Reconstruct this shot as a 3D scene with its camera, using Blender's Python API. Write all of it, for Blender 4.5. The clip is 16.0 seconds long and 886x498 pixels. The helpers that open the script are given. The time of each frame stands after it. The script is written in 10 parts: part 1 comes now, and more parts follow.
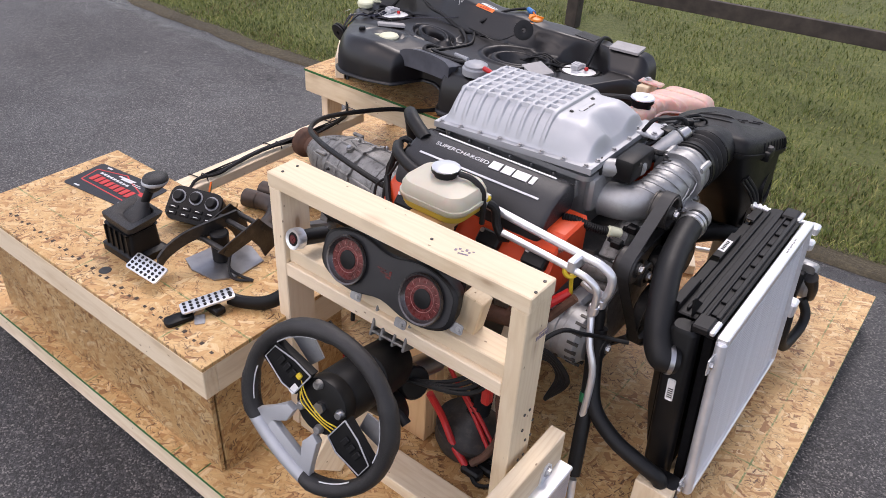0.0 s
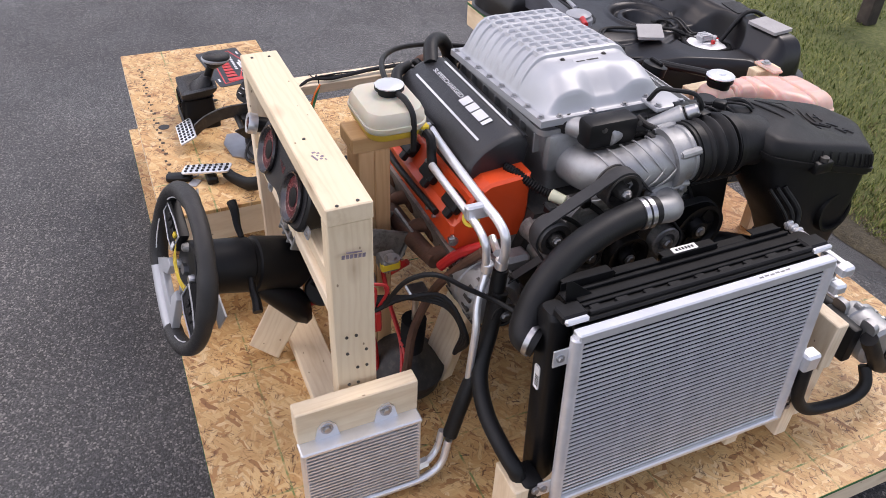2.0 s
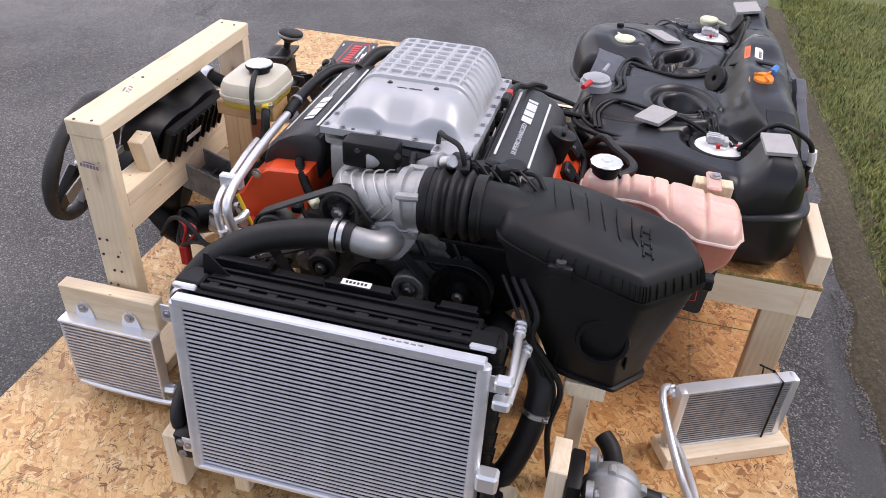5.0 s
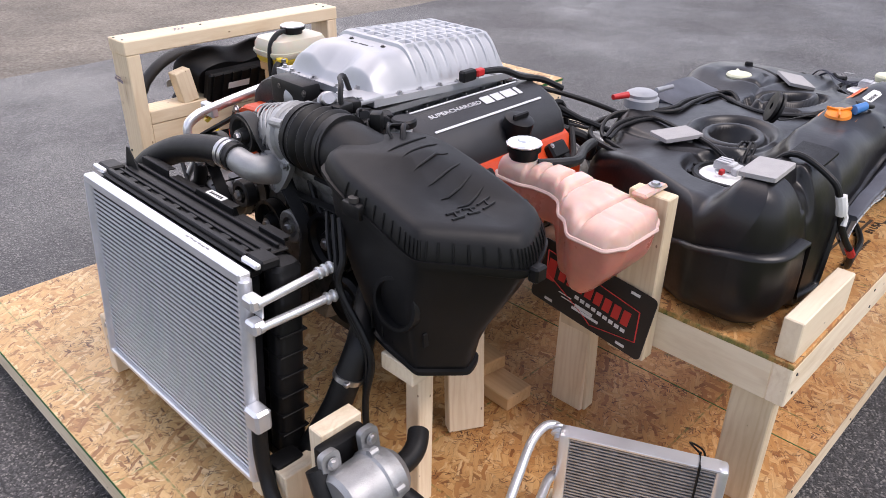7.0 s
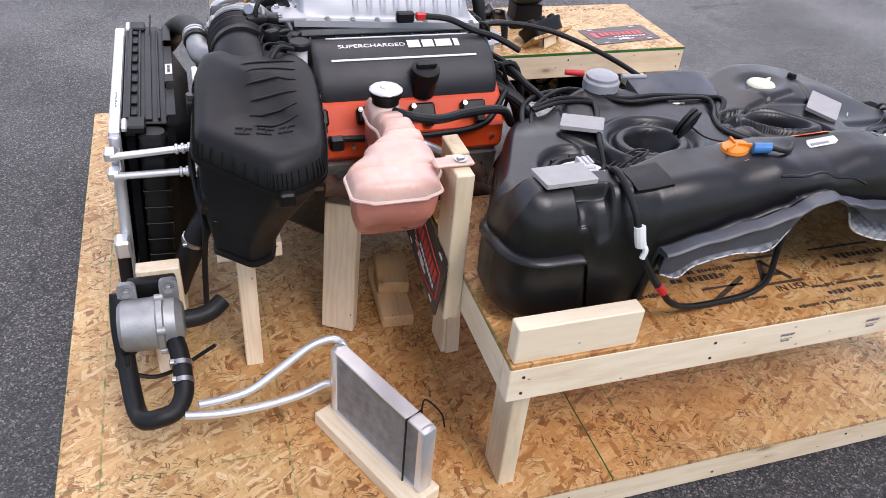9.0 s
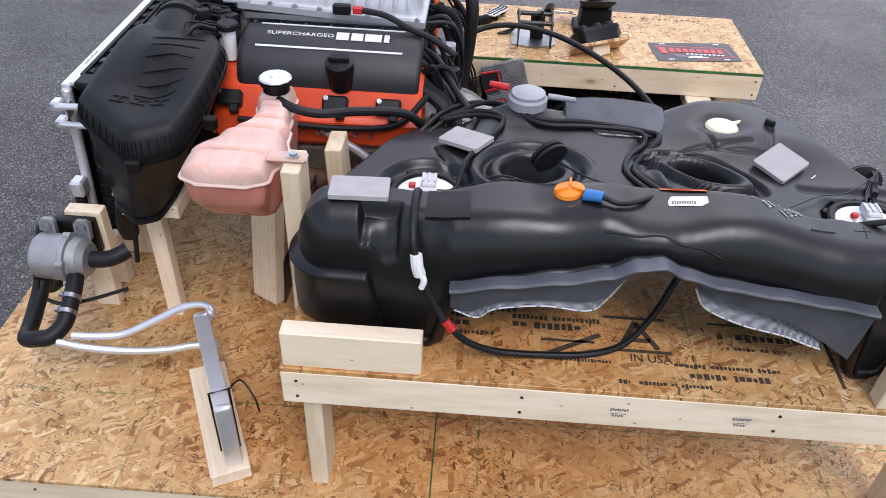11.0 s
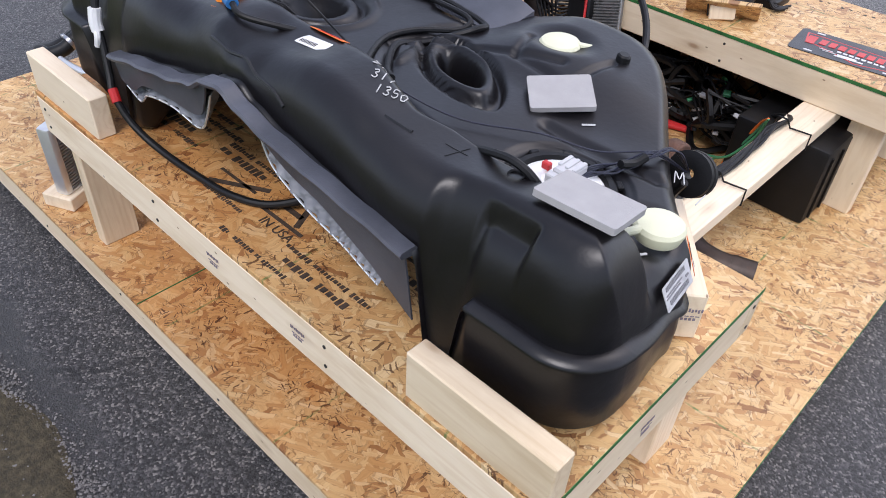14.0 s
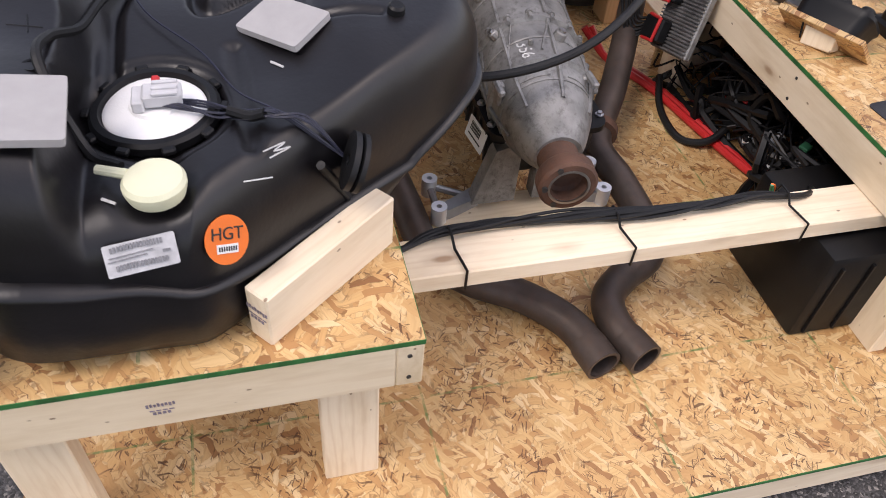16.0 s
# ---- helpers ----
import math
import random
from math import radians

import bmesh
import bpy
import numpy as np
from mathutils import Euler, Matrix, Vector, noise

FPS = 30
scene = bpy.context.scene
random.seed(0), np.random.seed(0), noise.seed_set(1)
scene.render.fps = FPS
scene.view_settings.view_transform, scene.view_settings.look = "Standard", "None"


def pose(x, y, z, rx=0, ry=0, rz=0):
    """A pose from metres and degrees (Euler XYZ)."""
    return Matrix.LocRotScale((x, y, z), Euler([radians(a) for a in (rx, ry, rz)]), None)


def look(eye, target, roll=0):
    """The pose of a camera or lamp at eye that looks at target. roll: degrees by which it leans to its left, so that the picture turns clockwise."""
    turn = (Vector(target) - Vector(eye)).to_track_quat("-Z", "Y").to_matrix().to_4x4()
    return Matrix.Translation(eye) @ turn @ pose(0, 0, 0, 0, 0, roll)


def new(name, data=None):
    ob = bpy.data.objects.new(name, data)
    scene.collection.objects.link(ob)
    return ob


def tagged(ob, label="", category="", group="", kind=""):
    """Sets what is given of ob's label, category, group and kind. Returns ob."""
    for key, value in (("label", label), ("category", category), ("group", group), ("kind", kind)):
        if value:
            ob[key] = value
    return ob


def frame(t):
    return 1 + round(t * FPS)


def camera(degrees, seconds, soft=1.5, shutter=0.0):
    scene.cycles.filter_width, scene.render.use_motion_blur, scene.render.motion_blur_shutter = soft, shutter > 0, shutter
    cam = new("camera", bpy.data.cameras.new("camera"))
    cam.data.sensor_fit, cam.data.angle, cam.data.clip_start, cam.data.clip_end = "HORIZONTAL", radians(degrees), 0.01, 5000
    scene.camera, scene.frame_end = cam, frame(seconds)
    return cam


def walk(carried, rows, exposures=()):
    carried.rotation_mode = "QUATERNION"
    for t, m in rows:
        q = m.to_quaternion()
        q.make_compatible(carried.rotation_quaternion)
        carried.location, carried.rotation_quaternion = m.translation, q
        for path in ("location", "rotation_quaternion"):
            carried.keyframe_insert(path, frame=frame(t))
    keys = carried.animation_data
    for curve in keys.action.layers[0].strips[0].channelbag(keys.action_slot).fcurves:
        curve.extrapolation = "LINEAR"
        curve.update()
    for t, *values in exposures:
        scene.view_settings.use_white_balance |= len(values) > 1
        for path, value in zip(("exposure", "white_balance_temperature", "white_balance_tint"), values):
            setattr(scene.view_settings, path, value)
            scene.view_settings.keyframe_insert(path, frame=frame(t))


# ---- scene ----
cam = camera(60.2, 16.0, soft=0.4, shutter=0.12)
PATH = [
    (0, (0.242, -2.14, 1.743), (-0.73, -0.801, 0.62), 3.4),
    (0.5, (0.33, -2.017, 1.733), (-0.788, -0.808, 0.597), 1.7),
    (1, (0.477, -1.834, 1.72), (-0.79, -0.815, 0.555), -0.3),
    (1.5, (0.661, -1.648, 1.685), (-0.701, -0.812, 0.482), 0.4),
    (2, (0.811, -1.441, 1.67), (-0.624, -0.763, 0.454), 2.6),
    (2.5, (0.916, -1.188, 1.653), (-0.604, -0.672, 0.46), 3.8),
    (3, (1.009, -0.96, 1.676), (-0.576, -0.601, 0.509), 3.8),
    (3.2, (1.046, -0.872, 1.681), (-0.563, -0.579, 0.53), 3.8),
    (5.3, (0.989, 0.125, 1.663), (-0.565, -0.335, 0.49), 3.1),
    (5.5, (0.969, 0.213, 1.633), (-0.553, -0.311, 0.445), 3.1),
    (6, (0.867, 0.465, 1.54), (-0.559, -0.281, 0.353), 2.1),
    (6.5, (0.728, 0.68, 1.463), (-0.628, -0.31, 0.377), 1.1),
    (7, (0.591, 0.904, 1.395), (-0.678, -0.31, 0.439), 1.0),
    (7.5, (0.403, 1.108, 1.385), (-0.698, -0.262, 0.43), 0.8),
    (8, (0.201, 1.294, 1.407), (-0.703, -0.166, 0.382), 0.6),
    (8.5, (0.01, 1.444, 1.471), (-0.722, -0.062, 0.378), 3.0),
    (8.7, (-0.072, 1.497, 1.514), (-0.734, 0.0, 0.365), 4.4),
    (10.8, (-0.932, 1.554, 1.654), (-0.947, 0.004, 0.39), 2.9),
    (11, (-1.035, 1.565, 1.637), (-0.988, 0.007, 0.384), 2.9),
    (11.5, (-1.279, 1.547, 1.603), (-1.073, -0.025, 0.383), 2.7),
    (12, (-1.538, 1.484, 1.569), (-1.168, -0.022, 0.306), 2.5),
    (12.5, (-1.795, 1.41, 1.539), (-1.281, 0.007, 0.209), 2.7),
    (13, (-2.061, 1.353, 1.467), (-1.39, 0.016, 0.14), 3.1),
    (13.5, (-2.213, 1.226, 1.397), (-1.385, -0.02, 0.07), 3.3),
    (14, (-2.315, 1.051, 1.371), (-1.302, -0.083, 0.071), 3.6),
    (14.5, (-2.415, 0.863, 1.395), (-1.241, -0.148, 0.131), 4.9),
    (15, (-2.584, 0.639, 1.444), (-1.301, -0.2, 0.16), 6.0),
    (15.5, (-2.645, 0.414, 1.4), (-1.338, -0.263, 0.046), 7.3),
    (16, (-2.662, 0.165, 1.323), (-1.344, -0.258, -0.121), 5.6),
]
walk(cam, [(t, look(eye, target, roll)) for t, eye, target, roll in PATH], [(0.0, 0.80, 6800, 20), (2.5, 0.9, 6800, 20), (5.5, 0.98, 6800, 20), (6.5, 1.02, 6800, 20), (7.5, 1.04, 6800, 20), (9.0, 0.98, 6500, 18), (11.5, 0.88, 6300, 17), (14.0, 0.88, 6300, 17), (15.3, 0.90, 6250, 17), (16.0, 0.86, 6900, 20)])

# ---- light: an overcast sky with a broad, weak sun ----
world = bpy.data.worlds.new("world")
scene.world = world
world.use_nodes = True
wn = world.node_tree.nodes
sky = wn.new("ShaderNodeTexSky")
sky.sky_type, sky.sun_disc = "NISHITA", False
sky.sun_elevation, sky.sun_rotation = radians(55), radians(200)
sky.air_density, sky.dust_density, sky.ozone_density = 1.0, 1.5, 1.0
veil = wn.new("ShaderNodeHueSaturation")
veil.inputs["Saturation"].default_value = 0.6
wn["Background"].inputs["Strength"].default_value = 0.15
world.node_tree.links.new(sky.outputs[0], veil.inputs["Color"])
world.node_tree.links.new(veil.outputs[0], wn["Background"].inputs[0])
sun = new("sun", bpy.data.lights.new("sun", "SUN"))
sun.data.energy, sun.data.angle, sun.data.color = 1.25, radians(25), (1.0, 0.97, 0.93)
sun.matrix_basis = look((0, 0, 10), (0.35, -0.95, 8.55))

# ---- materials ----


def nodes_of(name):
    m = bpy.data.materials.new(name)
    m.use_nodes = True
    return m, m.node_tree.nodes, m.node_tree.links, m.node_tree.nodes["Principled BSDF"]


def val(nt, links, op, a, b=None):
    n = nt.new("ShaderNodeMath")
    n.operation = op
    for i, v in enumerate((a, b)):
        if v is None:
            continue
        if isinstance(v, (int, float)):
            n.inputs[i].default_value = v
        else:
            links.new(v, n.inputs[i])
    return n.outputs[0]


def ramp(nt, links, src, stops):
    n = nt.new("ShaderNodeValToRGB")
    e = n.color_ramp.elements
    while len(e) < len(stops):
        e.new(0.5)
    for el, (p, c) in zip(e, stops):
        el.position, el.color = p, (*c, 1) if len(c) == 3 else c
    links.new(src, n.inputs[0])
    return n.outputs[0]


def mixc(nt, links, fac, a, b, mode="MIX"):
    n = nt.new("ShaderNodeMix")
    n.data_type, n.blend_type = "RGBA", mode
    for i, v in ((0, fac), (6, a), (7, b)):
        if isinstance(v, (int, float)):
            n.inputs[i].default_value = v
        elif isinstance(v, tuple):
            n.inputs[i].default_value = (*v, 1)
        else:
            links.new(v, n.inputs[i])
    return n.outputs[2]


def tex(nt, links, vec, scale, detail=3.0, rough=0.55, dist=0.0):
    n = nt.new("ShaderNodeTexNoise")
    n.inputs["Scale"].default_value, n.inputs["Detail"].default_value = scale, detail
    n.inputs["Roughness"].default_value, n.inputs["Distortion"].default_value = rough, dist
    if vec is not None:
        links.new(vec, n.inputs["Vector"])
    return n.outputs[0]


def mapped(nt, links, vec, scale=(1, 1, 1), turn=0.0):
    n = nt.new("ShaderNodeMapping")
    n.inputs["Scale"].default_value = scale
    n.inputs["Rotation"].default_value = (0, 0, turn)
    links.new(vec, n.inputs["Vector"])
    return n.outputs[0]


def bumped(nt, links, bsdf, height, strength, distance=0.002):
    b = nt.new("ShaderNodeBump")
    b.inputs["Strength"].default_value, b.inputs["Distance"].default_value = strength, distance
    links.new(height, b.inputs["Height"])
    links.new(b.outputs[0], bsdf.inputs["Normal"])


def paint(name, col, rough=0.5, metal=0.0, var=0.12, scale=9.0, bump=0.15, bscale=350.0, rvar=0.1, dirt=0.0, dcol=(0.2, 0.17, 0.13), **more):
    """A plain surface with broad and fine variation of colour, gloss and relief, and some dirt."""
    m, nt, links, b = nodes_of(name)
    co = nt.new("ShaderNodeTexCoord").outputs["Object"]
    broad, fine = tex(nt, links, co, scale, 4), tex(nt, links, co, bscale, 2)
    lo, hi = tuple(c * (1 - var) for c in col), tuple(min(1, c * (1 + var)) for c in col)
    c = ramp(nt, links, broad, [(0.3, lo), (0.7, hi)])
    if dirt:
        spots = ramp(nt, links, tex(nt, links, co, scale * 3.7, 6, 0.7), [(0.5, (0, 0, 0)), (0.75, (dirt, dirt, dirt))])
        c = mixc(nt, links, spots, c, dcol)
    links.new(c, b.inputs["Base Color"])
    r = nt.new("ShaderNodeMapRange")
    r.inputs[3].default_value, r.inputs[4].default_value = max(0.03, rough - rvar), min(1, rough + rvar)
    links.new(tex(nt, links, co, scale * 2.3, 5), r.inputs[0])
    links.new(r.outputs[0], b.inputs["Roughness"])
    b.inputs["Metallic"].default_value = metal
    for k, v in more.items():
        b.inputs[k.replace("_", " ")].default_value = v
    if bump:
        bumped(nt, links, b, fine, bump)
    return m


def pine(name, col=(0.85, 0.745, 0.585), dark=(0.60, 0.43, 0.26)):
    """Planed softwood, its grain along the board's own x, with growth rings, knots and a tint of its own for each board."""
    m, nt, links, b = nodes_of(name)
    co = nt.new("ShaderNodeTexCoord").outputs["Object"]
    info = nt.new("ShaderNodeObjectInfo")
    shift = nt.new("ShaderNodeVectorMath")
    shift.operation = "MULTIPLY_ADD"
    comb = nt.new("ShaderNodeCombineXYZ")
    for i in range(3):
        links.new(info.outputs["Random"], comb.inputs[i])
    links.new(comb.outputs[0], shift.inputs[0])
    shift.inputs[1].default_value = (7.3, 3.1, 5.7)
    links.new(co, shift.inputs[2])
    v = shift.outputs[0]
    warp = tex(nt, links, mapped(nt, links, v, (1.5, 9, 9)), 1.0, 2)
    wave = nt.new("ShaderNodeTexWave")
    wave.bands_direction = "Y"
    for k, q in (("Scale", 21.0), ("Distortion", 11.0), ("Detail", 3.0), ("Detail Scale", 1.3)):
        wave.inputs[k].default_value = q
    links.new(mapped(nt, links, v, (0.12, 1, 1)), wave.inputs["Vector"])
    fibre = tex(nt, links, mapped(nt, links, v, (14, 420, 420)), 1.0, 3)
    knots = nt.new("ShaderNodeTexVoronoi")
    knots.inputs["Scale"].default_value = 1.0
    links.new(mapped(nt, links, v, (4.2, 11, 11)), knots.inputs["Vector"])
    knot = ramp(nt, links, knots.outputs["Distance"], [(0.05, (1, 1, 1)), (0.10, (0.35, 0.35, 0.35)), (0.20, (0, 0, 0))])
    grain = val(nt, links, "MULTIPLY", val(nt, links, "POWER", wave.outputs["Fac"], 2.2), val(nt, links, "MULTIPLY", val(nt, links, "SUBTRACT", warp, 0.18), 0.62))
    c = mixc(nt, links, grain, col, dark)
    c = mixc(nt, links, val(nt, links, "MULTIPLY", fibre, 0.22), c, dark)
    c = mixc(nt, links, val(nt, links, "MULTIPLY", knot, 0.7), c, (0.24, 0.11, 0.04))
    stain = ramp(nt, links, tex(nt, links, mapped(nt, links, v, (3, 12, 12)), 1.0, 5, 0.65), [(0.30, (0.86, 0.82, 0.76)), (0.52, (1, 1, 1)), (0.75, (1.04, 1.04, 1.05))])
    c = mixc(nt, links, 1.0, c, stain, "MULTIPLY")
    specks = nt.new("ShaderNodeTexVoronoi")
    specks.inputs["Scale"].default_value = 1.0
    links.new(mapped(nt, links, v, (16, 30, 30)), specks.inputs["Vector"])
    c = mixc(nt, links, ramp(nt, links, specks.outputs["Distance"], [(0.045, (0.75, 0.75, 0.75)), (0.075, (0, 0, 0))]), c, (0.16, 0.085, 0.04))
    tint = ramp(nt, links, info.outputs["Random"], [(0.0, (0.88, 0.84, 0.76)), (1.0, (1.08, 1.06, 1.04))])
    c = mixc(nt, links, 1.0, c, tint, "MULTIPLY")
    links.new(c, b.inputs["Base Color"])
    b.inputs["Roughness"].default_value = 0.62
    b.inputs["Specular IOR Level"].default_value = 0.3
    bumped(nt, links, b, val(nt, links, "ADD", fibre, grain), 0.25, 0.0008)
    return m


def strand_board(name, light=1.0, lines=True):
    """Oriented strand board: seven overlapping layers of long flat strands, dark slivers and faint green nailing lines."""
    m, nt, links, b = nodes_of(name)
    co = nt.new("ShaderNodeTexCoord").outputs["Object"]
    if not lines:
        split, join = nt.new("ShaderNodeSeparateXYZ"), nt.new("ShaderNodeCombineXYZ")
        links.new(co, split.inputs[0])
        links.new(val(nt, links, "ADD", split.outputs[0], split.outputs[1]), join.inputs[0])
        links.new(split.outputs[2], join.inputs[1])
        co = join.outputs[0]

    def shaken(vector, scale, much):
        push = nt.new("ShaderNodeVectorMath")
        push.operation = "MULTIPLY_ADD"
        nz = nt.new("ShaderNodeTexNoise")
        nz.inputs["Scale"].default_value, nz.inputs["Detail"].default_value = scale, 2.0
        links.new(vector, nz.inputs["Vector"])
        links.new(nz.outputs["Color"], push.inputs[0])
        push.inputs[1].default_value = (much, much, much)
        links.new(vector, push.inputs[2])
        return push.outputs[0]

    ragged = shaken(shaken(co, 14.0, 0.034), 90.0, 0.006)

    def strands(turn, long, wide, shift):
        spin = nt.new("ShaderNodeVectorRotate")
        spin.rotation_type = "Z_AXIS"
        spin.inputs["Angle"].default_value = turn
        links.new(ragged, spin.inputs["Vector"])
        bend = nt.new("ShaderNodeMapping")
        bend.inputs["Scale"].default_value, bend.inputs["Location"].default_value = (1 / long, 1 / wide, 3.0), (shift, shift * 1.7, 0)
        links.new(spin.outputs[0], bend.inputs["Vector"])
        cell = nt.new("ShaderNodeTexVoronoi")
        cell.voronoi_dimensions, cell.distance = "2D", "CHEBYCHEV"
        cell.inputs["Scale"].default_value = 1.0
        links.new(bend.outputs[0], cell.inputs["Vector"])
        sep = nt.new("ShaderNodeSeparateColor")
        links.new(cell.outputs["Color"], sep.inputs[0])
        return spin.outputs[0], cell.outputs["Distance"], sep

    tone = edge = way = None
    for k, (turn, long, wide) in enumerate(((0.2, 0.120, 0.040), (1.25, 0.105, 0.034), (2.3, 0.125, 0.030), (0.75, 0.090, 0.026), (1.85, 0.110, 0.022), (2.85, 0.085, 0.028), (0.45, 0.095, 0.018), (1.5, 0.070, 0.020), (2.6, 0.080, 0.015))):
        v, d, sep = strands(turn, long, wide, 3.7 * k)
        size = val(nt, links, "ADD", val(nt, links, "MULTIPLY", sep.outputs[1], 0.26), 0.16 if k else 9.0)
        on = val(nt, links, "LESS_THAN", d, size)
        rim = val(nt, links, "GREATER_THAN", d, val(nt, links, "SUBTRACT", size, 0.045)) if k else val(nt, links, "GREATER_THAN", d, 0.62)
        if tone is None:
            tone, edge, way = sep.outputs[0], rim, v
        else:
            tone, edge, way = mixc(nt, links, on, tone, sep.outputs[0]), mixc(nt, links, on, edge, rim), mixc(nt, links, on, way, v)
    fibre = tex(nt, links, mapped(nt, links, way, (9, 330, 40)), 1.0, 3)
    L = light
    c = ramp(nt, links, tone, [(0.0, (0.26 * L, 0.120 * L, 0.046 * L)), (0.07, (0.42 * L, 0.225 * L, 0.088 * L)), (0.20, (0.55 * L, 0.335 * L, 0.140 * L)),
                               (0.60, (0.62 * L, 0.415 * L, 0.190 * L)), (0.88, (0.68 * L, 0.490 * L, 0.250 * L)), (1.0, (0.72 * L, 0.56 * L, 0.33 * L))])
    c = mixc(nt, links, ramp(nt, links, fibre, [(0.42, (0, 0, 0)), (0.80, (0.5, 0.5, 0.5))]), c, (0.38 * L, 0.205 * L, 0.075 * L))
    # broken dark rims paint the thin shadow at the strands' edges
    c = mixc(nt, links, val(nt, links, "MULTIPLY", edge, ramp(nt, links, tex(nt, links, co, 26, 3), [(0.42, (0, 0, 0)), (0.62, (0.62, 0.62, 0.62))])), c, (0.17 * L, 0.080 * L, 0.028 * L))
    here = ramp(nt, links, tex(nt, links, co, 11, 3), [(0.44, (0, 0, 0)), (0.56, (1, 1, 1))])
    for turn, size, share in ((0.35, 0.026, 0.86), (0.95, 0.020, 0.90), (1.7, 0.030, 0.90), (2.35, 0.022, 0.88), (2.9, 0.016, 0.90)):
        v, d, sep = strands(turn, size, size * (0.12 + 0.05 * turn % 0.1), 1.3 * turn)
        dark = val(nt, links, "MULTIPLY", val(nt, links, "LESS_THAN", d, val(nt, links, "MULTIPLY", sep.outputs[1], 0.42)), val(nt, links, "GREATER_THAN", sep.outputs[0], share))
        c = mixc(nt, links, val(nt, links, "MULTIPLY", val(nt, links, "MULTIPLY", dark, here), 0.85), c, (0.095 * L, 0.038 * L, 0.015 * L))
    for scale, dim in ((2.0, (0.86, 0.83, 0.80)), (7.0, (0.90, 0.86, 0.80))):
        c = mixc(nt, links, 1.0, c, ramp(nt, links, tex(nt, links, co, scale, 4), [(0.3, dim), (0.7, (1.06, 1.05, 1.04))]), "MULTIPLY")
    if lines:
        xyz = nt.new("ShaderNodeSeparateXYZ")
        links.new(co, xyz.inputs[0])
        marks = None
        for out, off in ((xyz.outputs[0], 0.09), (xyz.outputs[1], 0.26)):
            d = val(nt, links, "ABSOLUTE", val(nt, links, "SUBTRACT", val(nt, links, "MODULO", val(nt, links, "ADD", out, 40.64 + off), 0.4064), 0.2))
            k = val(nt, links, "LESS_THAN", d, 0.0024)
            marks = k if marks is None else val(nt, links, "MAXIMUM", marks, k)
        worn = ramp(nt, links, tex(nt, links, co, 34, 4, 0.7), [(0.40, (0, 0, 0)), (0.62, (0.75, 0.75, 0.75))])
        c = mixc(nt, links, val(nt, links, "MULTIPLY", marks, worn), c, (0.04, 0.17, 0.04))
        # rain-damp wood in a ragged patch about the middle
        u = val(nt, links, "DIVIDE", val(nt, links, "ADD", xyz.outputs[0], 1.0), 0.85)
        v = val(nt, links, "DIVIDE", val(nt, links, "SUBTRACT", xyz.outputs[1], 0.20), 0.62)
        far = val(nt, links, "SQRT", val(nt, links, "ADD", val(nt, links, "MULTIPLY", u, u), val(nt, links, "MULTIPLY", v, v)))
        far = val(nt, links, "ADD", far, val(nt, links, "MULTIPLY", val(nt, links, "SUBTRACT", tex(nt, links, co, 3.2, 6, 0.65), 0.5), 1.3))
        damp = ramp(nt, links, far, [(0.62, (1, 1, 1)), (1.05, (0, 0, 0))])
        c = mixc(nt, links, damp, c, mixc(nt, links, 1.0, c, (0.94, 0.76, 0.60), "MULTIPLY"))
    links.new(c, b.inputs["Base Color"])
    b.inputs["Roughness"].default_value = 0.5
    b.inputs["Specular IOR Level"].default_value = 0.55
    bumped(nt, links, b, val(nt, links, "SUBTRACT", val(nt, links, "ADD", tone, val(nt, links, "MULTIPLY", fibre, 0.6)), edge), 0.35, 0.0012)
    return m


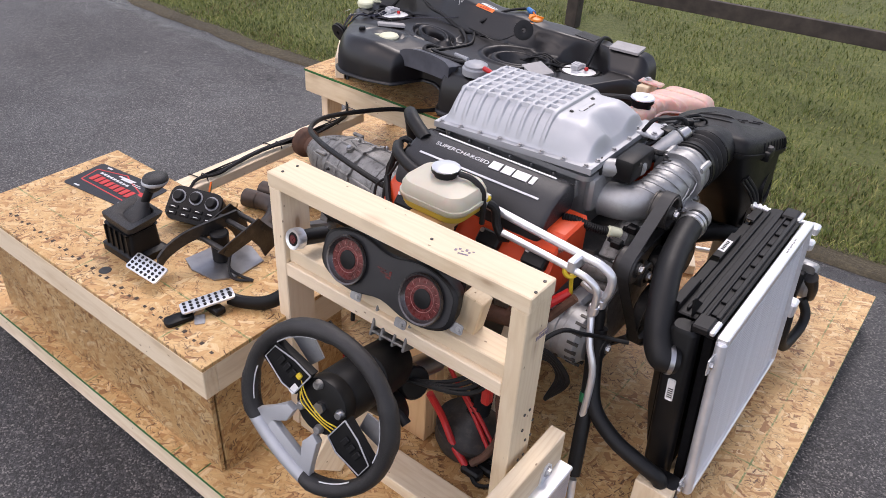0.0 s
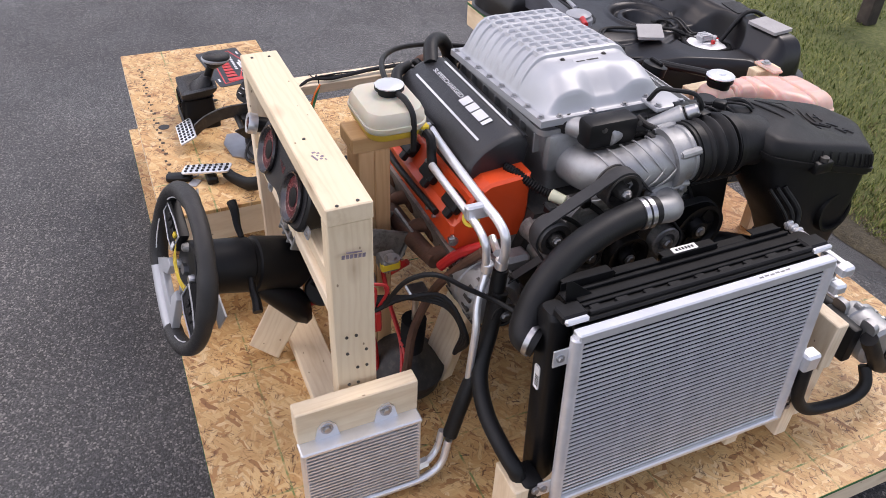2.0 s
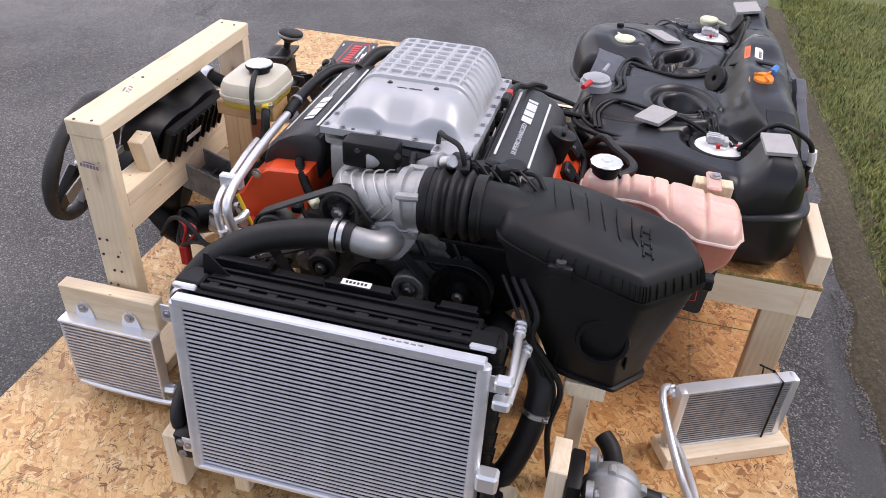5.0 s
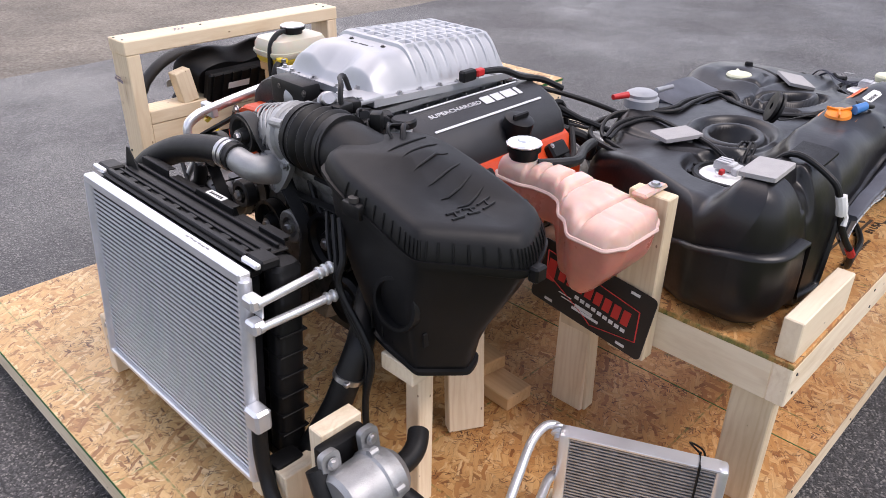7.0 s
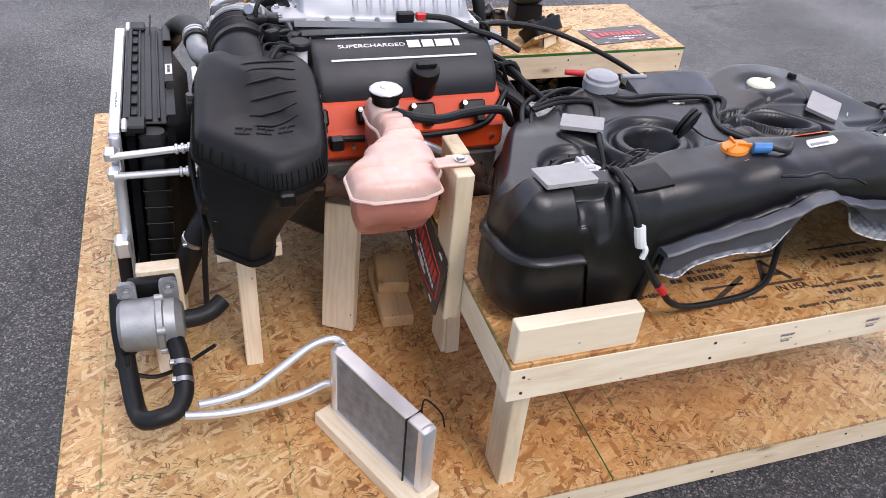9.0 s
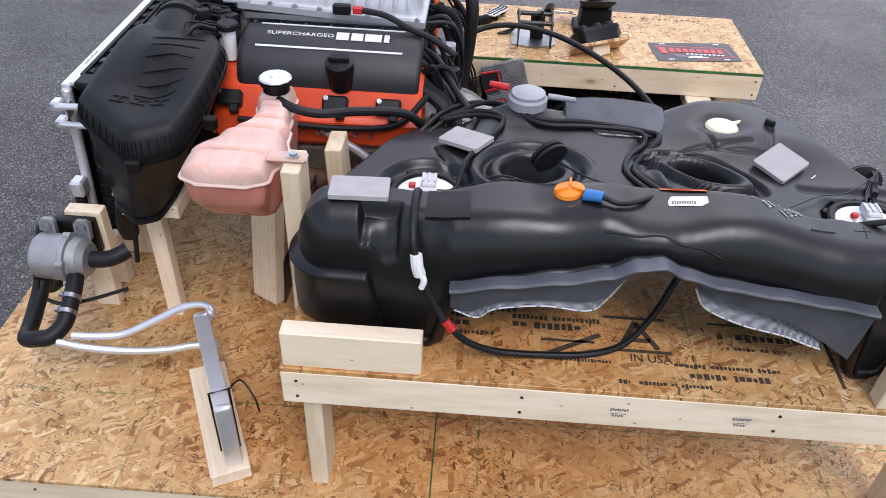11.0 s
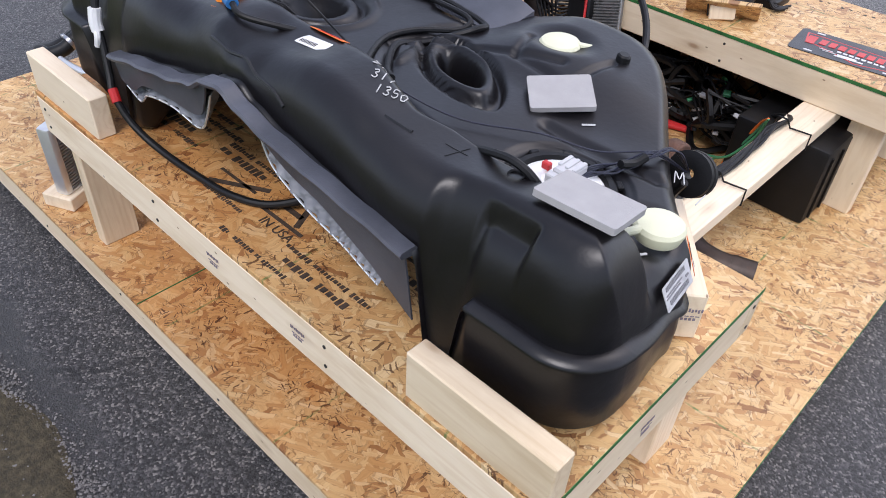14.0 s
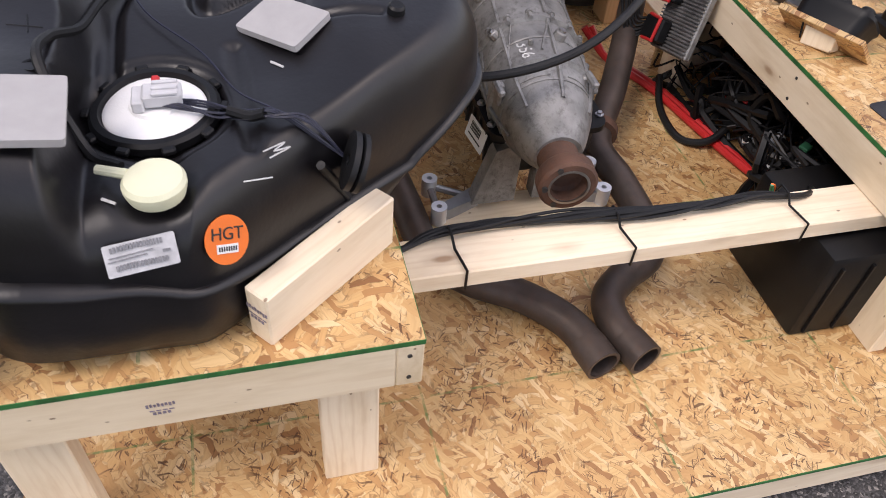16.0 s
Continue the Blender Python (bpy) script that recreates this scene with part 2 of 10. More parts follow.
def asphalt(name):
    m, nt, links, b = nodes_of(name)
    co = nt.new("ShaderNodeTexCoord").outputs["Object"]
    grit = nt.new("ShaderNodeTexVoronoi")
    grit.inputs["Scale"].default_value = 210.0
    links.new(co, grit.inputs["Vector"])
    gs = nt.new("ShaderNodeSeparateColor")
    links.new(grit.outputs["Color"], gs.inputs[0])
    c = ramp(nt, links, gs.outputs[0], [(0.0, (0.013, 0.0127, 0.0130)), (0.55, (0.040, 0.0388, 0.0400)), (0.84, (0.088, 0.084, 0.084)), (1.0, (0.23, 0.215, 0.20))])
    broad = ramp(nt, links, tex(nt, links, co, 0.8, 5, 0.6), [(0.3, (0.72, 0.72, 0.74)), (0.7, (1.25, 1.24, 1.22))])
    c = mixc(nt, links, 1.0, c, broad, "MULTIPLY")
    crack = nt.new("ShaderNodeTexVoronoi")
    crack.feature = "DISTANCE_TO_EDGE"
    crack.inputs["Scale"].default_value = 1.1
    wv = nt.new("ShaderNodeVectorMath")
    wv.operation = "MULTIPLY_ADD"
    nz = nt.new("ShaderNodeTexNoise")
    nz.inputs["Scale"].default_value, nz.inputs["Detail"].default_value = 5.0, 6.0
    links.new(co, nz.inputs["Vector"])
    links.new(nz.outputs["Color"], wv.inputs[0])
    wv.inputs[1].default_value = (0.35, 0.35, 0)
    links.new(co, wv.inputs[2])
    links.new(wv.outputs[0], crack.inputs["Vector"])
    line = ramp(nt, links, crack.outputs["Distance"], [(0.0, (1, 1, 1)), (0.006, (0, 0, 0))])
    some = ramp(nt, links, tex(nt, links, co, 0.7, 2), [(0.5, (0, 0, 0)), (0.6, (1, 1, 1))])
    c = mixc(nt, links, val(nt, links, "MULTIPLY", line, some), c, (0.012, 0.012, 0.013))
    xyz = nt.new("ShaderNodeSeparateXYZ")
    links.new(co, xyz.inputs[0])
    off = val(nt, links, "ABSOLUTE", val(nt, links, "SUBTRACT", xyz.outputs[1], 0.86))
    wide = val(nt, links, "ADD", off, val(nt, links, "MULTIPLY", val(nt, links, "SUBTRACT", tex(nt, links, co, 5.0, 4), 0.5), 0.30))
    silt = ramp(nt, links, wide, [(0.03, (1, 1, 1)), (0.075, (0, 0, 0))])
    c = mixc(nt, links, val(nt, links, "MULTIPLY", silt, 0.8), c, (0.030, 0.029, 0.029))
    links.new(c, b.inputs["Base Color"])
    wet = ramp(nt, links, tex(nt, links, co, 0.55, 5, 0.65), [(0.35, (0.34, 0.34, 0.34)), (0.6, (0.66, 0.66, 0.66))])
    links.new(mixc(nt, links, val(nt, links, "MULTIPLY", silt, 0.8), wet, (0.22, 0.22, 0.22)), b.inputs["Roughness"])
    bumped(nt, links, b, val(nt, links, "ADD", val(nt, links, "MULTIPLY", grit.outputs["Distance"], -1.0), tex(nt, links, co, 500, 2)), 0.55, 0.004)
    return m


def earth(name, cols, scale=30.0):
    m, nt, links, b = nodes_of(name)
    co = nt.new("ShaderNodeTexCoord").outputs["Object"]
    c = ramp(nt, links, tex(nt, links, co, scale, 6, 0.7), [(0.25, cols[0]), (0.5, cols[1]), (0.75, cols[2])])
    c = mixc(nt, links, 1.0, c, ramp(nt, links, tex(nt, links, co, 1.3, 4), [(0.3, (0.7, 0.7, 0.68)), (0.7, (1.2, 1.2, 1.15))]), "MULTIPLY")
    links.new(c, b.inputs["Base Color"])
    b.inputs["Roughness"].default_value = 0.9
    bumped(nt, links, b, tex(nt, links, co, scale * 2, 6, 0.7), 0.8, 0.02)
    return m


def grass_mat(name, cols):
    m, nt, links, b = nodes_of(name)
    co = nt.new("ShaderNodeTexCoord").outputs["Object"]
    geo = nt.new("ShaderNodeNewGeometry")
    c = ramp(nt, links, geo.outputs["Random Per Island"], [(0.0, cols[0]), (0.5, cols[1]), (1.0, cols[2])])
    c = mixc(nt, links, 1.0, c, ramp(nt, links, tex(nt, links, co, 1.7, 4), [(0.3, (0.65, 0.68, 0.6)), (0.7, (1.3, 1.22, 1.1))]), "MULTIPLY")
    links.new(c, b.inputs["Base Color"])
    b.inputs["Roughness"].default_value = 0.65
    return m


PINE = pine("pine")
PINE_TAN = pine("pine_warm", (0.66, 0.44, 0.24), (0.46, 0.25, 0.10))
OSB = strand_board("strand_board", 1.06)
# same board for upright panels, with their shade put into a darker colour
OSB_SHADED = strand_board("strand_board_shaded_sides", 0.8, False)
GREEN_EDGE = paint("green_edge_paint", (0.02, 0.13, 0.03), 0.7, var=0.35, scale=40)
ASPHALT = asphalt("asphalt")
TURF = earth("turf", [(0.05, 0.06, 0.016), (0.11, 0.13, 0.03), (0.20, 0.19, 0.075)])
GRAVEL = earth("gravel", [(0.10, 0.085, 0.07), (0.23, 0.20, 0.17), (0.36, 0.33, 0.29)], 45)
WEATHERED = paint("weathered_wood", (0.045, 0.035, 0.028), 0.8, var=0.4, scale=14, bump=0.6, bscale=90)
TANK = paint("black_moulded_plastic", (0.0055, 0.0048, 0.0058), 0.37, var=0.35, scale=7, bump=0.13, bscale=110, rvar=0.16, Specular_IOR_Level=0.48)
BLACK = paint("black_plastic", (0.005, 0.005, 0.0056), 0.45, var=0.3, scale=12, bump=0.1, Specular_IOR_Level=0.27)
BLACK_SOFT = paint("matt_black_plastic", (0.005, 0.005, 0.0056), 0.5, var=0.25, scale=14, bump=0.2, bscale=600, Specular_IOR_Level=0.29)
RUBBER = paint("black_rubber", (0.006, 0.006, 0.0066), 0.52, var=0.25, scale=20, bump=0.2, bscale=250, Specular_IOR_Level=0.35)
SILVER = paint("silver_paint", (0.45, 0.46, 0.48), 0.52, 0.5, var=0.08, scale=7, bump=0.12, bscale=600)
CAST = paint("cast_aluminium", (0.37, 0.375, 0.38), 0.5, 0.75, var=0.14, scale=16, bump=0.3, bscale=420, dirt=0.25)
CAST_DULL = paint("dull_cast_aluminium", (0.27, 0.265, 0.255), 0.55, 0.7, var=0.35, scale=14, bump=0.45, bscale=300, dirt=0.75, dcol=(0.05, 0.043, 0.036))
BRIGHT = paint("bright_aluminium", (0.76, 0.77, 0.79), 0.32, 0.7, var=0.06, scale=12, bump=0.08)
FIN = paint("fin_aluminium", (0.66, 0.67, 0.70), 0.38, 0.5, var=0.1, scale=20)
FIN_GREY = paint("grey_fins", (0.40, 0.40, 0.41), 0.5, 0.6, var=0.2, scale=40)
# near-black colour standing in for shade between tubes and inside openings
GAP_SHADE = paint("gap_shade", (0.006, 0.006, 0.007), 0.8, var=0.3, scale=60, Specular_IOR_Level=0.1)
STEEL = paint("steel", (0.45, 0.45, 0.46), 0.35, 1.0, var=0.15, scale=20)
STEEL_DARK = paint("dark_steel", (0.06, 0.058, 0.056), 0.5, 0.6, var=0.3, scale=15, dirt=0.3)
RUST = paint("rusty_steel", (0.10, 0.05, 0.032), 0.75, 0.2, var=0.4, scale=18, bump=0.5, bscale=180, dirt=0.5, dcol=(0.16, 0.06, 0.03))
EXHAUST = paint("exhaust_steel", (0.075, 0.058, 0.05), 0.5, 0.55, var=0.35, scale=10, bump=0.2, dirt=0.3, dcol=(0.13, 0.07, 0.045))
ORANGE = paint("orange_engine_paint", (0.66, 0.066, 0.013), 0.38, var=0.12, scale=10, bump=0.12, bscale=400)

# ---- building helpers ----
PLACE = {}


def thing(name, label, category, at=(0, 0, 0), group="", kind=""):
    ob = new(name)
    ob.matrix_basis = Matrix.Translation(at)
    ob.empty_display_size = 0.05
    PLACE[ob.name] = ob.matrix_basis.copy()
    return tagged(ob, label, category, group, kind)


def part(name, bm, material, parent=None, label="", m=None, sharp=35):
    """Links a bmesh as one mesh object, in world axes unless m is given, under a thing or a part."""
    me = bpy.data.meshes.new(name)
    bmesh.ops.recalc_face_normals(bm, faces=bm.faces)
    bm.to_mesh(me)
    bm.free()
    return mesh_part(name, me, material, parent, label, m, sharp)


def mesh_part(name, me, material, parent=None, label="", m=None, sharp=35):
    if not me.materials:
        me.materials.append(material)
        me.shade_smooth()
        me.set_sharp_from_angle(angle=radians(sharp))
    ob = new(name, me)
    ob.matrix_basis = m.copy() if m is not None else Matrix()
    if parent is not None:
        ob.parent = parent
        ob.matrix_parent_inverse = PLACE[parent.name].inverted()
    PLACE[ob.name] = ob.matrix_basis.copy()
    return tagged(ob, label)


def tri_mesh(name, verts, faces):
    me = bpy.data.meshes.new(name)
    me.from_pydata(verts, [], faces)
    me.update()
    return me


def box(bm, centre, size, m=None, bevel=0.0, seg=1):
    mm = Matrix.Translation(centre) if m is None else m @ Matrix.Translation(centre)
    made = bmesh.ops.create_cube(bm, size=1.0, matrix=mm @ Matrix.Diagonal((*size, 1)))
    if bevel:
        edges = list({e for v in made["verts"] for e in v.link_edges})
        bmesh.ops.bevel(bm, geom=edges, offset=bevel, segments=seg, profile=0.5, affect="EDGES")
    return bm


def frame_to(p0, p1):
    d = Vector(p1) - Vector(p0)
    return Matrix.Translation(p0) @ d.to_track_quat("Z", "Y").to_matrix().to_4x4(), d.length


def lathe(bm, p0, p1, profile, seg=20):
    """Turns (radius, share of the way from p0 to p1) about the line p0 p1; radius 0 closes an end."""
    m, length = frame_to(p0, p1)
    rings = []
    for r, h in profile:
        if r <= 0:
            rings.append([bm.verts.new(m @ Vector((0, 0, h * length)))])
        else:
            rings.append([bm.verts.new(m @ Vector((r * math.cos(a), r * math.sin(a), h * length))) for a in (2 * math.pi * i / seg for i in range(seg))])
    for a, b in zip(rings, rings[1:]):
        for i in range(max(len(a), len(b))):
            j = (i + 1) % max(len(a), len(b))
            quad = [a[i % len(a)], a[j % len(a)], b[j % len(b)], b[i % len(b)]]
            quad = list(dict.fromkeys(quad))
            if len(quad) > 2:
                bm.faces.new(quad)
    return bm


def rod(bm, p0, p1, r0, r1=None, seg=16, bevel=0.0):
    r1 = r0 if r1 is None else r1
    if bevel:
        length = (Vector(p1) - Vector(p0)).length
        k = min(0.45, bevel / max(length, 1e-6))
        return lathe(bm, p0, p1, [(0, 0), (r0 - bevel, 0), (r0, k), (r1, 1 - k), (r1 - bevel, 1), (0, 1)], seg)
    return lathe(bm, p0, p1, [(0, 0), (r0, 0), (r1, 1), (0, 1)], seg)


def curve(pts, steps=6):
    """A smooth line through the points."""
    p = [Vector(q) for q in pts]
    if len(p) < 3:
        return p
    p = [2 * p[0] - p[1]] + p + [2 * p[-1] - p[-2]]
    out = []
    for a, b, c, d in zip(p, p[1:], p[2:], p[3:]):
        for i in range(steps):
            t = i / steps
            out.append(0.5 * (2 * b + (c - a) * t + (2 * a - 5 * b + 4 * c - d) * t * t + (3 * b - a - 3 * c + d) * t ** 3))
    return out + [p[-2]]


def sweep(bm, line, radius, seg=10, caps=True, flat=1.0):
    """A round section along a line; radius is a number or a function of the share of the way."""
    line = [Vector(q) for q in line]
    n = len(line)
    up, rings = None, []
    for i, p in enumerate(line):
        d = (line[min(i + 1, n - 1)] - line[max(i - 1, 0)]).normalized()
        if up is None:
            up = d.orthogonal().normalized() if abs(d.z) > 0.9 else (Vector((0, 0, 1)) - d * d.z).normalized()
        up = (up - d * up.dot(d)).normalized()
        side = d.cross(up)
        r = radius(i / (n - 1)) if callable(radius) else radius
        rings.append([bm.verts.new(p + side * (r * math.cos(a)) + up * (r * flat * math.sin(a))) for a in (2 * math.pi * k / seg for k in range(seg))])
    for a, b in zip(rings, rings[1:]):
        for k in range(seg):
            j = (k + 1) % seg
            bm.faces.new((a[k], a[j], b[j], b[k]))
    if caps:
        bm.faces.new(rings[0][::-1])
        bm.faces.new(rings[-1])
    return bm


def hose(bm, pts, r, seg=10, steps=6, flat=1.0):
    return sweep(bm, curve(pts, steps), r, seg, True, flat)


def corrugated(bm, pts, r, pitch=0.006, depth=0.12, seg=10):
    line = curve(pts, 10)
    length = sum((b - a).length for a, b in zip(line, line[1:]))
    count = max(8, int(length / pitch * 2))
    dense, acc, k = [], 0.0, 0
    for i in range(count):
        want = length * i / (count - 1)
        while k < len(line) - 2 and acc + (line[k + 1] - line[k]).length < want:
            acc += (line[k + 1] - line[k]).length
            k += 1
        s = (line[k + 1] - line[k]).length
        dense.append(line[k].lerp(line[k + 1], min(1, (want - acc) / s if s else 0)))
    rings = iter(range(10 ** 6))
    return sweep(bm, dense, lambda s: r * (1 + (depth if next(rings) % 2 else -depth)), seg)


def prism(bm, outline, depth, m=None, bevel=0.0):
    """A flat outline in x, y, drawn out along z by depth."""
    m = m or Matrix()
    lo = [bm.verts.new(m @ Vector((x, y, 0))) for x, y in outline]
    hi = [bm.verts.new(m @ Vector((x, y, depth))) for x, y in outline]
    n = len(lo)
    faces = [bm.faces.new(lo[::-1]), bm.faces.new(hi)]
    for i in range(n):
        faces.append(bm.faces.new((lo[i], lo[(i + 1) % n], hi[(i + 1) % n], hi[i])))
    if bevel:
        rim = list({e for f in faces[:2] for e in f.edges})
        bmesh.ops.bevel(bm, geom=rim, offset=bevel, segments=2, profile=0.5, affect="EDGES")
    return bm


def loft(bm, rings, caps=True):
    """Skins rings of equally many points."""
    made = [[bm.verts.new(p) for p in r] for r in rings]
    n = len(made[0])
    for a, b in zip(made, made[1:]):
        for i in range(n):
            bm.faces.new((a[i], a[(i + 1) % n], b[(i + 1) % n], b[i]))
    if caps:
        bm.faces.new(made[0][::-1])
        bm.faces.new(made[-1])
    return bm


def rounded(w, h, r, seg=5, cx=0.0, cy=0.0):
    """A rounded rectangle about (cx, cy)."""
    pts = []
    for sx, sy, a0 in ((1, 1, 0), (-1, 1, 90), (-1, -1, 180), (1, -1, 270)):
        for i in range(seg + 1):
            a = radians(a0 + 90 * i / seg)
            pts.append((cx + sx * (w / 2 - r) + r * math.cos(a), cy + sy * (h / 2 - r) + r * math.sin(a)))
    return pts


def bean(pts, n=40):
    """A smooth closed outline through the points."""
    q = [Vector((*p, 0)) for p in pts]
    q = [q[-1]] + q + q[:2]
    out = []
    for a, b, c, d in zip(q, q[1:], q[2:], q[3:]):
        for i in range(n // len(pts)):
            t = i / (n // len(pts))
            v = 0.5 * (2 * b + (c - a) * t + (2 * a - 5 * b + 4 * c - d) * t * t + (3 * b - a - 3 * c + d) * t ** 3)
            out.append((v.x, v.y))
    return out


def facing(origin, normal, up=(0, 0, 1)):
    """A pose whose z looks along the normal and whose y points as much up as it can; x is then the writing's right."""
    z = Vector(normal).normalized()
    x = Vector(up).cross(z).normalized()
    y = z.cross(x)
    m = Matrix((x, y, z)).transposed().to_4x4()
    m.translation = origin
    return m


def board(parent, lo, hi, name="board", material=None, label="", bevel=0.0025):
    """A square-cut timber between two corners, with its grain along its length."""
    lo, hi = Vector(lo), Vector(hi)
    s, c = hi - lo, (hi + lo) / 2
    k = max(range(3), key=lambda i: s[i])
    turn = (Matrix(), Matrix.Rotation(radians(90), 4, "Z"), Matrix.Rotation(radians(-90), 4, "Y"))[k]
    size = ((s.x, s.y, s.z), (s.y, s.x, s.z), (s.z, s.y, s.x))[k]
    return part(name, box(bmesh.new(), (0, 0, 0), size, bevel=bevel), material or PINE, parent, label, Matrix.Translation(c) @ turn)


def beam(parent, p0, p1, wide, thick, name="board", material=None, up=(0, 0, 1), bevel=0.0025, label=""):
    """A timber of that section from p0 to p1; its wide side stands square to up."""
    p0, p1 = Vector(p0), Vector(p1)
    x = (p1 - p0).normalized()
    z = (Vector(up) - x * Vector(up).dot(x)).normalized()
    m = Matrix((x, z.cross(x), z)).transposed().to_4x4()
    m.translation = (p0 + p1) / 2
    return part(name, box(bmesh.new(), (0, 0, 0), ((p1 - p0).length, wide, thick), bevel=bevel), material or PINE, parent, label, m)


def screw_heads(parent, places, normal=(0, 0, 1), r=0.0035, material=None, name="screw"):
    for p in places:
        n = Vector(normal).normalized()
        part(name, rod(bmesh.new(), Vector(p) - n * 0.001, Vector(p) + n * 0.0012, r, seg=8), material or STEEL_DARK, parent)


def bolt(parent, p, normal, r=0.007, h=0.006, material=None, name="bolt"):
    """A hexagon head on a washer."""
    n = Vector(normal).normalized()
    p = Vector(p)
    bm = rod(bmesh.new(), p, p + n * h * 0.3, r * 1.5, seg=14)
    rod(bm, p + n * h * 0.3, p + n * h, r, r * 0.92, seg=6)
    return part(name, bm, material or STEEL, parent)


def bars(parent, m, spots, material, name="mark", lift=0.0006):
    """Flat printed bars: (x, y, wide, high) in the plane of m."""
    for x, y, w, h in spots:
        last = part(name, box(bmesh.new(), (x, y, lift / 2), (w, h, lift), m), material, parent)
    return last


def smoothstep(a, b, x):
    t = min(1.0, max(0.0, (x - a) / (b - a)))
    return t * t * (3 - 2 * t)


def bump_at(x, y, cx, cy, rx, ry, turn=0.0):
    """1 at the centre of an ellipse, 0 at its rim and beyond, smooth."""
    c, s = math.cos(turn), math.sin(turn)
    u, v = ((x - cx) * c + (y - cy) * s) / rx, ((y - cy) * c - (x - cx) * s) / ry
    d = math.hypot(u, v)
    return smoothstep(1.0, 0.0, d) if d < 1 else 0.0


def along(x, y, pts, width):
    """1 on a broken line, falling to 0 within the width."""
    best = 9.0
    for (ax, ay), (bx, by) in zip(pts, pts[1:]):
        dx, dy = bx - ax, by - ay
        t = min(1.0, max(0.0, ((x - ax) * dx + (y - ay) * dy) / (dx * dx + dy * dy)))
        best = min(best, math.hypot(x - ax - t * dx, y - ay - t * dy))
    return smoothstep(width, 0.0, best)


def text_part(words, m, size, material, parent, name="lettering", depth=0.0006, width=None, align="CENTER"):
    """Raised letters of the built-in font as one mesh, in the plane of m; width stretches them to that length."""
    cu = bpy.data.curves.new(name, "FONT")
    cu.body, cu.size, cu.extrude, cu.align_x, cu.align_y = words, size, depth, align, "CENTER"
    tmp = bpy.data.objects.new(name, cu)
    me = bpy.data.meshes.new_from_object(tmp)
    bpy.data.objects.remove(tmp)
    me.materials.clear()
    if width:
        xs = [v.co.x for v in me.vertices]
        k = width / (max(xs) - min(xs))
        for v in me.vertices:
            v.co.x *= k
    return mesh_part(name, me, material, parent, "", m)

# ---- the ground: drive, verge, far gravel ----
FLOOR = 0.12


def sheet(name, x0, y0, x1, y1, z, material, label, category, wave=0.0, cells=1):
    bm = bmesh.new()
    bmesh.ops.create_grid(bm, x_segments=cells, y_segments=cells, size=0.5, matrix=Matrix.Translation(((x0 + x1) / 2, (y0 + y1) / 2, z)) @ Matrix.Diagonal((x1 - x0, y1 - y0, 1, 1)))
    return tagged(part(name, bm, material), label, category, kind="structure")


sheet("ground", -400, -400, 400, 400, -0.03, TURF, "grass and soil reaching to the horizon", "ground")


def drive():
    """The drive with an uneven grassy edge."""
    bm = bmesh.new()
    n = 240
    near, far, foot = [], [], []
    for i in range(n + 1):
        x = -14 + 20 * i / n
        e = 0.97 + 0.035 * noise.noise((x * 2.1, 0, 0)) + 0.05 * noise.noise((x * 0.6, 3, 0))
        near.append(bm.verts.new((x, e, 0)))
        far.append(bm.verts.new((x, -4.34 + 0.08 * noise.noise((x * 1.7, 9, 0)), 0)))
    for i in range(n):
        bm.faces.new((far[i], far[i + 1], near[i + 1], near[i]))
    for side in (near, far):
        low = [bm.verts.new((v.co.x, v.co.y, -0.03)) for v in side]
        for i in range(n):
            bm.faces.new((side[i], side[i + 1], low[i + 1], low[i]))
    bm.normal_update()
    return tagged(part("road", bm, ASPHALT), "damp dark grey asphalt drive with fine cracks", "road", kind="structure")


drive()
sheet("gravel_strip", -14, -9, 6, -4.3, -0.012, GRAVEL, "pale gravel strip beside the asphalt drive", "gravel")
sheet("far_road", -60, -9, -13.9, 0.97, -0.004, ASPHALT, "grey asphalt drive further off", "road")

# ---- the pallet ----
PX0, PX1, PY0, PY1 = -2.205, 0.198, -1.45, 0.608
SEAM = -1.003
pallet = thing("pallet", "low pallet of strand board on softwood bearers", "pallet", (-1.0, -0.4, 0))
T38, T89, T11 = 0.038, 0.089, 0.0115
for x0, x1 in ((PX0, SEAM - 0.0015), (SEAM + 0.0015, PX1)):
    part("panel", box(bmesh.new(), ((x0 + x1) / 2, (PY0 + PY1) / 2, FLOOR - T11 / 2), (x1 - x0, PY1 - PY0, T11), bevel=0.001), OSB, pallet)
for y in (PY0 + 0.006, PY1 - T38 - 0.006, -0.43):
    board(pallet, (PX0 + 0.006, y, 0.019), (PX1 - 0.006, y + T38, FLOOR - T11), "bearer")
for x in (PX0 + 0.008, -1.6, SEAM - 0.019, -0.4, PX1 - T38 - 0.008):
    board(pallet, (x, PY0 + 0.046, 0.019), (x + T38, PY1 - 0.046, FLOOR - T11 - 0.001), "bearer")
for y in (PY0 + 0.12, -0.42, PY1 - 0.21):
    board(pallet, (PX0 + 0.02, y, 0.0), (PX1 - 0.02, y + T89, 0.019), "skid")
for c, s in (((PX0 - 0.0004, (PY0 + PY1) / 2, FLOOR - 0.006), (0.0012, PY1 - PY0, 0.009)), ((PX1 + 0.0004, (PY0 + PY1) / 2, FLOOR - 0.006), (0.0012, PY1 - PY0, 0.009)),
             (((PX0 + PX1) / 2, PY0 - 0.0004, FLOOR - 0.006), (PX1 - PX0, 0.0012, 0.009))):
    part("painted_edge", box(bmesh.new(), c, s), GREEN_EDGE, pallet, "dark green edge sealer")
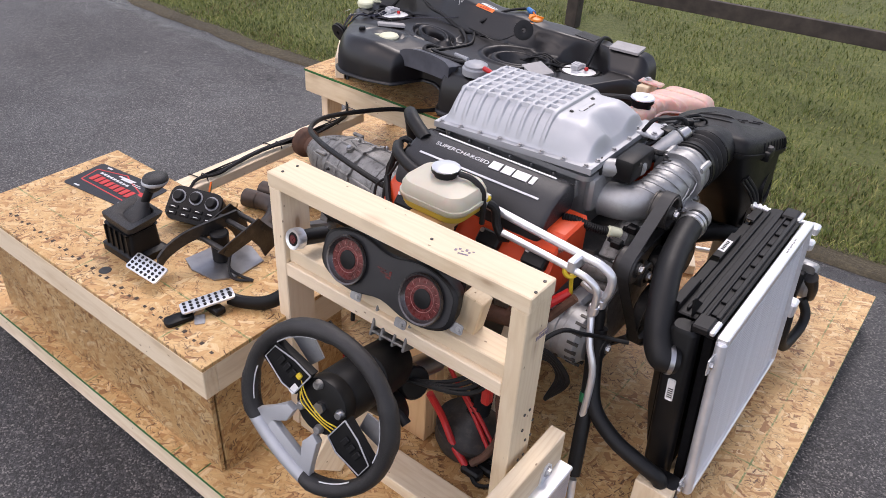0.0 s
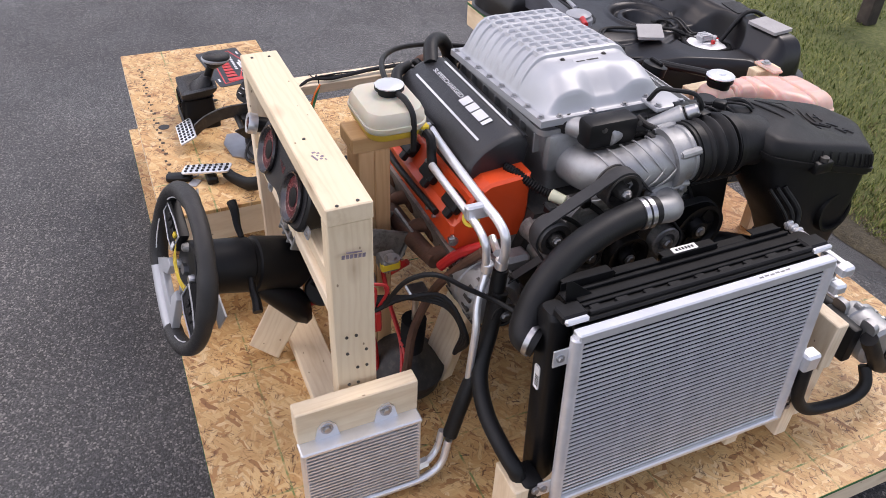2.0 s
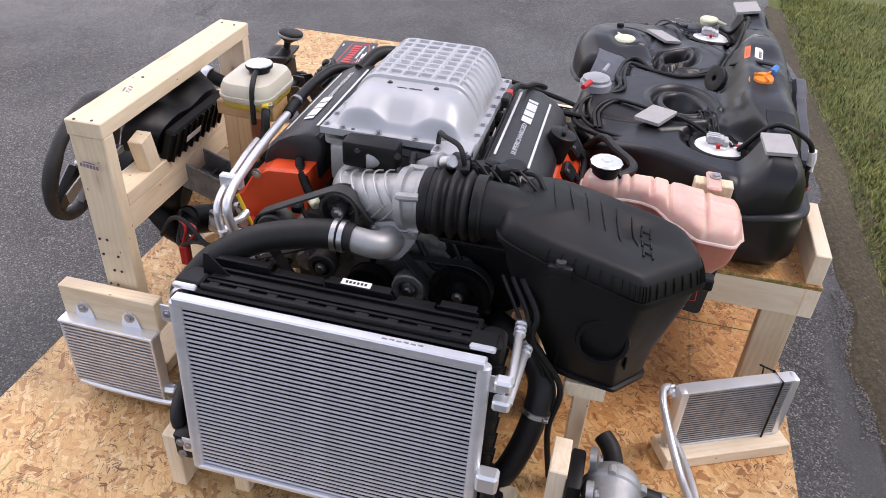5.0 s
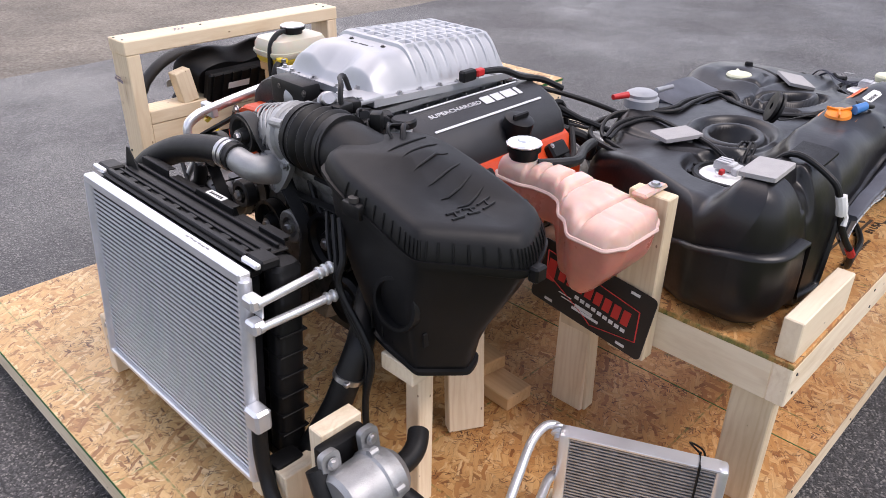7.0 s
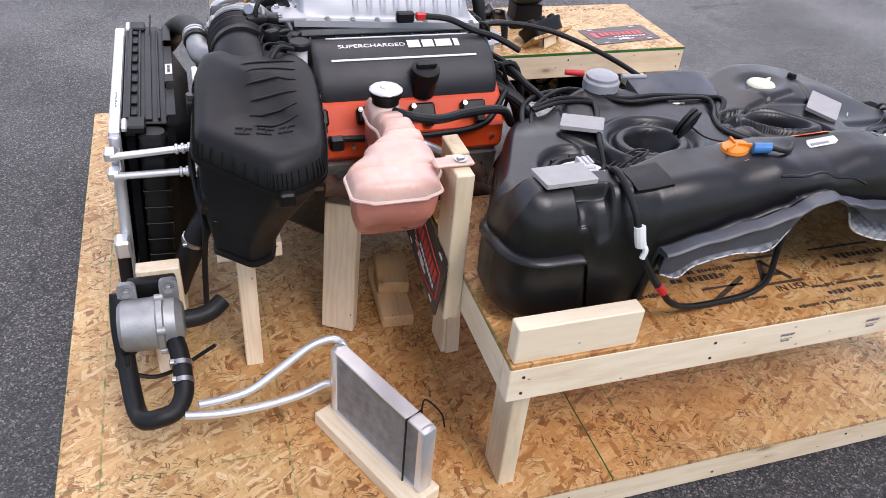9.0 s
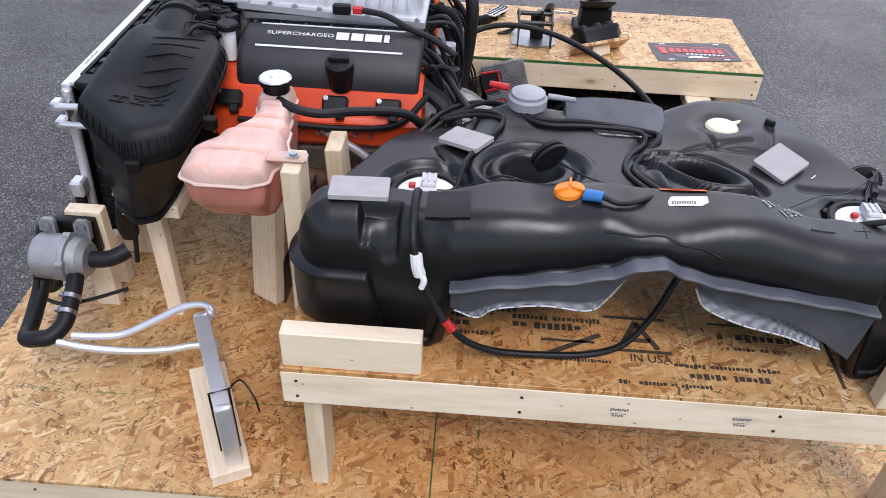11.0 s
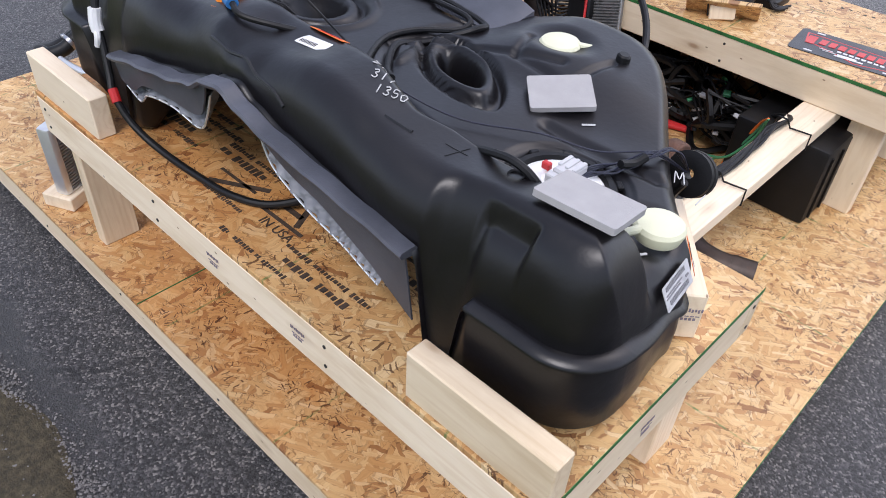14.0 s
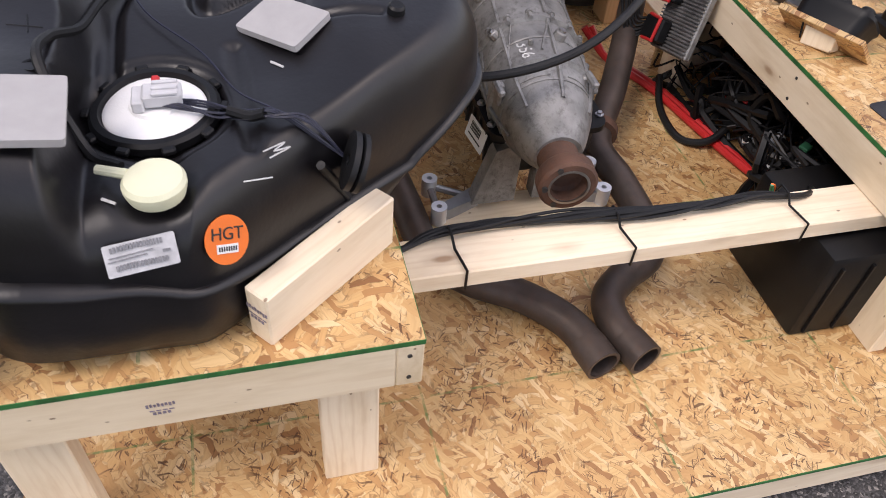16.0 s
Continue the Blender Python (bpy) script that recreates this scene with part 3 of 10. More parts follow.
part("painted_edge", box(bmesh.new(), (SEAM, (PY0 + PY1) / 2, FLOOR - 0.004), (0.0026, PY1 - PY0 - 0.002, 0.0085)), GREEN_EDGE, pallet, "dark green edge sealer")

# ---- the raised stand under the tank ----
SX0, SX1, SY0, SY1, STOP = -2.088, -0.702, -0.008, 0.583, 0.528


stand = thing("tank_stand", "raised strand-board table on softwood legs carrying the fuel tank", "stand", (-1.4, 0.3, FLOOR))
part("top_panel", box(bmesh.new(), ((SX0 + SX1) / 2, (SY0 + SY1) / 2, STOP - T11 / 2), (SX1 - SX0, SY1 - SY0, T11), bevel=0.001), OSB, stand)
rz0, rz1 = STOP - T11 - T89, STOP - T11
board(stand, (SX0, SY1 - T38, rz0), (SX1, SY1, rz1), "rim_board")
board(stand, (SX0, SY0, rz0), (SX1, SY0 + T38, rz1), "rim_board")
board(stand, (SX0, SY0 + T38, rz0), (SX0 + T38, SY1 - T38, rz1), "rim_board")
board(stand, (SX1 - T38, SY0 + T38, rz0), (SX1, SY1 - T38, rz1), "rim_board")
for x0, y0 in ((SX0 + 0.04, SY0 + 0.052), (SX0 + 0.04, SY1 - T89 - 0.02), (SX1 - 0.07, SY0 + 0.04), (SX1 - 0.070, SY1 - T89 - 0.024)):
    board(stand, (x0, y0, FLOOR), (x0 + T38, y0 + T89, rz0 + 0.002), "leg")
part("painted_edge", box(bmesh.new(), (SX0 - 0.0004, (SY0 + SY1) / 2, STOP - 0.006), (0.0012, SY1 - SY0, 0.009)), GREEN_EDGE, stand, "dark green edge sealer")
part("painted_edge", box(bmesh.new(), ((SX0 + SX1) / 2, SY0 - 0.0004, STOP - 0.006), (SX1 - SX0, 0.0012, 0.009)), GREEN_EDGE, stand, "dark green edge sealer")

chock = thing("wood_chock", "softwood block on edge holding the tank's near corner", "wood block", (-0.87, 0.54, STOP), "tank chocks")
board(chock, (-0.975, SY1 - T38 - 0.005, STOP), (-0.708, SY1 - 0.005, STOP + T89), "block")
chock = thing("wood_chock", "softwood block on edge at the tank's far corner", "wood block", (-1.95, 0.55, STOP), "tank chocks")
board(chock, (-2.088, SY1 - T38 - 0.005, STOP), (-1.838, SY1 - 0.005, STOP + T89), "block")
chock = thing("wood_chock", "softwood block on edge set askew against the tank's end", "wood block", (-2.0, 0.15, STOP), "tank chocks")
beam(chock, (-1.897, 0.012, STOP + T89 / 2), (-2.050, 0.197, STOP + T89 / 2), T38, T89, "block")

screw_heads(stand, [(x, SY1 + 0.0004, rz0 + dz) for x in (SX0 + 0.03, SX0 + 0.42, SX1 - 0.47, SX1 - 0.03) for dz in (0.022, 0.066)], (0, 1, 0))
screw_heads(stand, [(SX0 - 0.0004, y, rz0 + dz) for y in (SY0 + 0.02, SY1 - 0.02) for dz in (0.02, 0.068)], (-1, 0, 0))

# ---- the closed box under the pedals ----
BX0, BX1, BY0, BY1, BTOP = -2.035, -0.945, -1.42, -0.93, 0.50
crate = thing("strand_board_box", "strand-board box on the pallet with softwood rim and one open side", "crate", (-1.5, -1.2, FLOOR))
part("top_panel", box(bmesh.new(), ((BX0 + BX1) / 2, (BY0 + BY1) / 2, BTOP - T11 / 2), (BX1 - BX0, BY1 - BY0, T11), bevel=0.001), OSB, crate)
bz0, bz1 = BTOP - T11 - T89, BTOP - T11
board(crate, (BX0, BY0, bz0), (BX1, BY0 + T38, bz1), "rim_board")
board(crate, (BX0, BY1 - T38, bz0), (BX1, BY1, bz1), "rim_board")
board(crate, (BX0, BY0 + T38, bz0), (BX0 + T38, BY1 - T38, bz1), "rim_board")
board(crate, (BX1 - T38, BY0 + T38, bz0), (BX1, BY1 - T38, bz1), "rim_board")
# side panels take the darkened copy of the board, shade painted in
part("side_panel", box(bmesh.new(), ((BX0 + BX1) / 2, BY0 + 0.02, (FLOOR + bz0) / 2), (BX1 - BX0 - 0.02, T11, bz0 - FLOOR), bevel=0.001), OSB_SHADED, crate)
part("side_panel", box(bmesh.new(), (BX1 - 0.012, (BY0 + BY1) / 2, (FLOOR + bz0) / 2), (T11, BY1 - BY0 - 0.06, bz0 - FLOOR), bevel=0.001), OSB_SHADED, crate)
for x0 in (BX0 + T38, BX1 - T38 - T89):
    for y0 in (BY0 + T38 + 0.002, BY1 - 2 * T38):
        board(crate, (x0, y0, FLOOR), (x0 + T89, y0 + T38, bz1), "leg")
part("painted_edge", box(bmesh.new(), ((BX0 + BX1) / 2, BY1 + 0.0004, BTOP - 0.006), (BX1 - BX0, 0.0012, 0.009)), GREEN_EDGE, crate, "dark green edge sealer")

screw_heads(crate, [(x, BY1 + 0.0004, bz0 + dz) for x in (BX0 + 0.02, BX0 + 0.5, BX1 - 0.02) for dz in (0.02, 0.07)], (0, 1, 0))
screw_heads(pallet, [(x, PY1 - 0.0056, 0.045 + 0.03 * (k % 2)) for k, x in enumerate((-2.1, -1.7, -1.3, -0.9, -0.5, -0.1))], (0, 1, 0))
tie = thing("cross_rail", "softwood rail laid flat from the tank stand to the box", "wood rail", (-1.93, -0.4, 0.4))
board(tie, (-1.876, BY1 - 0.06, bz0 - T38), (-1.787, SY0 + 0.045, bz0 - 0.001), "board")

# ---- the verge: soil and stones at the drive's edge, grass, a rail fence ----
BLADE = grass_mat("grass_blades", [(0.045, 0.072, 0.011), (0.13, 0.18, 0.028), (0.34, 0.33, 0.12)])
STRAW = paint("dead_grass", (0.20, 0.145, 0.075), 0.85, var=0.4, scale=20)
STONE = paint("pale_stone", (0.20, 0.19, 0.18), 0.8, var=0.45, scale=30, bump=0.4)
SOIL = earth("damp_soil", [(0.032, 0.026, 0.015), (0.085, 0.068, 0.040), (0.17, 0.14, 0.08)], 60)


def verge_edge(x):
    return 0.97 + 0.035 * noise.noise((x * 2.1, 0, 0)) + 0.05 * noise.noise((x * 0.6, 3, 0))


def blades(name, count, region, tall, width, material, label, seed, thin=0.0):
    """Many single bent blades as one mesh."""
    rng = random.Random(seed)
    verts, faces = [], []
    x0, x1, y0, y1 = region
    while len(faces) < count * 2:
        x, f = x0 + (x1 - x0) * rng.random(), rng.random()
        y = verge_edge(x) + y0 + (y1 - y0) * f * f
        if noise.noise((x * 1.6, y * 1.6, seed)) < thin - 0.4 * rng.random():
            continue
        a, h = rng.random() * 6.283, tall * (0.45 + 0.8 * rng.random())
        w, lean = width * (0.6 + 0.8 * rng.random()), h * (0.3 + 0.9 * rng.random())
        b = a + 1.57 + rng.uniform(-0.6, 0.6)
        c, s, cl, sl = math.cos(a) * w, math.sin(a) * w, math.cos(b) * lean, math.sin(b) * lean
        k = len(verts)
        verts += [(x - c, y - s, -0.03), (x + c, y + s, -0.03), (x + c * 0.7 + cl * 0.4, y + s * 0.7 + sl * 0.4, -0.03 + h * 0.65), (x - c * 0.7 + cl * 0.4, y - s * 0.7 + sl * 0.4, -0.03 + h * 0.65), (x + cl, y + sl, -0.03 + h)]
        faces += [(k, k + 1, k + 2, k + 3), (k + 3, k + 2, k + 4)]
    ob = mesh_part(name, tri_mesh(name, verts, faces), material, None)
    return tagged(ob, label, "grass", kind="stuff")


blades("grass", 95000, (-5.5, 2.6, 0.10, 4.6), 0.030, 0.0024, BLADE, "short wet green grass beside the drive", 3, -0.15)
blades("dead_grass", 16000, (-4.5, 2.4, -0.04, 1.1), 0.022, 0.0020, STRAW, "dead brown grass and leaf litter along the verge", 8, 0.05)


def verge_soil():
    bm = bmesh.new()
    n = 160
    rows = []
    for i in range(n + 1):
        x = -5 + 8 * i / n
        e = verge_edge(x)
        inner = e - 0.03 - 0.05 * (0.5 + noise.noise((x * 3.3, 7, 0)))
        rows.append([bm.verts.new((x, inner, 0.0015)), bm.verts.new((x, (inner + e) / 2, 0.010 + 0.004 * noise.noise((x * 9, 2, 0)))), bm.verts.new((x, e + 0.07, -0.004)), bm.verts.new((x, e + 0.2, -0.032))])
    for i in range(n):
        for j in range(3):
            bm.faces.new((rows[i][j], rows[i + 1][j], rows[i + 1][j + 1], rows[i][j + 1]))
    bm.normal_update()
    return tagged(part("verge", bm, SOIL), "damp brown soil and leaf litter along the drive", "soil", kind="structure")


verge_soil()


def stones():
    rng = random.Random(21)
    verts, faces = [], []
    for _ in range(2200):
        x = -1.5 + 0.75 * rng.random()
        y = verge_edge(x) - 0.05 + rng.gauss(0, 0.028)
        r = 0.0012 + 0.0034 * rng.random() ** 2
        k = len(verts)
        for dx, dy, dz in ((1, 0, 0), (0, 1, 0), (-1, 0, 0), (0, -1, 0), (0, 0, 1), (0, 0, -1)):
            q = r * rng.uniform(0.7, 1.2)
            verts.append((x + dx * q, y + dy * q, 0.002 + r * 0.4 + dz * q * 0.7))
        for a, b in ((0, 1), (1, 2), (2, 3), (3, 0)):
            faces += [(k + a, k + b, k + 4), (k + b, k + a, k + 5)]
    ob = mesh_part("gravel", tri_mesh("gravel", verts, faces), STONE, None)
    return tagged(ob, "pale loose gravel along the drive's edge", "gravel", kind="stuff")


stones()

fence = thing("rail_fence", "dark weathered wooden rail fence on the grass", "fence", (-2.2, 2.9, -0.03))
part("post", box(bmesh.new(), (-2.38, 2.93, 0.37), (0.09, 0.09, 0.8), bevel=0.006), WEATHERED, fence)
part("post", box(bmesh.new(), (0.10, 2.93, 0.37), (0.09, 0.09, 0.8), bevel=0.006), WEATHERED, fence)
beam(fence, (-2.9, 2.875, 0.285), (0.9, 2.875, 0.43), 0.035, 0.10, "rail", WEATHERED)

# ---- the fuel tank ----
FOAM = paint("grey_foam", (0.36, 0.35, 0.345), 0.85, var=0.06, scale=30, bump=0.3, bscale=900)
CREAM = paint("cream_plastic", (0.66, 0.66, 0.47), 0.45, var=0.06, scale=15)
WHITE = paint("white_plastic", (0.78, 0.78, 0.77), 0.4, var=0.05, scale=20)
LABEL = paint("white_label", (0.74, 0.74, 0.73), 0.55, var=0.04, scale=30)
DULL_LABEL = paint("scuffed_label", (0.46, 0.46, 0.47), 0.6, var=0.2, scale=60)
FAINT = paint("grey_print", (0.22, 0.22, 0.23), 0.6, var=0.3, scale=400)
INK = paint("black_ink", (0.02, 0.02, 0.02), 0.6)
CHALK = paint("white_marker", (0.50, 0.50, 0.49), 0.6, var=0.2, scale=60)
CAP_ORANGE = paint("orange_plastic", (0.78, 0.22, 0.012), 0.4, var=0.1, scale=25)
STICKER = paint("orange_sticker", (0.80, 0.17, 0.02), 0.5, var=0.05)
BLUE = paint("blue_plastic", (0.03, 0.16, 0.42), 0.4)
RED = paint("red_plastic", (0.5, 0.02, 0.02), 0.4)
WIRE = paint("blue_black_wire", (0.012, 0.013, 0.028), 0.45, var=0.4, scale=200)
GREY_PLASTIC = paint("grey_plastic", (0.30, 0.31, 0.33), 0.42, var=0.1, scale=20)
PLUG_GREY = paint("pale_grey_plastic", (0.50, 0.50, 0.51), 0.4, var=0.1, scale=30)
SHIELD = paint("dimpled_shield", (0.20, 0.205, 0.22), 0.55, 0.3, var=0.2, scale=15, bump=0.2)
FLANGE = paint("slate_flange", (0.068, 0.072, 0.088), 0.45, var=0.3, scale=12)
TX0, TX1 = -2.045, -0.752


def tank_edges(x):
    """The tank's inner and outer edge in plan, at x."""
    lo = -0.10 - 0.06 * smoothstep(-1.40, -1.62, x)
    lo += 0.10 * smoothstep(-1.30, -1.36, x) * smoothstep(-1.50, -1.44, x)
    lo += 0.05 * smoothstep(-1.13, -1.03, x) + 0.37 * smoothstep(-1.00, -0.74, x) ** 1.15
    lo += 0.40 * smoothstep(-1.66, -2.06, x) ** 1.25
    hi = 0.528 - 0.012 * smoothstep(-1.10, -1.30, x) * smoothstep(-1.75, -1.55, x)
    hi -= 0.016 * (smoothstep(-1.70, -1.93, x) + smoothstep(-1.02, -0.86, x))
    for end in (TX0, TX1):
        d = min(0.07, abs(x - end))
        q = 0.07 - math.sqrt(max(0, 0.0049 - (0.07 - d) ** 2))
        hi -= q
        lo += q * 0.7
    return lo, hi


def crest(x):
    """Where the high back of the tank begins."""
    return 0.335 + 0.035 * smoothstep(-1.50, -1.68, x) + 0.03 * smoothstep(-1.15, -1.0, x)


def tank_top(x, y):
    c = crest(x)
    z = 0.738 + 0.072 * smoothstep(c - 0.02 + 0.022 * smoothstep(-1.66, -1.74, x), c + 0.05 - 0.018 * smoothstep(-1.66, -1.74, x), y)
    z += 0.020 * smoothstep(-1.7, -1.95, x) * smoothstep(c, c + 0.1, y)
    z -= 0.016 * smoothstep(c, c + 0.1, y) * smoothstep(-1.30, -1.38, x) * smoothstep(-1.52, -1.42, x)
    z -= 0.035 * smoothstep(0.16, -0.02, y) * smoothstep(-1.15, -1.0, x)
    z += 0.028 * smoothstep(-1.45, -1.6, x) * smoothstep(0.16, 0.02, y) * smoothstep(-1.95, -1.75, x)
    return z


def tank_form(x, y):
    """The top with its wells, grooves and swages."""
    z = tank_top(x, y)
    for cx, cy, rx, ry, turn in ((-1.20, 0.212, 0.10, 0.082, 0.2), (-1.540, 0.181, 0.128, 0.060, -0.438)):
        if abs(x - cx) < 0.2 and abs(y - cy) < 0.2:
            c, s = math.cos(turn), math.sin(turn)
            u, v = abs(((x - cx) * c + (y - cy) * s) / rx), abs(((y - cy) * c - (x - cx) * s) / ry)
            d = math.hypot(u, v) if cx > -1.4 else (u ** 1.65 + v ** 1.65) ** 0.606
            if cx < -1.4:
                z -= 0.017 * smoothstep(1.10, 1.0, d) * smoothstep(0.76, 0.88, d) + 0.012 * smoothstep(0.62, 0.50, d) + 0.075 * smoothstep(0.52, 0.30, d)
                z += 0.009 * smoothstep(0.24, 0.0, abs(d - 0.70))
                continue
            z -= 0.016 * smoothstep(1.12, 1.0, d) - 0.015 * smoothstep(0.98, 0.84, d) * smoothstep(0.60, 0.72, d)
            z -= 0.05 * smoothstep(0.72, 0.28, d)
            z += 0.007 * smoothstep(0.16, 0.0, abs(d - 1.24))
    for cx, cy, r in ((-0.985, 0.308, 0.082), (-1.845, 0.300, 0.088)):
        d = math.hypot(x - cx, y - cy) / r
        if d < 1.6:
            z += ((0.712 if cx > -1.4 else 0.727) - z) * smoothstep(1.32 if cx > -1.4 else 1.16, 1.0, d)
            z += 0.006 * smoothstep(0.1, 0.0, abs(d - 1.02)) - 0.004 * smoothstep(0.98, 0.9, d)
    z += 0.02 * bump_at(x, y, -1.195, -0.05, 0.11, 0.10)
    z -= 0.02 * bump_at(x, y, -1.61, 0.0, 0.085, 0.06)
    z -= 0.022 * bump_at(x, y, -1.975, 0.298, 0.075, 0.06)
    for pts, w, d in (([(-1.06, -0.09), (-1.30, -0.04), (-1.47, 0.0), (-1.42, 0.10), (-1.40, 0.20), (-1.48, 0.30)], 0.022, 0.010),
                      ([(-1.32, 0.318), (-1.46, 0.312), (-1.65, 0.352), (-1.79, 0.352), (-1.90, 0.312)], 0.016, 0.012),
                      ([(-1.40, 0.20), (-1.52, 0.10), (-1.66, 0.06)], 0.012, 0.006), ([(-1.56, 0.02), (-1.58, 0.09), (-1.70, 0.10), (-1.72, 0.0)], 0.012, 0.006),
                      ([(-1.0, 0.16), (-1.06, 0.28), (-1.18, 0.32)], 0.018, 0.008), ([(-1.0, 0.40), (-1.10, 0.36), (-1.20, 0.36)], 0.014, 0.006),
                      ([(-1.44, 0.13), (-1.46, 0.25)], 0.014, -0.008), ([(-1.08, -0.02), (-1.05, 0.10)], 0.014, 0.006), ([(-1.74, 0.20), (-1.93, 0.19)], 0.02, 0.008)):
        if min(p[0] for p in pts) - w < x < max(p[0] for p in pts) + w:
            z -= d * along(x, y, pts, w)
    for cx, cy in ((-1.893, 0.500), (-0.912, 0.482)):
        z -= 0.030 * smoothstep(0.042, 0.030, abs(x - cx)) * smoothstep(0.030, 0.018, abs(y - cy))
    z += 0.012 * bump_at(x, y, -1.252, 0.418, 0.075, 0.065)
    return z + 0.0012 * noise.noise((x * 9, y * 9, 1.5))


FLANGE_LINE = [(-1.79, 0.727), (-1.70, 0.740), (-1.60, 0.753), (-1.50, 0.766), (-1.43, 0.784), (-1.39, 0.803), (-1.345, 0.795), (-1.30, 0.772), (-1.22, 0.752), (-1.12, 0.735), (-1.018, 0.714)]


def flange_at(x):
    """The height of the flange along the back of the raised middle."""
    x = max(FLANGE_LINE[0][0], min(FLANGE_LINE[-1][0], x))
    for (ax, az), (bx, bz) in zip(FLANGE_LINE, FLANGE_LINE[1:]):
        if x <= bx:
            return az + (bz - az) * smoothstep(ax, bx, x)
    return FLANGE_LINE[-1][1]


def lift_of(x, back):
    """How far the moulded shell stands above its drawn height."""
    rear, mid = smoothstep(-1.62, -1.82, x), smoothstep(-1.22, -1.34, x) * smoothstep(-1.68, -1.54, x)
    return 0.028 + back * (0.020 * mid - 0.023 * rear - 0.012 * smoothstep(-1.15, -1.0, x)) - 0.014 * rear * (1 - back)


def arch_of(x):
    """The underside of the raised middle."""
    return flange_at(x + 0.028 * smoothstep(-1.62, -1.2, x)) - lift_of(x, 1.0) - 0.012


def tank_foot(x, y):
    """The underside: two deep ends and a raised middle."""
    low = STOP + 0.001
    arch = arch_of(x)
    back = low + (arch - 0.004 - low) * smoothstep(-1.035, -1.065, x) * smoothstep(-1.81, -1.785, x)
    front = low + 0.06 + 0.05 * smoothstep(-1.30, -1.40, x) * smoothstep(-1.9, -1.75, x)
    ends = min(1.0, smoothstep(-1.02, -0.96, x) + smoothstep(-1.83, -1.9, x))
    w = smoothstep(0.2, 0.4, y)
    return (front * (1 - w) + back * w) * (1 - ends) + low * ends


def settled(p):
    """Where a point of the drawn shell comes to lie: the front end sits further out, the middle of the back is higher."""
    x, y, z = p
    s, up = smoothstep(-1.62, -1.2, x), min(1.0, max(0.0, (z - STOP) / 0.16))
    lift = lift_of(x, smoothstep(0.32, 0.40, y))
    return Vector((x + 0.028 * s - 0.012 * smoothstep(-1.85, -2.0, x), y - 0.014 - 0.012 * s, z + lift * up))


def harness(th, on):
    """The wrapped loom from the front pump over the back and under the shell."""
    a, b = settled(on(-0.985, 0.36, 0.016)), settled(on(-0.975, 0.43, 0.010))
    har = part("harness", hose(bmesh.new(), [a, b, (-0.948, 0.492, 0.806), (-0.958, 0.517, 0.755), (-0.972, 0.522, 0.715), (-1.0, 0.535, 0.665), (-1.021, 0.545, 0.636), (-1.06, 0.54, 0.590), (-1.12, 0.525, 0.555), (-1.22, 0.51, 0.540), (-1.31, 0.495, 0.537), (-1.38, 0.46, 0.540), (-1.44, 0.40, 0.57), (-1.48, 0.36, 0.64)], 0.007, 10), RUBBER, th, "black wrapped wiring harness")
    part("tape", hose(bmesh.new(), [(-0.956, 0.514, 0.775), (-0.959, 0.520, 0.752), (-0.964, 0.521, 0.735)], 0.0115, 10), WHITE, har, "white tape")
    part("tape", hose(bmesh.new(), [(-1.014, 0.542, 0.645), (-1.030, 0.546, 0.625)], 0.009, 10), RED, har, "red tape")
    part("tail", hose(bmesh.new(), [(-0.961, 0.522, 0.745), (-0.972, 0.528, 0.728), (-0.968, 0.530, 0.71)], 0.006, 8), WHITE, har, "white tape")
    for k in range(3):
        part("plug", box(bmesh.new(), settled(on(-0.99 - 0.018 * k, 0.355 + 0.008 * k, 0.012)), (0.016, 0.022, 0.014), bevel=0.003), (WHITE, RED, WHITE)[k], har)


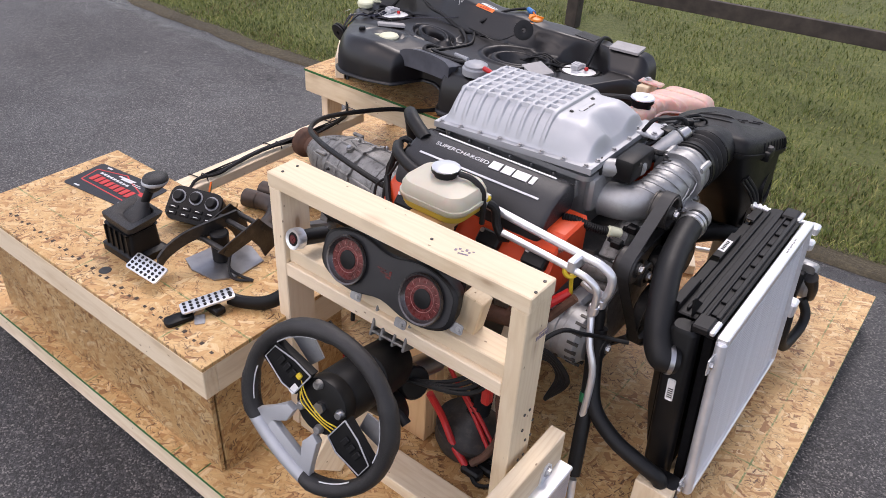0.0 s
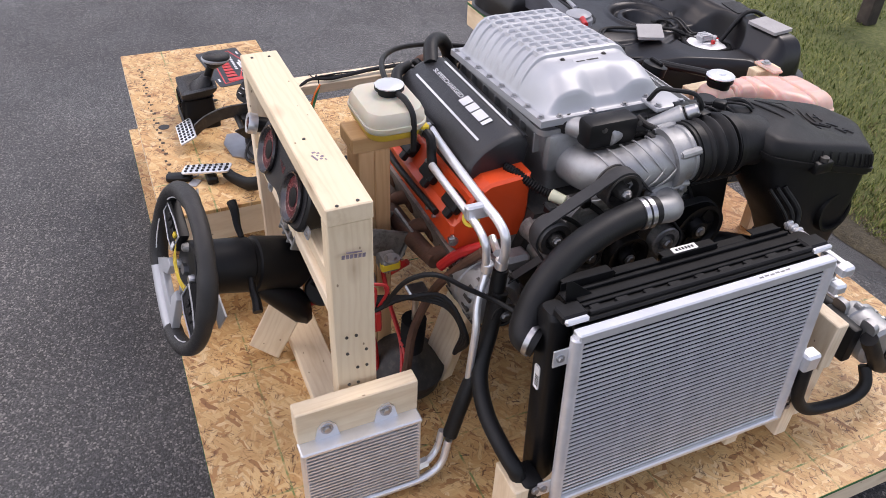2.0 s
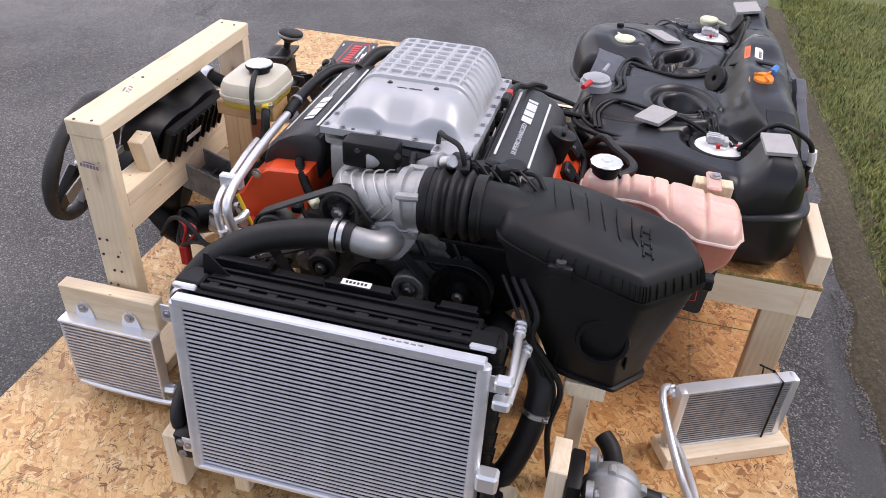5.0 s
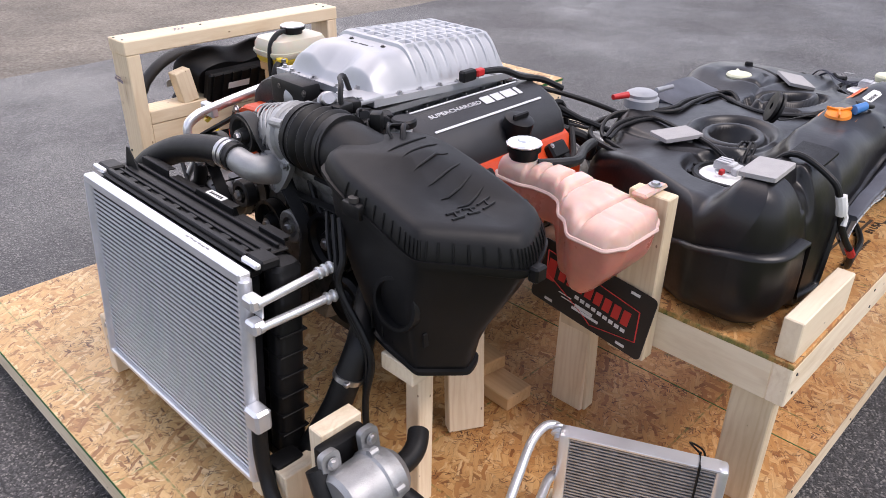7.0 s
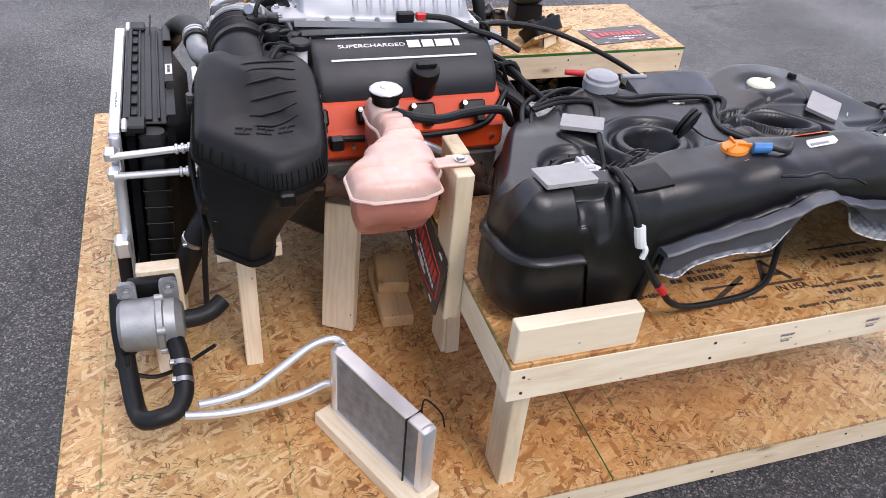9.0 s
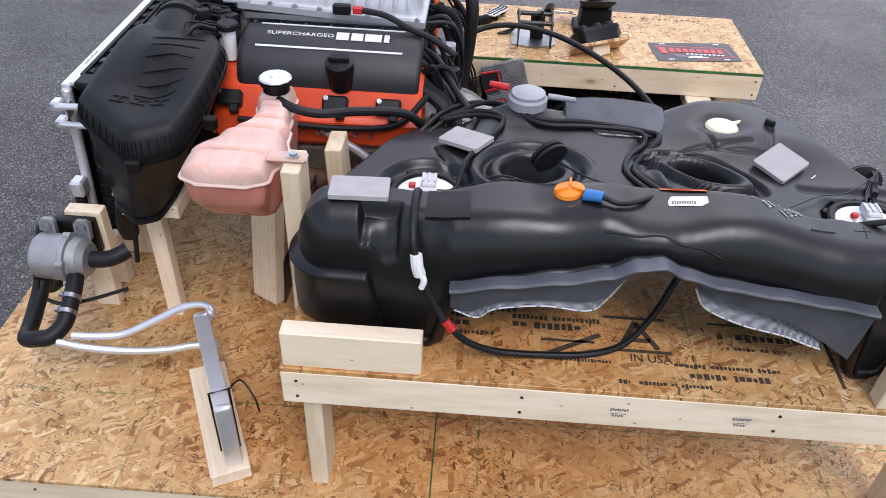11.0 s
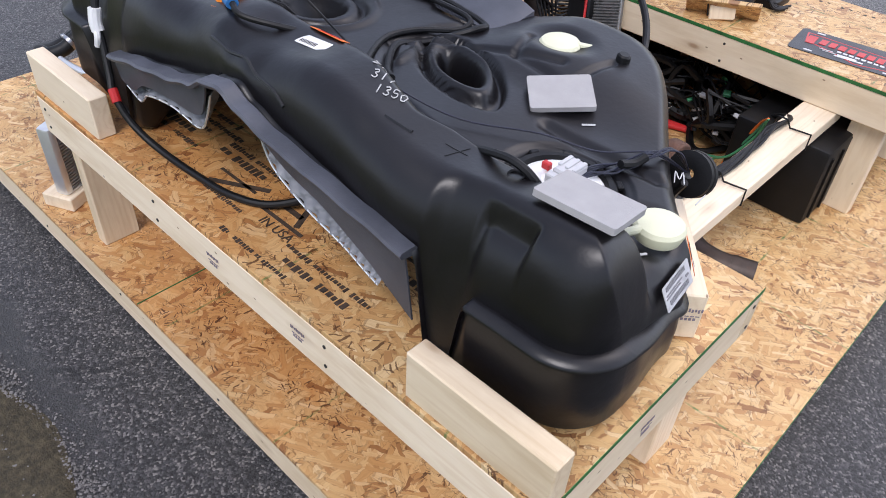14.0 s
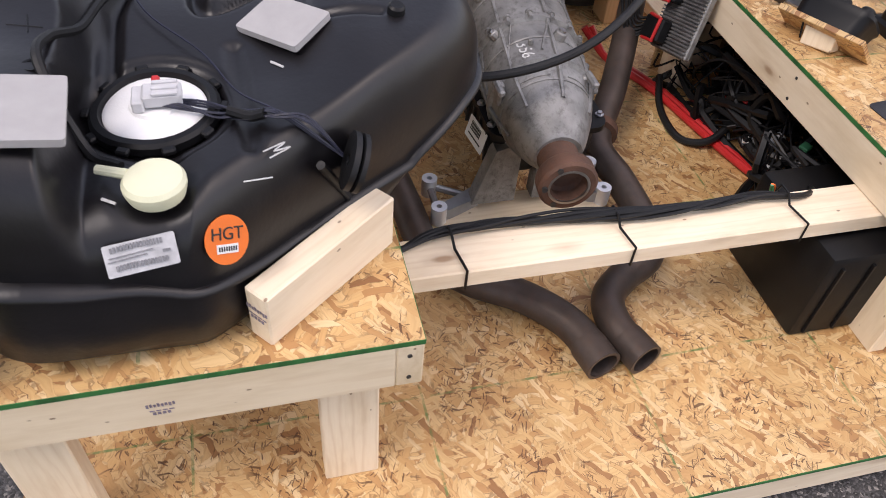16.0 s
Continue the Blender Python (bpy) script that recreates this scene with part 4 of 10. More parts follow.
def under_shields(th):
    """The slate flange along the back, the sheets hanging from it and their dimpled edges."""
    xs = [-1.786 + 0.767 * k / 70 for k in range(71)]
    rings = [[(x, 0.512, z + 0.002), (x, 0.537, z + 0.002), (x, 0.541, z - 0.002), (x, 0.538, z - 0.008), (x, 0.50, z - 0.016)] for x, z in ((x, flange_at(x)) for x in xs)]
    part("flange", loft(bmesh.new(), rings), FLANGE, th, "slate grey moulded flange")
    sheets = (([(-1.022, 0.662), (-1.06, 0.654), (-1.11, 0.684), (-1.20, 0.697), (-1.285, 0.702), (-1.318, 0.740), (-1.338, 0.786)], [(-1.03, 0.652), (-1.074, 0.637), (-1.108, 0.662), (-1.195, 0.678), (-1.278, 0.674), (-1.308, 0.708), (-1.330, 0.756)]),
              ([(-1.446, 0.772), (-1.52, 0.722), (-1.60, 0.700), (-1.66, 0.672), (-1.70, 0.650), (-1.745, 0.618), (-1.784, 0.590)], [(-1.458, 0.745), (-1.487, 0.700), (-1.56, 0.666), (-1.625, 0.650), (-1.655, 0.642), (-1.69, 0.628), (-1.72, 0.618)]))
    for upper, lower in sheets:
        line = curve([(x, 0, z) for x, z in upper], 6)
        rings = []
        for p in line:
            top = max(p.z + 0.003, flange_at(p.x) - 0.010)
            rings.append([(p.x, 0.530, top), (p.x, 0.529 - 0.12 * (top - p.z), p.z), (p.x, 0.526 - 0.12 * (top - p.z), p.z), (p.x, 0.527, top)])
        part("side_sheet", loft(bmesh.new(), rings), FLANGE, th, "slate grey hanging sheet", sharp=40)
        line = curve([(x, 0, z) for x, z in lower], 14)
        rows, sv, sf = 12, [], []
        for k, p in enumerate(line):
            for r in range(rows + 1):
                q = r / rows
                sv.append((p.x + 0.004 * q, 0.524 - 0.050 * q - 0.006 * math.sin(k * 1.05) * math.sin(r * 1.57 + 0.8) - 0.006 * (1 - q), p.z + 0.055 * q))
        for i in range(len(line) - 1):
            for r in range(rows):
                a = i * (rows + 1) + r
                sf.append((a, a + 1, a + rows + 2, a + rows + 1))
        shield = mesh_part("heat_shield", tri_mesh("heat_shield", sv, sf), SHIELD, th, "dimpled aluminium heat shield with bright edge", sharp=80)
        part("shield_edge", sweep(bmesh.new(), [Vector((p.x, 0.519, p.z)) for p in line], 0.0020, 6), BRIGHT, shield)


STROKES = {"0": [(0.2, 0), (0.6, 0), (0.75, 0.5), (0.6, 1), (0.2, 1), (0.05, 0.5), (0.2, 0)], "1": [(0.4, 0), (0.4, 1)], "2": [(0.05, 0.8), (0.4, 1), (0.7, 0.75), (0.05, 0), (0.75, 0.05)],
           "3": [(0.05, 0.9), (0.5, 1), (0.65, 0.75), (0.3, 0.55), (0.7, 0.3), (0.5, 0), (0.05, 0.1)], "5": [(0.7, 1), (0.15, 1), (0.1, 0.55), (0.6, 0.55), (0.7, 0.25), (0.4, 0), (0.05, 0.1)],
           "M": [(0, 0), (0.1, 1), (0.4, 0.35), (0.7, 1), (0.8, 0)], "x": [(0, 0), (0.8, 1)]}


def chalk(th, on, word, x, y, size):
    """A hand-written mark on the tank's top, read from the stand's rear end; x, y is its middle."""
    for k, letter in enumerate(word):
        u = (k - len(word) / 2) * size * 0.62
        pts = [on(x - (a * 0.55 * size + u) * 0.85 + b * size * 0.45, y - (a * 0.55 * size + u) * 0.5 - b * size * 0.85, 0.0012) for a, b in STROKES[letter]]
        part("chalk_mark", hose(bmesh.new(), pts, 0.0009, 5, 4), CHALK, th)


def build_tank():
    th = thing("fuel_tank", "large black moulded plastic fuel tank resting on the stand", "fuel tank", (-1.4, 0.25, STOP))
    nu, nv = 400, 190
    verts, faces = [], []

    def rim_at(y):
        return 0.612 + 0.078 * smoothstep(0.15, 0.48, y)

    def skin(x, y):
        """The upper shell's height, with the ledges along the back of both ends."""
        lo, hi = tank_edges(x)
        shelf = smoothstep(-0.93, -0.89, x) + smoothstep(-1.845, -1.88, x)
        d = min(x - TX0, TX1 - x, y - lo, hi - y)
        raised = smoothstep(-1.01, -1.05, x) * smoothstep(-1.815, -1.785, x) * smoothstep(0.2, 0.4, y)
        plain = smoothstep(0.2, 0.12, hi - y) * max(0.0, 1 - shelf) * smoothstep(-0.8, -0.9, x) * smoothstep(-1.97, -1.92, x)
        zs = rim_at(y) + (0.556 - rim_at(y)) * plain
        zs = max(zs + (arch_of(x) + 0.008 - zs) * raised, tank_foot(x, y) + 0.012)
        s = min(1.0, max(0.0, d) / 0.066)
        return zs + (tank_form(x, y) - zs) * math.sqrt(1 - (1 - s) ** 2) ** 0.85

    def spread(s):
        return s - 0.075 * math.sin(2 * math.pi * s)

    for i in range(nu + 1):
        x = TX0 + (TX1 - TX0) * spread(i / nu)
        lo, hi = tank_edges(x)
        for j in range(nv + 1):
            y = lo + (hi - lo) * spread(j / nv)
            verts.append((x, y, skin(x, y)))
    w = nv + 1
    for i in range(nu):
        for j in range(nv):
            faces.append((i * w + j, (i + 1) * w + j, (i + 1) * w + j + 1, i * w + j + 1))
    rim = [i * w for i in range(nu + 1)] + [nu * w + j for j in range(1, w)] + [i * w + nv for i in range(nu - 1, -1, -1)] + [j for j in range(nv - 1, 0, -1)]
    n = len(rim)

    def outward(k):
        a, b = verts[rim[k - 1]], verts[rim[(k + 1) % n]]
        t = Vector((b[0] - a[0], b[1] - a[1], 0))
        return Vector((t.y, -t.x, 0)).normalized() if t.length > 1e-9 else Vector((0, 0, 0))

    outs = [outward(k) for k in range(n)]
    last = rim
    for out, drop in ((0.009, 0.001), (0.010, 0.008), (0.001, 0.010), (0.004, 0.35), (0.003, 0.72), (-0.005, 0.9), (-0.03, 1.0)):
        start = len(verts)
        for k, r in enumerate(rim):
            x, y, z = verts[r]
            foot = tank_foot(x, y)
            zz = z - drop if drop < 0.05 else z - 0.010 + (foot - z + 0.010) * drop
            wide = out + 0.013 * (out > 0) * smoothstep(0.30, 0.42, y) * (smoothstep(-0.925, -0.89, x) + smoothstep(-1.85, -1.885, x))
            verts.append((x + outs[k].x * wide, y + outs[k].y * wide, max(foot, zz)))
        ring = list(range(start, start + n))
        for k in range(n):
            faces.append((last[k], last[(k + 1) % n], ring[(k + 1) % n], ring[k]))
        last = ring
    start = len(verts)
    for k in range(n):
        x, y, z = verts[last[k]]
        verts.append((-1.39 + (x + 1.39) * 0.9, 0.22 + (y - 0.22) * 0.35, tank_foot(-1.39 + (x + 1.39) * 0.9, y)))
    for k in range(n):
        faces.append((last[k], last[(k + 1) % n], start + (k + 1) % n, start + k))
    mesh_part("shell", tri_mesh("shell", verts, faces), TANK, th, sharp=80)

    # creases of the moulding
    for pts in ([(-1.31, 0.500), (-1.36, 0.503), (-1.40, 0.500), (-1.43, 0.506), (-1.47, 0.508), (-1.50, 0.512)], [(-1.655, 0.458), (-1.70, 0.452)]):
        part("crease", sweep(bmesh.new(), curve([(x, y, skin(x, y) - 0.0005) for x, y in pts], 6), 0.0032, 6), TANK, th)
    for a, b in (((-1.761, 0.453), (-1.769, 0.413)), ((-1.743, 0.432), (-1.778, 0.428))):
        part("crease", sweep(bmesh.new(), curve([(a[0] + (b[0] - a[0]) * k / 4, a[1] + (b[1] - a[1]) * k / 4, skin(a[0] + (b[0] - a[0]) * k / 4, a[1] + (b[1] - a[1]) * k / 4)) for k in range(5)], 3), 0.0011, 5), BLACK, th)
    part("dimple", lathe(bmesh.new(), (-1.85, 0.415, skin(-1.85, 0.415) - 0.006), (-1.85, 0.415, skin(-1.85, 0.415) + 0.002), [(0, 0.1), (0.007, 0.1), (0.009, 0.9), (0.012, 1.0), (0.013, 0.4)], 18), BLACK, th)

    # foam pads on the top
    for (cx, cy), (a, b), turn in (((-1.058, 0.136), (0.098, 0.078), -30), ((-0.868, 0.428), (0.110, 0.072), 3), ((-1.948, 0.410), (0.104, 0.082), 4), ((-1.712, 0.130), (0.105, 0.078), 44)):
        out = rounded(a, b, 0.004, 2)
        z = max(tank_form(cx + dx, cy + dy) for dx in (-0.04, 0, 0.04) for dy in (-0.025, 0, 0.025))
        nx = (tank_form(cx - 0.03, cy) - tank_form(cx + 0.03, cy)) / 0.06
        ny = (tank_form(cx, cy - 0.02) - tank_form(cx, cy + 0.02)) / 0.04
        m = facing((cx, cy, z + 0.001), (max(-0.3, min(0.3, nx)), max(-0.2, min(0.2, ny)), 1), (math.sin(radians(-turn)), math.cos(radians(turn)), 0))
        part("foam_pad", prism(bmesh.new(), out, 0.009, m), FOAM, th, "square grey foam pad")

    # white pump flanges with lock rings, plugs and their leads
    for cx, cy, tilt in ((-0.985, 0.308, 0.0), (-1.845, 0.300, 0.05)):
        z = 0.715 if cx > -1.4 else 0.730
        fl = part("pump_flange", lathe(bmesh.new(), (cx, cy, z - 0.004), (cx, cy, z + 0.016), [(0, 0), (0.062, 0), (0.062, 0.4), (0.058, 0.55), (0.030, 0.6), (0.028, 0.8), (0, 0.85)], 36), WHITE, th, "white round pump flange")
        part("lock_ring", lathe(bmesh.new(), (cx, cy, z - 0.004), (cx, cy, z + 0.010), [(0.063, 0.0), (0.078, 0.0), (0.078, 0.7), (0.074, 1.0), (0.066, 1.0), (0.063, 0.6)], 36), BLACK, fl, "black lock ring")
        bm = box(bmesh.new(), (cx - 0.004, cy - 0.012, z + 0.024), (0.030, 0.046, 0.018), bevel=0.003)
        for k in range(3):
            box(bm, (cx - 0.016 + 0.012 * k, cy - 0.016, z + 0.034), (0.006, 0.030, 0.004), bevel=0.001)
        box(bm, (cx - 0.004, cy + 0.016, z + 0.020), (0.036, 0.014, 0.016), bevel=0.002)
        part("plug", bm, PLUG_GREY, fl, "pale grey electrical plug")
        part("plug_clip", box(bmesh.new(), (cx + 0.030, cy - 0.004, z + 0.020), (0.014, 0.010, 0.012), bevel=0.002), RED, fl, "red locking clip")
        for k in range(10):
            a = k * 0.628 + 0.2
            part("tab", box(bmesh.new(), (0.082, 0, 0), (0.010, 0.016, 0.008), Matrix.Translation((cx, cy, z + 0.004)) @ Matrix.Rotation(a, 4, "Z"), 0.002), BLACK, fl)

    # cream valves
    for cx, cy, z, a, q in ((-1.611, 0.003, 0.757, -2.6, 1.0), (-1.990, 0.296, 0.752, 1.1, 0.92)):
        v = part("vent_valve", lathe(bmesh.new(), (cx, cy, z - 0.018), (cx, cy, z + 0.008), [(0, 0), (0.033 * q, 0), (0.037 * q, 0.45), (0.037 * q, 0.66), (0.033 * q, 0.86), (0.022 * q, 0.96), (0, 1.0)], 28), CREAM, th, "cream round vent valve")
        part("nipple", rod(bmesh.new(), (cx + 0.03 * math.cos(a), cy + 0.03 * math.sin(a), z), (cx + 0.068 * math.cos(a), cy + 0.068 * math.sin(a), z), 0.006, 0.005, 10), CREAM, v)

    # orange cap with its blue plug
    cap = part("orange_cap", lathe(bmesh.new(), (-1.252, 0.418, 0.806), (-1.252, 0.418, 0.828), [(0, 0), (0.040, 0), (0.040, 0.32), (0.028, 0.42), (0.026, 0.8), (0.018, 0.95), (0, 1.0)], 28), CAP_ORANGE, th, "orange plastic sensor cap")
    for k in range(3):
        a = k * 2.09 + 0.4
        part("cap_rib", box(bmesh.new(), (0.016, 0, 0), (0.026, 0.004, 0.008), Matrix.Translation((-1.252, 0.418, 0.828)) @ Matrix.Rotation(a, 4, "Z"), 0.001), CAP_ORANGE, cap)
    part("cap_plug", rod(bmesh.new(), (-1.275, 0.440, 0.824), (-1.305, 0.452, 0.822), 0.011, 0.010, 12), BLUE, cap, "blue plug")
    part("cap_lead", hose(bmesh.new(), [(-1.305, 0.452, 0.822), (-1.335, 0.458, 0.812), (-1.38, 0.42, 0.80), (-1.44, 0.34, 0.775)], 0.005), RUBBER, cap)

    # slate sheet on the inner side of the saddle
    rings = []
    for k in range(13):
        x = -1.285 - 0.0175 * k
        w = math.sin(math.pi * k / 12) ** 0.5
        rings.append([(x, -0.075 + 0.01 * w, 0.752 + 0.020 * w), (x, -0.02, 0.742 + 0.012 * w), (x, 0.03, 0.735), (x, 0.03, 0.731), (x, -0.02, 0.737 + 0.012 * w), (x, -0.077 + 0.01 * w, 0.70)])
    part("inner_shield", loft(bmesh.new(), rings), FLANGE, th, "slate grey inner shield", sharp=60)

    # grey canister over the inner bulge
    can = part("canister", lathe(bmesh.new(), (-1.195, -0.045, 0.748), (-1.195, -0.045, 0.790), [(0, 0), (0.046, 0), (0.046, 0.5), (0.040, 0.62), (0.040, 0.8), (0.028, 0.95), (0.02, 1.0), (0, 1.0)], 28), GREY_PLASTIC, th, "pale grey valve canister")
    part("spout", rod(bmesh.new(), (-1.15, -0.06, 0.782), (-1.105, -0.075, 0.782), 0.009, 0.007, 12), RED, can, "red plugged spout")
    part("spout", rod(bmesh.new(), (-1.24, -0.03, 0.782), (-1.30, -0.02, 0.782), 0.007, 0.006, 12), GREY_PLASTIC, can)

    # rubber grommets on their leads
    for c, nrm, r in (((-1.223, 0.288, 0.815), (0.5, -0.75, 0.3), 0.036), ((-1.928, 0.070, 0.692), (0.15, 0.9, 0.32), 0.036)):
        n3 = Vector(nrm).normalized()
        c = Vector(c)
        part("grommet", lathe(bmesh.new(), c - n3 * 0.012, c + n3 * 0.012, [(0.008, 0.1), (r * 0.55, 0.0), (r, 0.15), (r, 0.4), (r * 0.82, 0.5), (r, 0.6), (r, 0.9), (r * 0.6, 1.0), (0.008, 0.9), (0.008, 0.1)], 26), RUBBER, th, "black rubber grommet")

    # vapour and brake lines over the top, and leads
    def on(x, y, lift=0.006):
        return (x, y, tank_form(x, y) + lift)

    lines = [[on(-0.93, 0.10, -0.02), on(-1.00, -0.06), on(-1.10, -0.085), on(-1.22, 0.02), on(-1.32, 0.01), on(-1.45, 0.02), on(-1.47, 0.06), on(-1.42, 0.13), on(-1.41, 0.20), on(-1.46, 0.27), on(-1.50, 0.30)],
             [on(-0.94, 0.12, -0.02), on(-1.02, -0.04), on(-1.12, -0.068), on(-1.22, 0.035), on(-1.33, 0.03), on(-1.43, 0.035), on(-1.44, 0.07), on(-1.40, 0.14), on(-1.39, 0.21), on(-1.44, 0.30), on(-1.47, 0.315)],
             [on(-1.47, 0.315), on(-1.56, 0.335), on(-1.65, 0.366), on(-1.72, 0.384), on(-1.80, 0.404, 0.008), on(-1.86, 0.406, 0.008), on(-1.915, 0.372), on(-1.948, 0.334)]]
    for pts, r in zip(lines, (0.0065, 0.0055, 0.006)):
        part("line", hose(bmesh.new(), pts, r, 8), RUBBER, th)
    for off in (0.0, 0.012):
        part("line", hose(bmesh.new(), [on(-1.0, -0.02 + off, 0.012), on(-1.08, -0.03 + off, 0.012), on(-1.14, 0.02 + off), on(-1.10, 0.13, 0.01), on(-1.06, 0.22, 0.01), on(-1.04, 0.29, 0.012), on(-0.98, 0.31, 0.02)], 0.0055, 8), RUBBER, th)
    for k in range(4):
        part("lead", hose(bmesh.new(), [on(-1.20 + 0.01 * k, 0.25, 0.03), on(-1.13, 0.262 + 0.012 * k, 0.012), on(-1.06, 0.28 + 0.012 * k, 0.012), on(-1.02, 0.33 + 0.01 * k, 0.012), on(-0.985, 0.34, 0.02)], 0.0028, 6), RUBBER, th)
    part("lead", hose(bmesh.new(), [(-1.223, 0.288, 0.815), on(-1.31, 0.27, 0.02), on(-1.42, 0.30, 0.015), on(-1.48, 0.325, 0.01)], 0.0022, 6), RUBBER, th)
    for k in range(6):
        part("lead", hose(bmesh.new(), [on(-1.862, 0.29 - 0.003 * k, 0.026), on(-1.870, 0.262, 0.022 + 0.003 * (k % 3)), on(-1.880 + 0.006 * math.sin(k * 2.1), 0.228, 0.018 + 0.003 * math.cos(k * 2.1)), on(-1.890 + 0.006 * math.sin(k * 2.1 + 2), 0.196, 0.014 + 0.003 * math.cos(k * 2.1 + 2)), on(-1.902 + 0.006 * math.sin(k * 2.1 + 4), 0.160, 0.014), on(-1.915 + 0.006 * math.sin(k * 2.1), 0.122, 0.012), (-1.927, 0.085, 0.705)], 0.0016, 5), WIRE, th)
    part("wrap", hose(bmesh.new(), [on(-1.884, 0.215, 0.016), on(-1.892, 0.19, 0.015), on(-1.898, 0.172, 0.014)], 0.0065, 8), BLACK_SOFT, th)
    for k in range(3):
        part("lead", hose(bmesh.new(), [on(-1.855, 0.29, 0.03), on(-1.86, 0.24, 0.016 + 0.004 * k), on(-1.88 - 0.004 * k, 0.19, 0.014), on(-1.90, 0.15 + 0.004 * k, 0.014), (-1.925, 0.085, 0.70)], 0.0015, 6), WIRE, th)
    part("lead", hose(bmesh.new(), [on(-1.55, 0.345, 0.008), on(-1.66, 0.31, 0.01), on(-1.76, 0.24, 0.012), on(-1.84, 0.20, 0.012), on(-1.90, 0.15, 0.012), (-1.925, 0.085, 0.70)], 0.0015, 6), WIRE, th)

    # the strap patch, its lead, white tape and the harness over the back
    part("patch", loft(bmesh.new(), [[(x, y, tank_form(x, y) + 0.002 - 0.02 * smoothstep(0.47, 0.53, y)) for x in (-0.995, -1.03, -1.075)] + [(x, y, tank_form(x, y) - 0.004 - 0.02 * smoothstep(0.47, 0.53, y)) for x in (-1.075, -1.03, -0.995)] for y in (0.415, 0.44, 0.465, 0.49)]), BLACK_SOFT, th)
    # labels and marks
    def mark(x, y, w, h, turn, mat, name="label"):
        m = facing(on(x, y, 0.0012), ((tank_top(x - 0.02, y) - tank_top(x + 0.02, y)) / 0.04, (tank_top(x, y - 0.01) - tank_top(x, y + 0.01)) / 0.02, 1), (math.sin(radians(-turn)), -math.cos(radians(turn)), 0))
        return part(name, prism(bmesh.new(), rounded(w, h, 0.002, 2), 0.0006, m), mat, th), m

    lab, m = mark(-1.447, 0.414, 0.076, 0.025, 2, LABEL)
    bars(lab, m, [(-0.02 + 0.004 * k, -0.004, 0.0018, 0.008) for k in range(10)], INK, lift=0.0012)
    lab, m = mark(-1.449, 0.380, 0.078, 0.016, 2, STICKER)
    bars(lab, m, [(0, 0.002, 0.05, 0.002), (-0.006, -0.003, 0.036, 0.0015)], RED, lift=0.0012)
    for word, x, y, size in (("1350", -1.632, 0.428, 0.020), ("311", -1.600, 0.412, 0.020), ("21", -1.570, 0.390, 0.018)):
        chalk(th, on, word, x, y, size)
    chalk(th, on, "M", -1.955, 0.175, 0.030)
    chalk(th, on, "x", -2.0, 0.20, 0.03)
    for a, b in (((-1.775, 0.155), (-1.79, 0.140)), ((-1.992, 0.352), (-2.0, 0.338))):
        part("chalk_mark", hose(bmesh.new(), [on(*a, 0.001), on(*b, 0.001)], 0.0018, 5), CHALK, th)
    def on_wall(x, y, z):
        """The point of the end wall at that height, seen from the middle of the end, and its outward direction."""
        c, d = Vector((-1.87, 0.345)), Vector((x + 1.87, y - 0.345)).normalized()
        s = 0.30
        while s > 0.02:
            p = c + d * s
            lo, hi = tank_edges(p.x) if p.x > TX0 else (9, -9)
            if p.x > TX0 and lo < p.y < hi and skin(p.x, p.y) >= z:
                break
            s -= 0.0005
        return Vector((p.x, p.y, z)), d

    p, d = on_wall(-2.034, 0.320, 0.697)
    end = facing(p + Vector((d.x, d.y, 0.3)).normalized() * 0.007, (-1, -0.12, 0.55))
    lab = part("label", prism(bmesh.new(), rounded(0.074, 0.036, 0.002, 2), 0.001, end), DULL_LABEL, th, "white printed label")
    bars(lab, end, [(-0.0285 + 0.0034 * k, 0.011, 0.0018 if k % 3 else 0.0025, 0.006) for k in range(16)] + [(-0.010, 0.003, 0.045, 0.0015), (-0.014, -0.001, 0.040, 0.0015), (0.026, -0.001, 0.008, 0.003)] + [(-0.026 + 0.0036 * k, -0.010, 0.0019 if k % 2 else 0.0026, 0.006) for k in range(15)], FAINT, lift=0.0018)
    p, d = on_wall(-2.012, 0.236, 0.678)
    end = facing(p + Vector((d.x, d.y, 0.3)).normalized() * 0.006, (-1, -0.75, 0.55))
    lab = part("sticker", prism(bmesh.new(), [(0.028 * math.cos(a), 0.028 * math.sin(a)) for a in (0.2618 * k for k in range(24))], 0.001, end), STICKER, th, "round orange sticker")
    end = end @ Matrix.Rotation(radians(-24), 4, "Z")
    text_part("HGT", end @ Matrix.Translation((0, 0.006, 0.0012)), 0.020, INK, lab)
    bars(lab, end, [(0, -0.010, 0.027, 0.010)], LABEL, lift=0.0018)
    bars(lab, end, [(-0.0105 + 0.003 * k, -0.010, 0.0016, 0.005) for k in range(8)], INK, lift=0.0024)
    part("valve", rod(bmesh.new(), (-1.724, -0.018, 0.735), (-1.726, -0.022, 0.778), 0.014, 0.012, 14, 0.003), BLACK, th)
    for ob in th.children_recursive:
        me = ob.data
        m, back = ob.matrix_basis, ob.matrix_basis.inverted()
        for v in me.vertices:
            v.co = back @ settled(m @ v.co)
    under_shields(th)
    harness(th, on)
    return th


tank = build_tank()

# ---- the engine ----
YC = -0.458
COVER = paint("satin_black_cover", (0.017, 0.017, 0.019), 0.42, var=0.2, scale=8, bump=0.3, bscale=900)
STRIPE = paint("silver_lettering", (0.72, 0.72, 0.73), 0.35, 0.3)
BELT = paint("belt_rubber", (0.022, 0.022, 0.023), 0.6, var=0.2, scale=30)
engine = thing("engine", "supercharged engine with orange valve covers and silver lid on boards", "engine", (-0.65, YC, FLOOR))


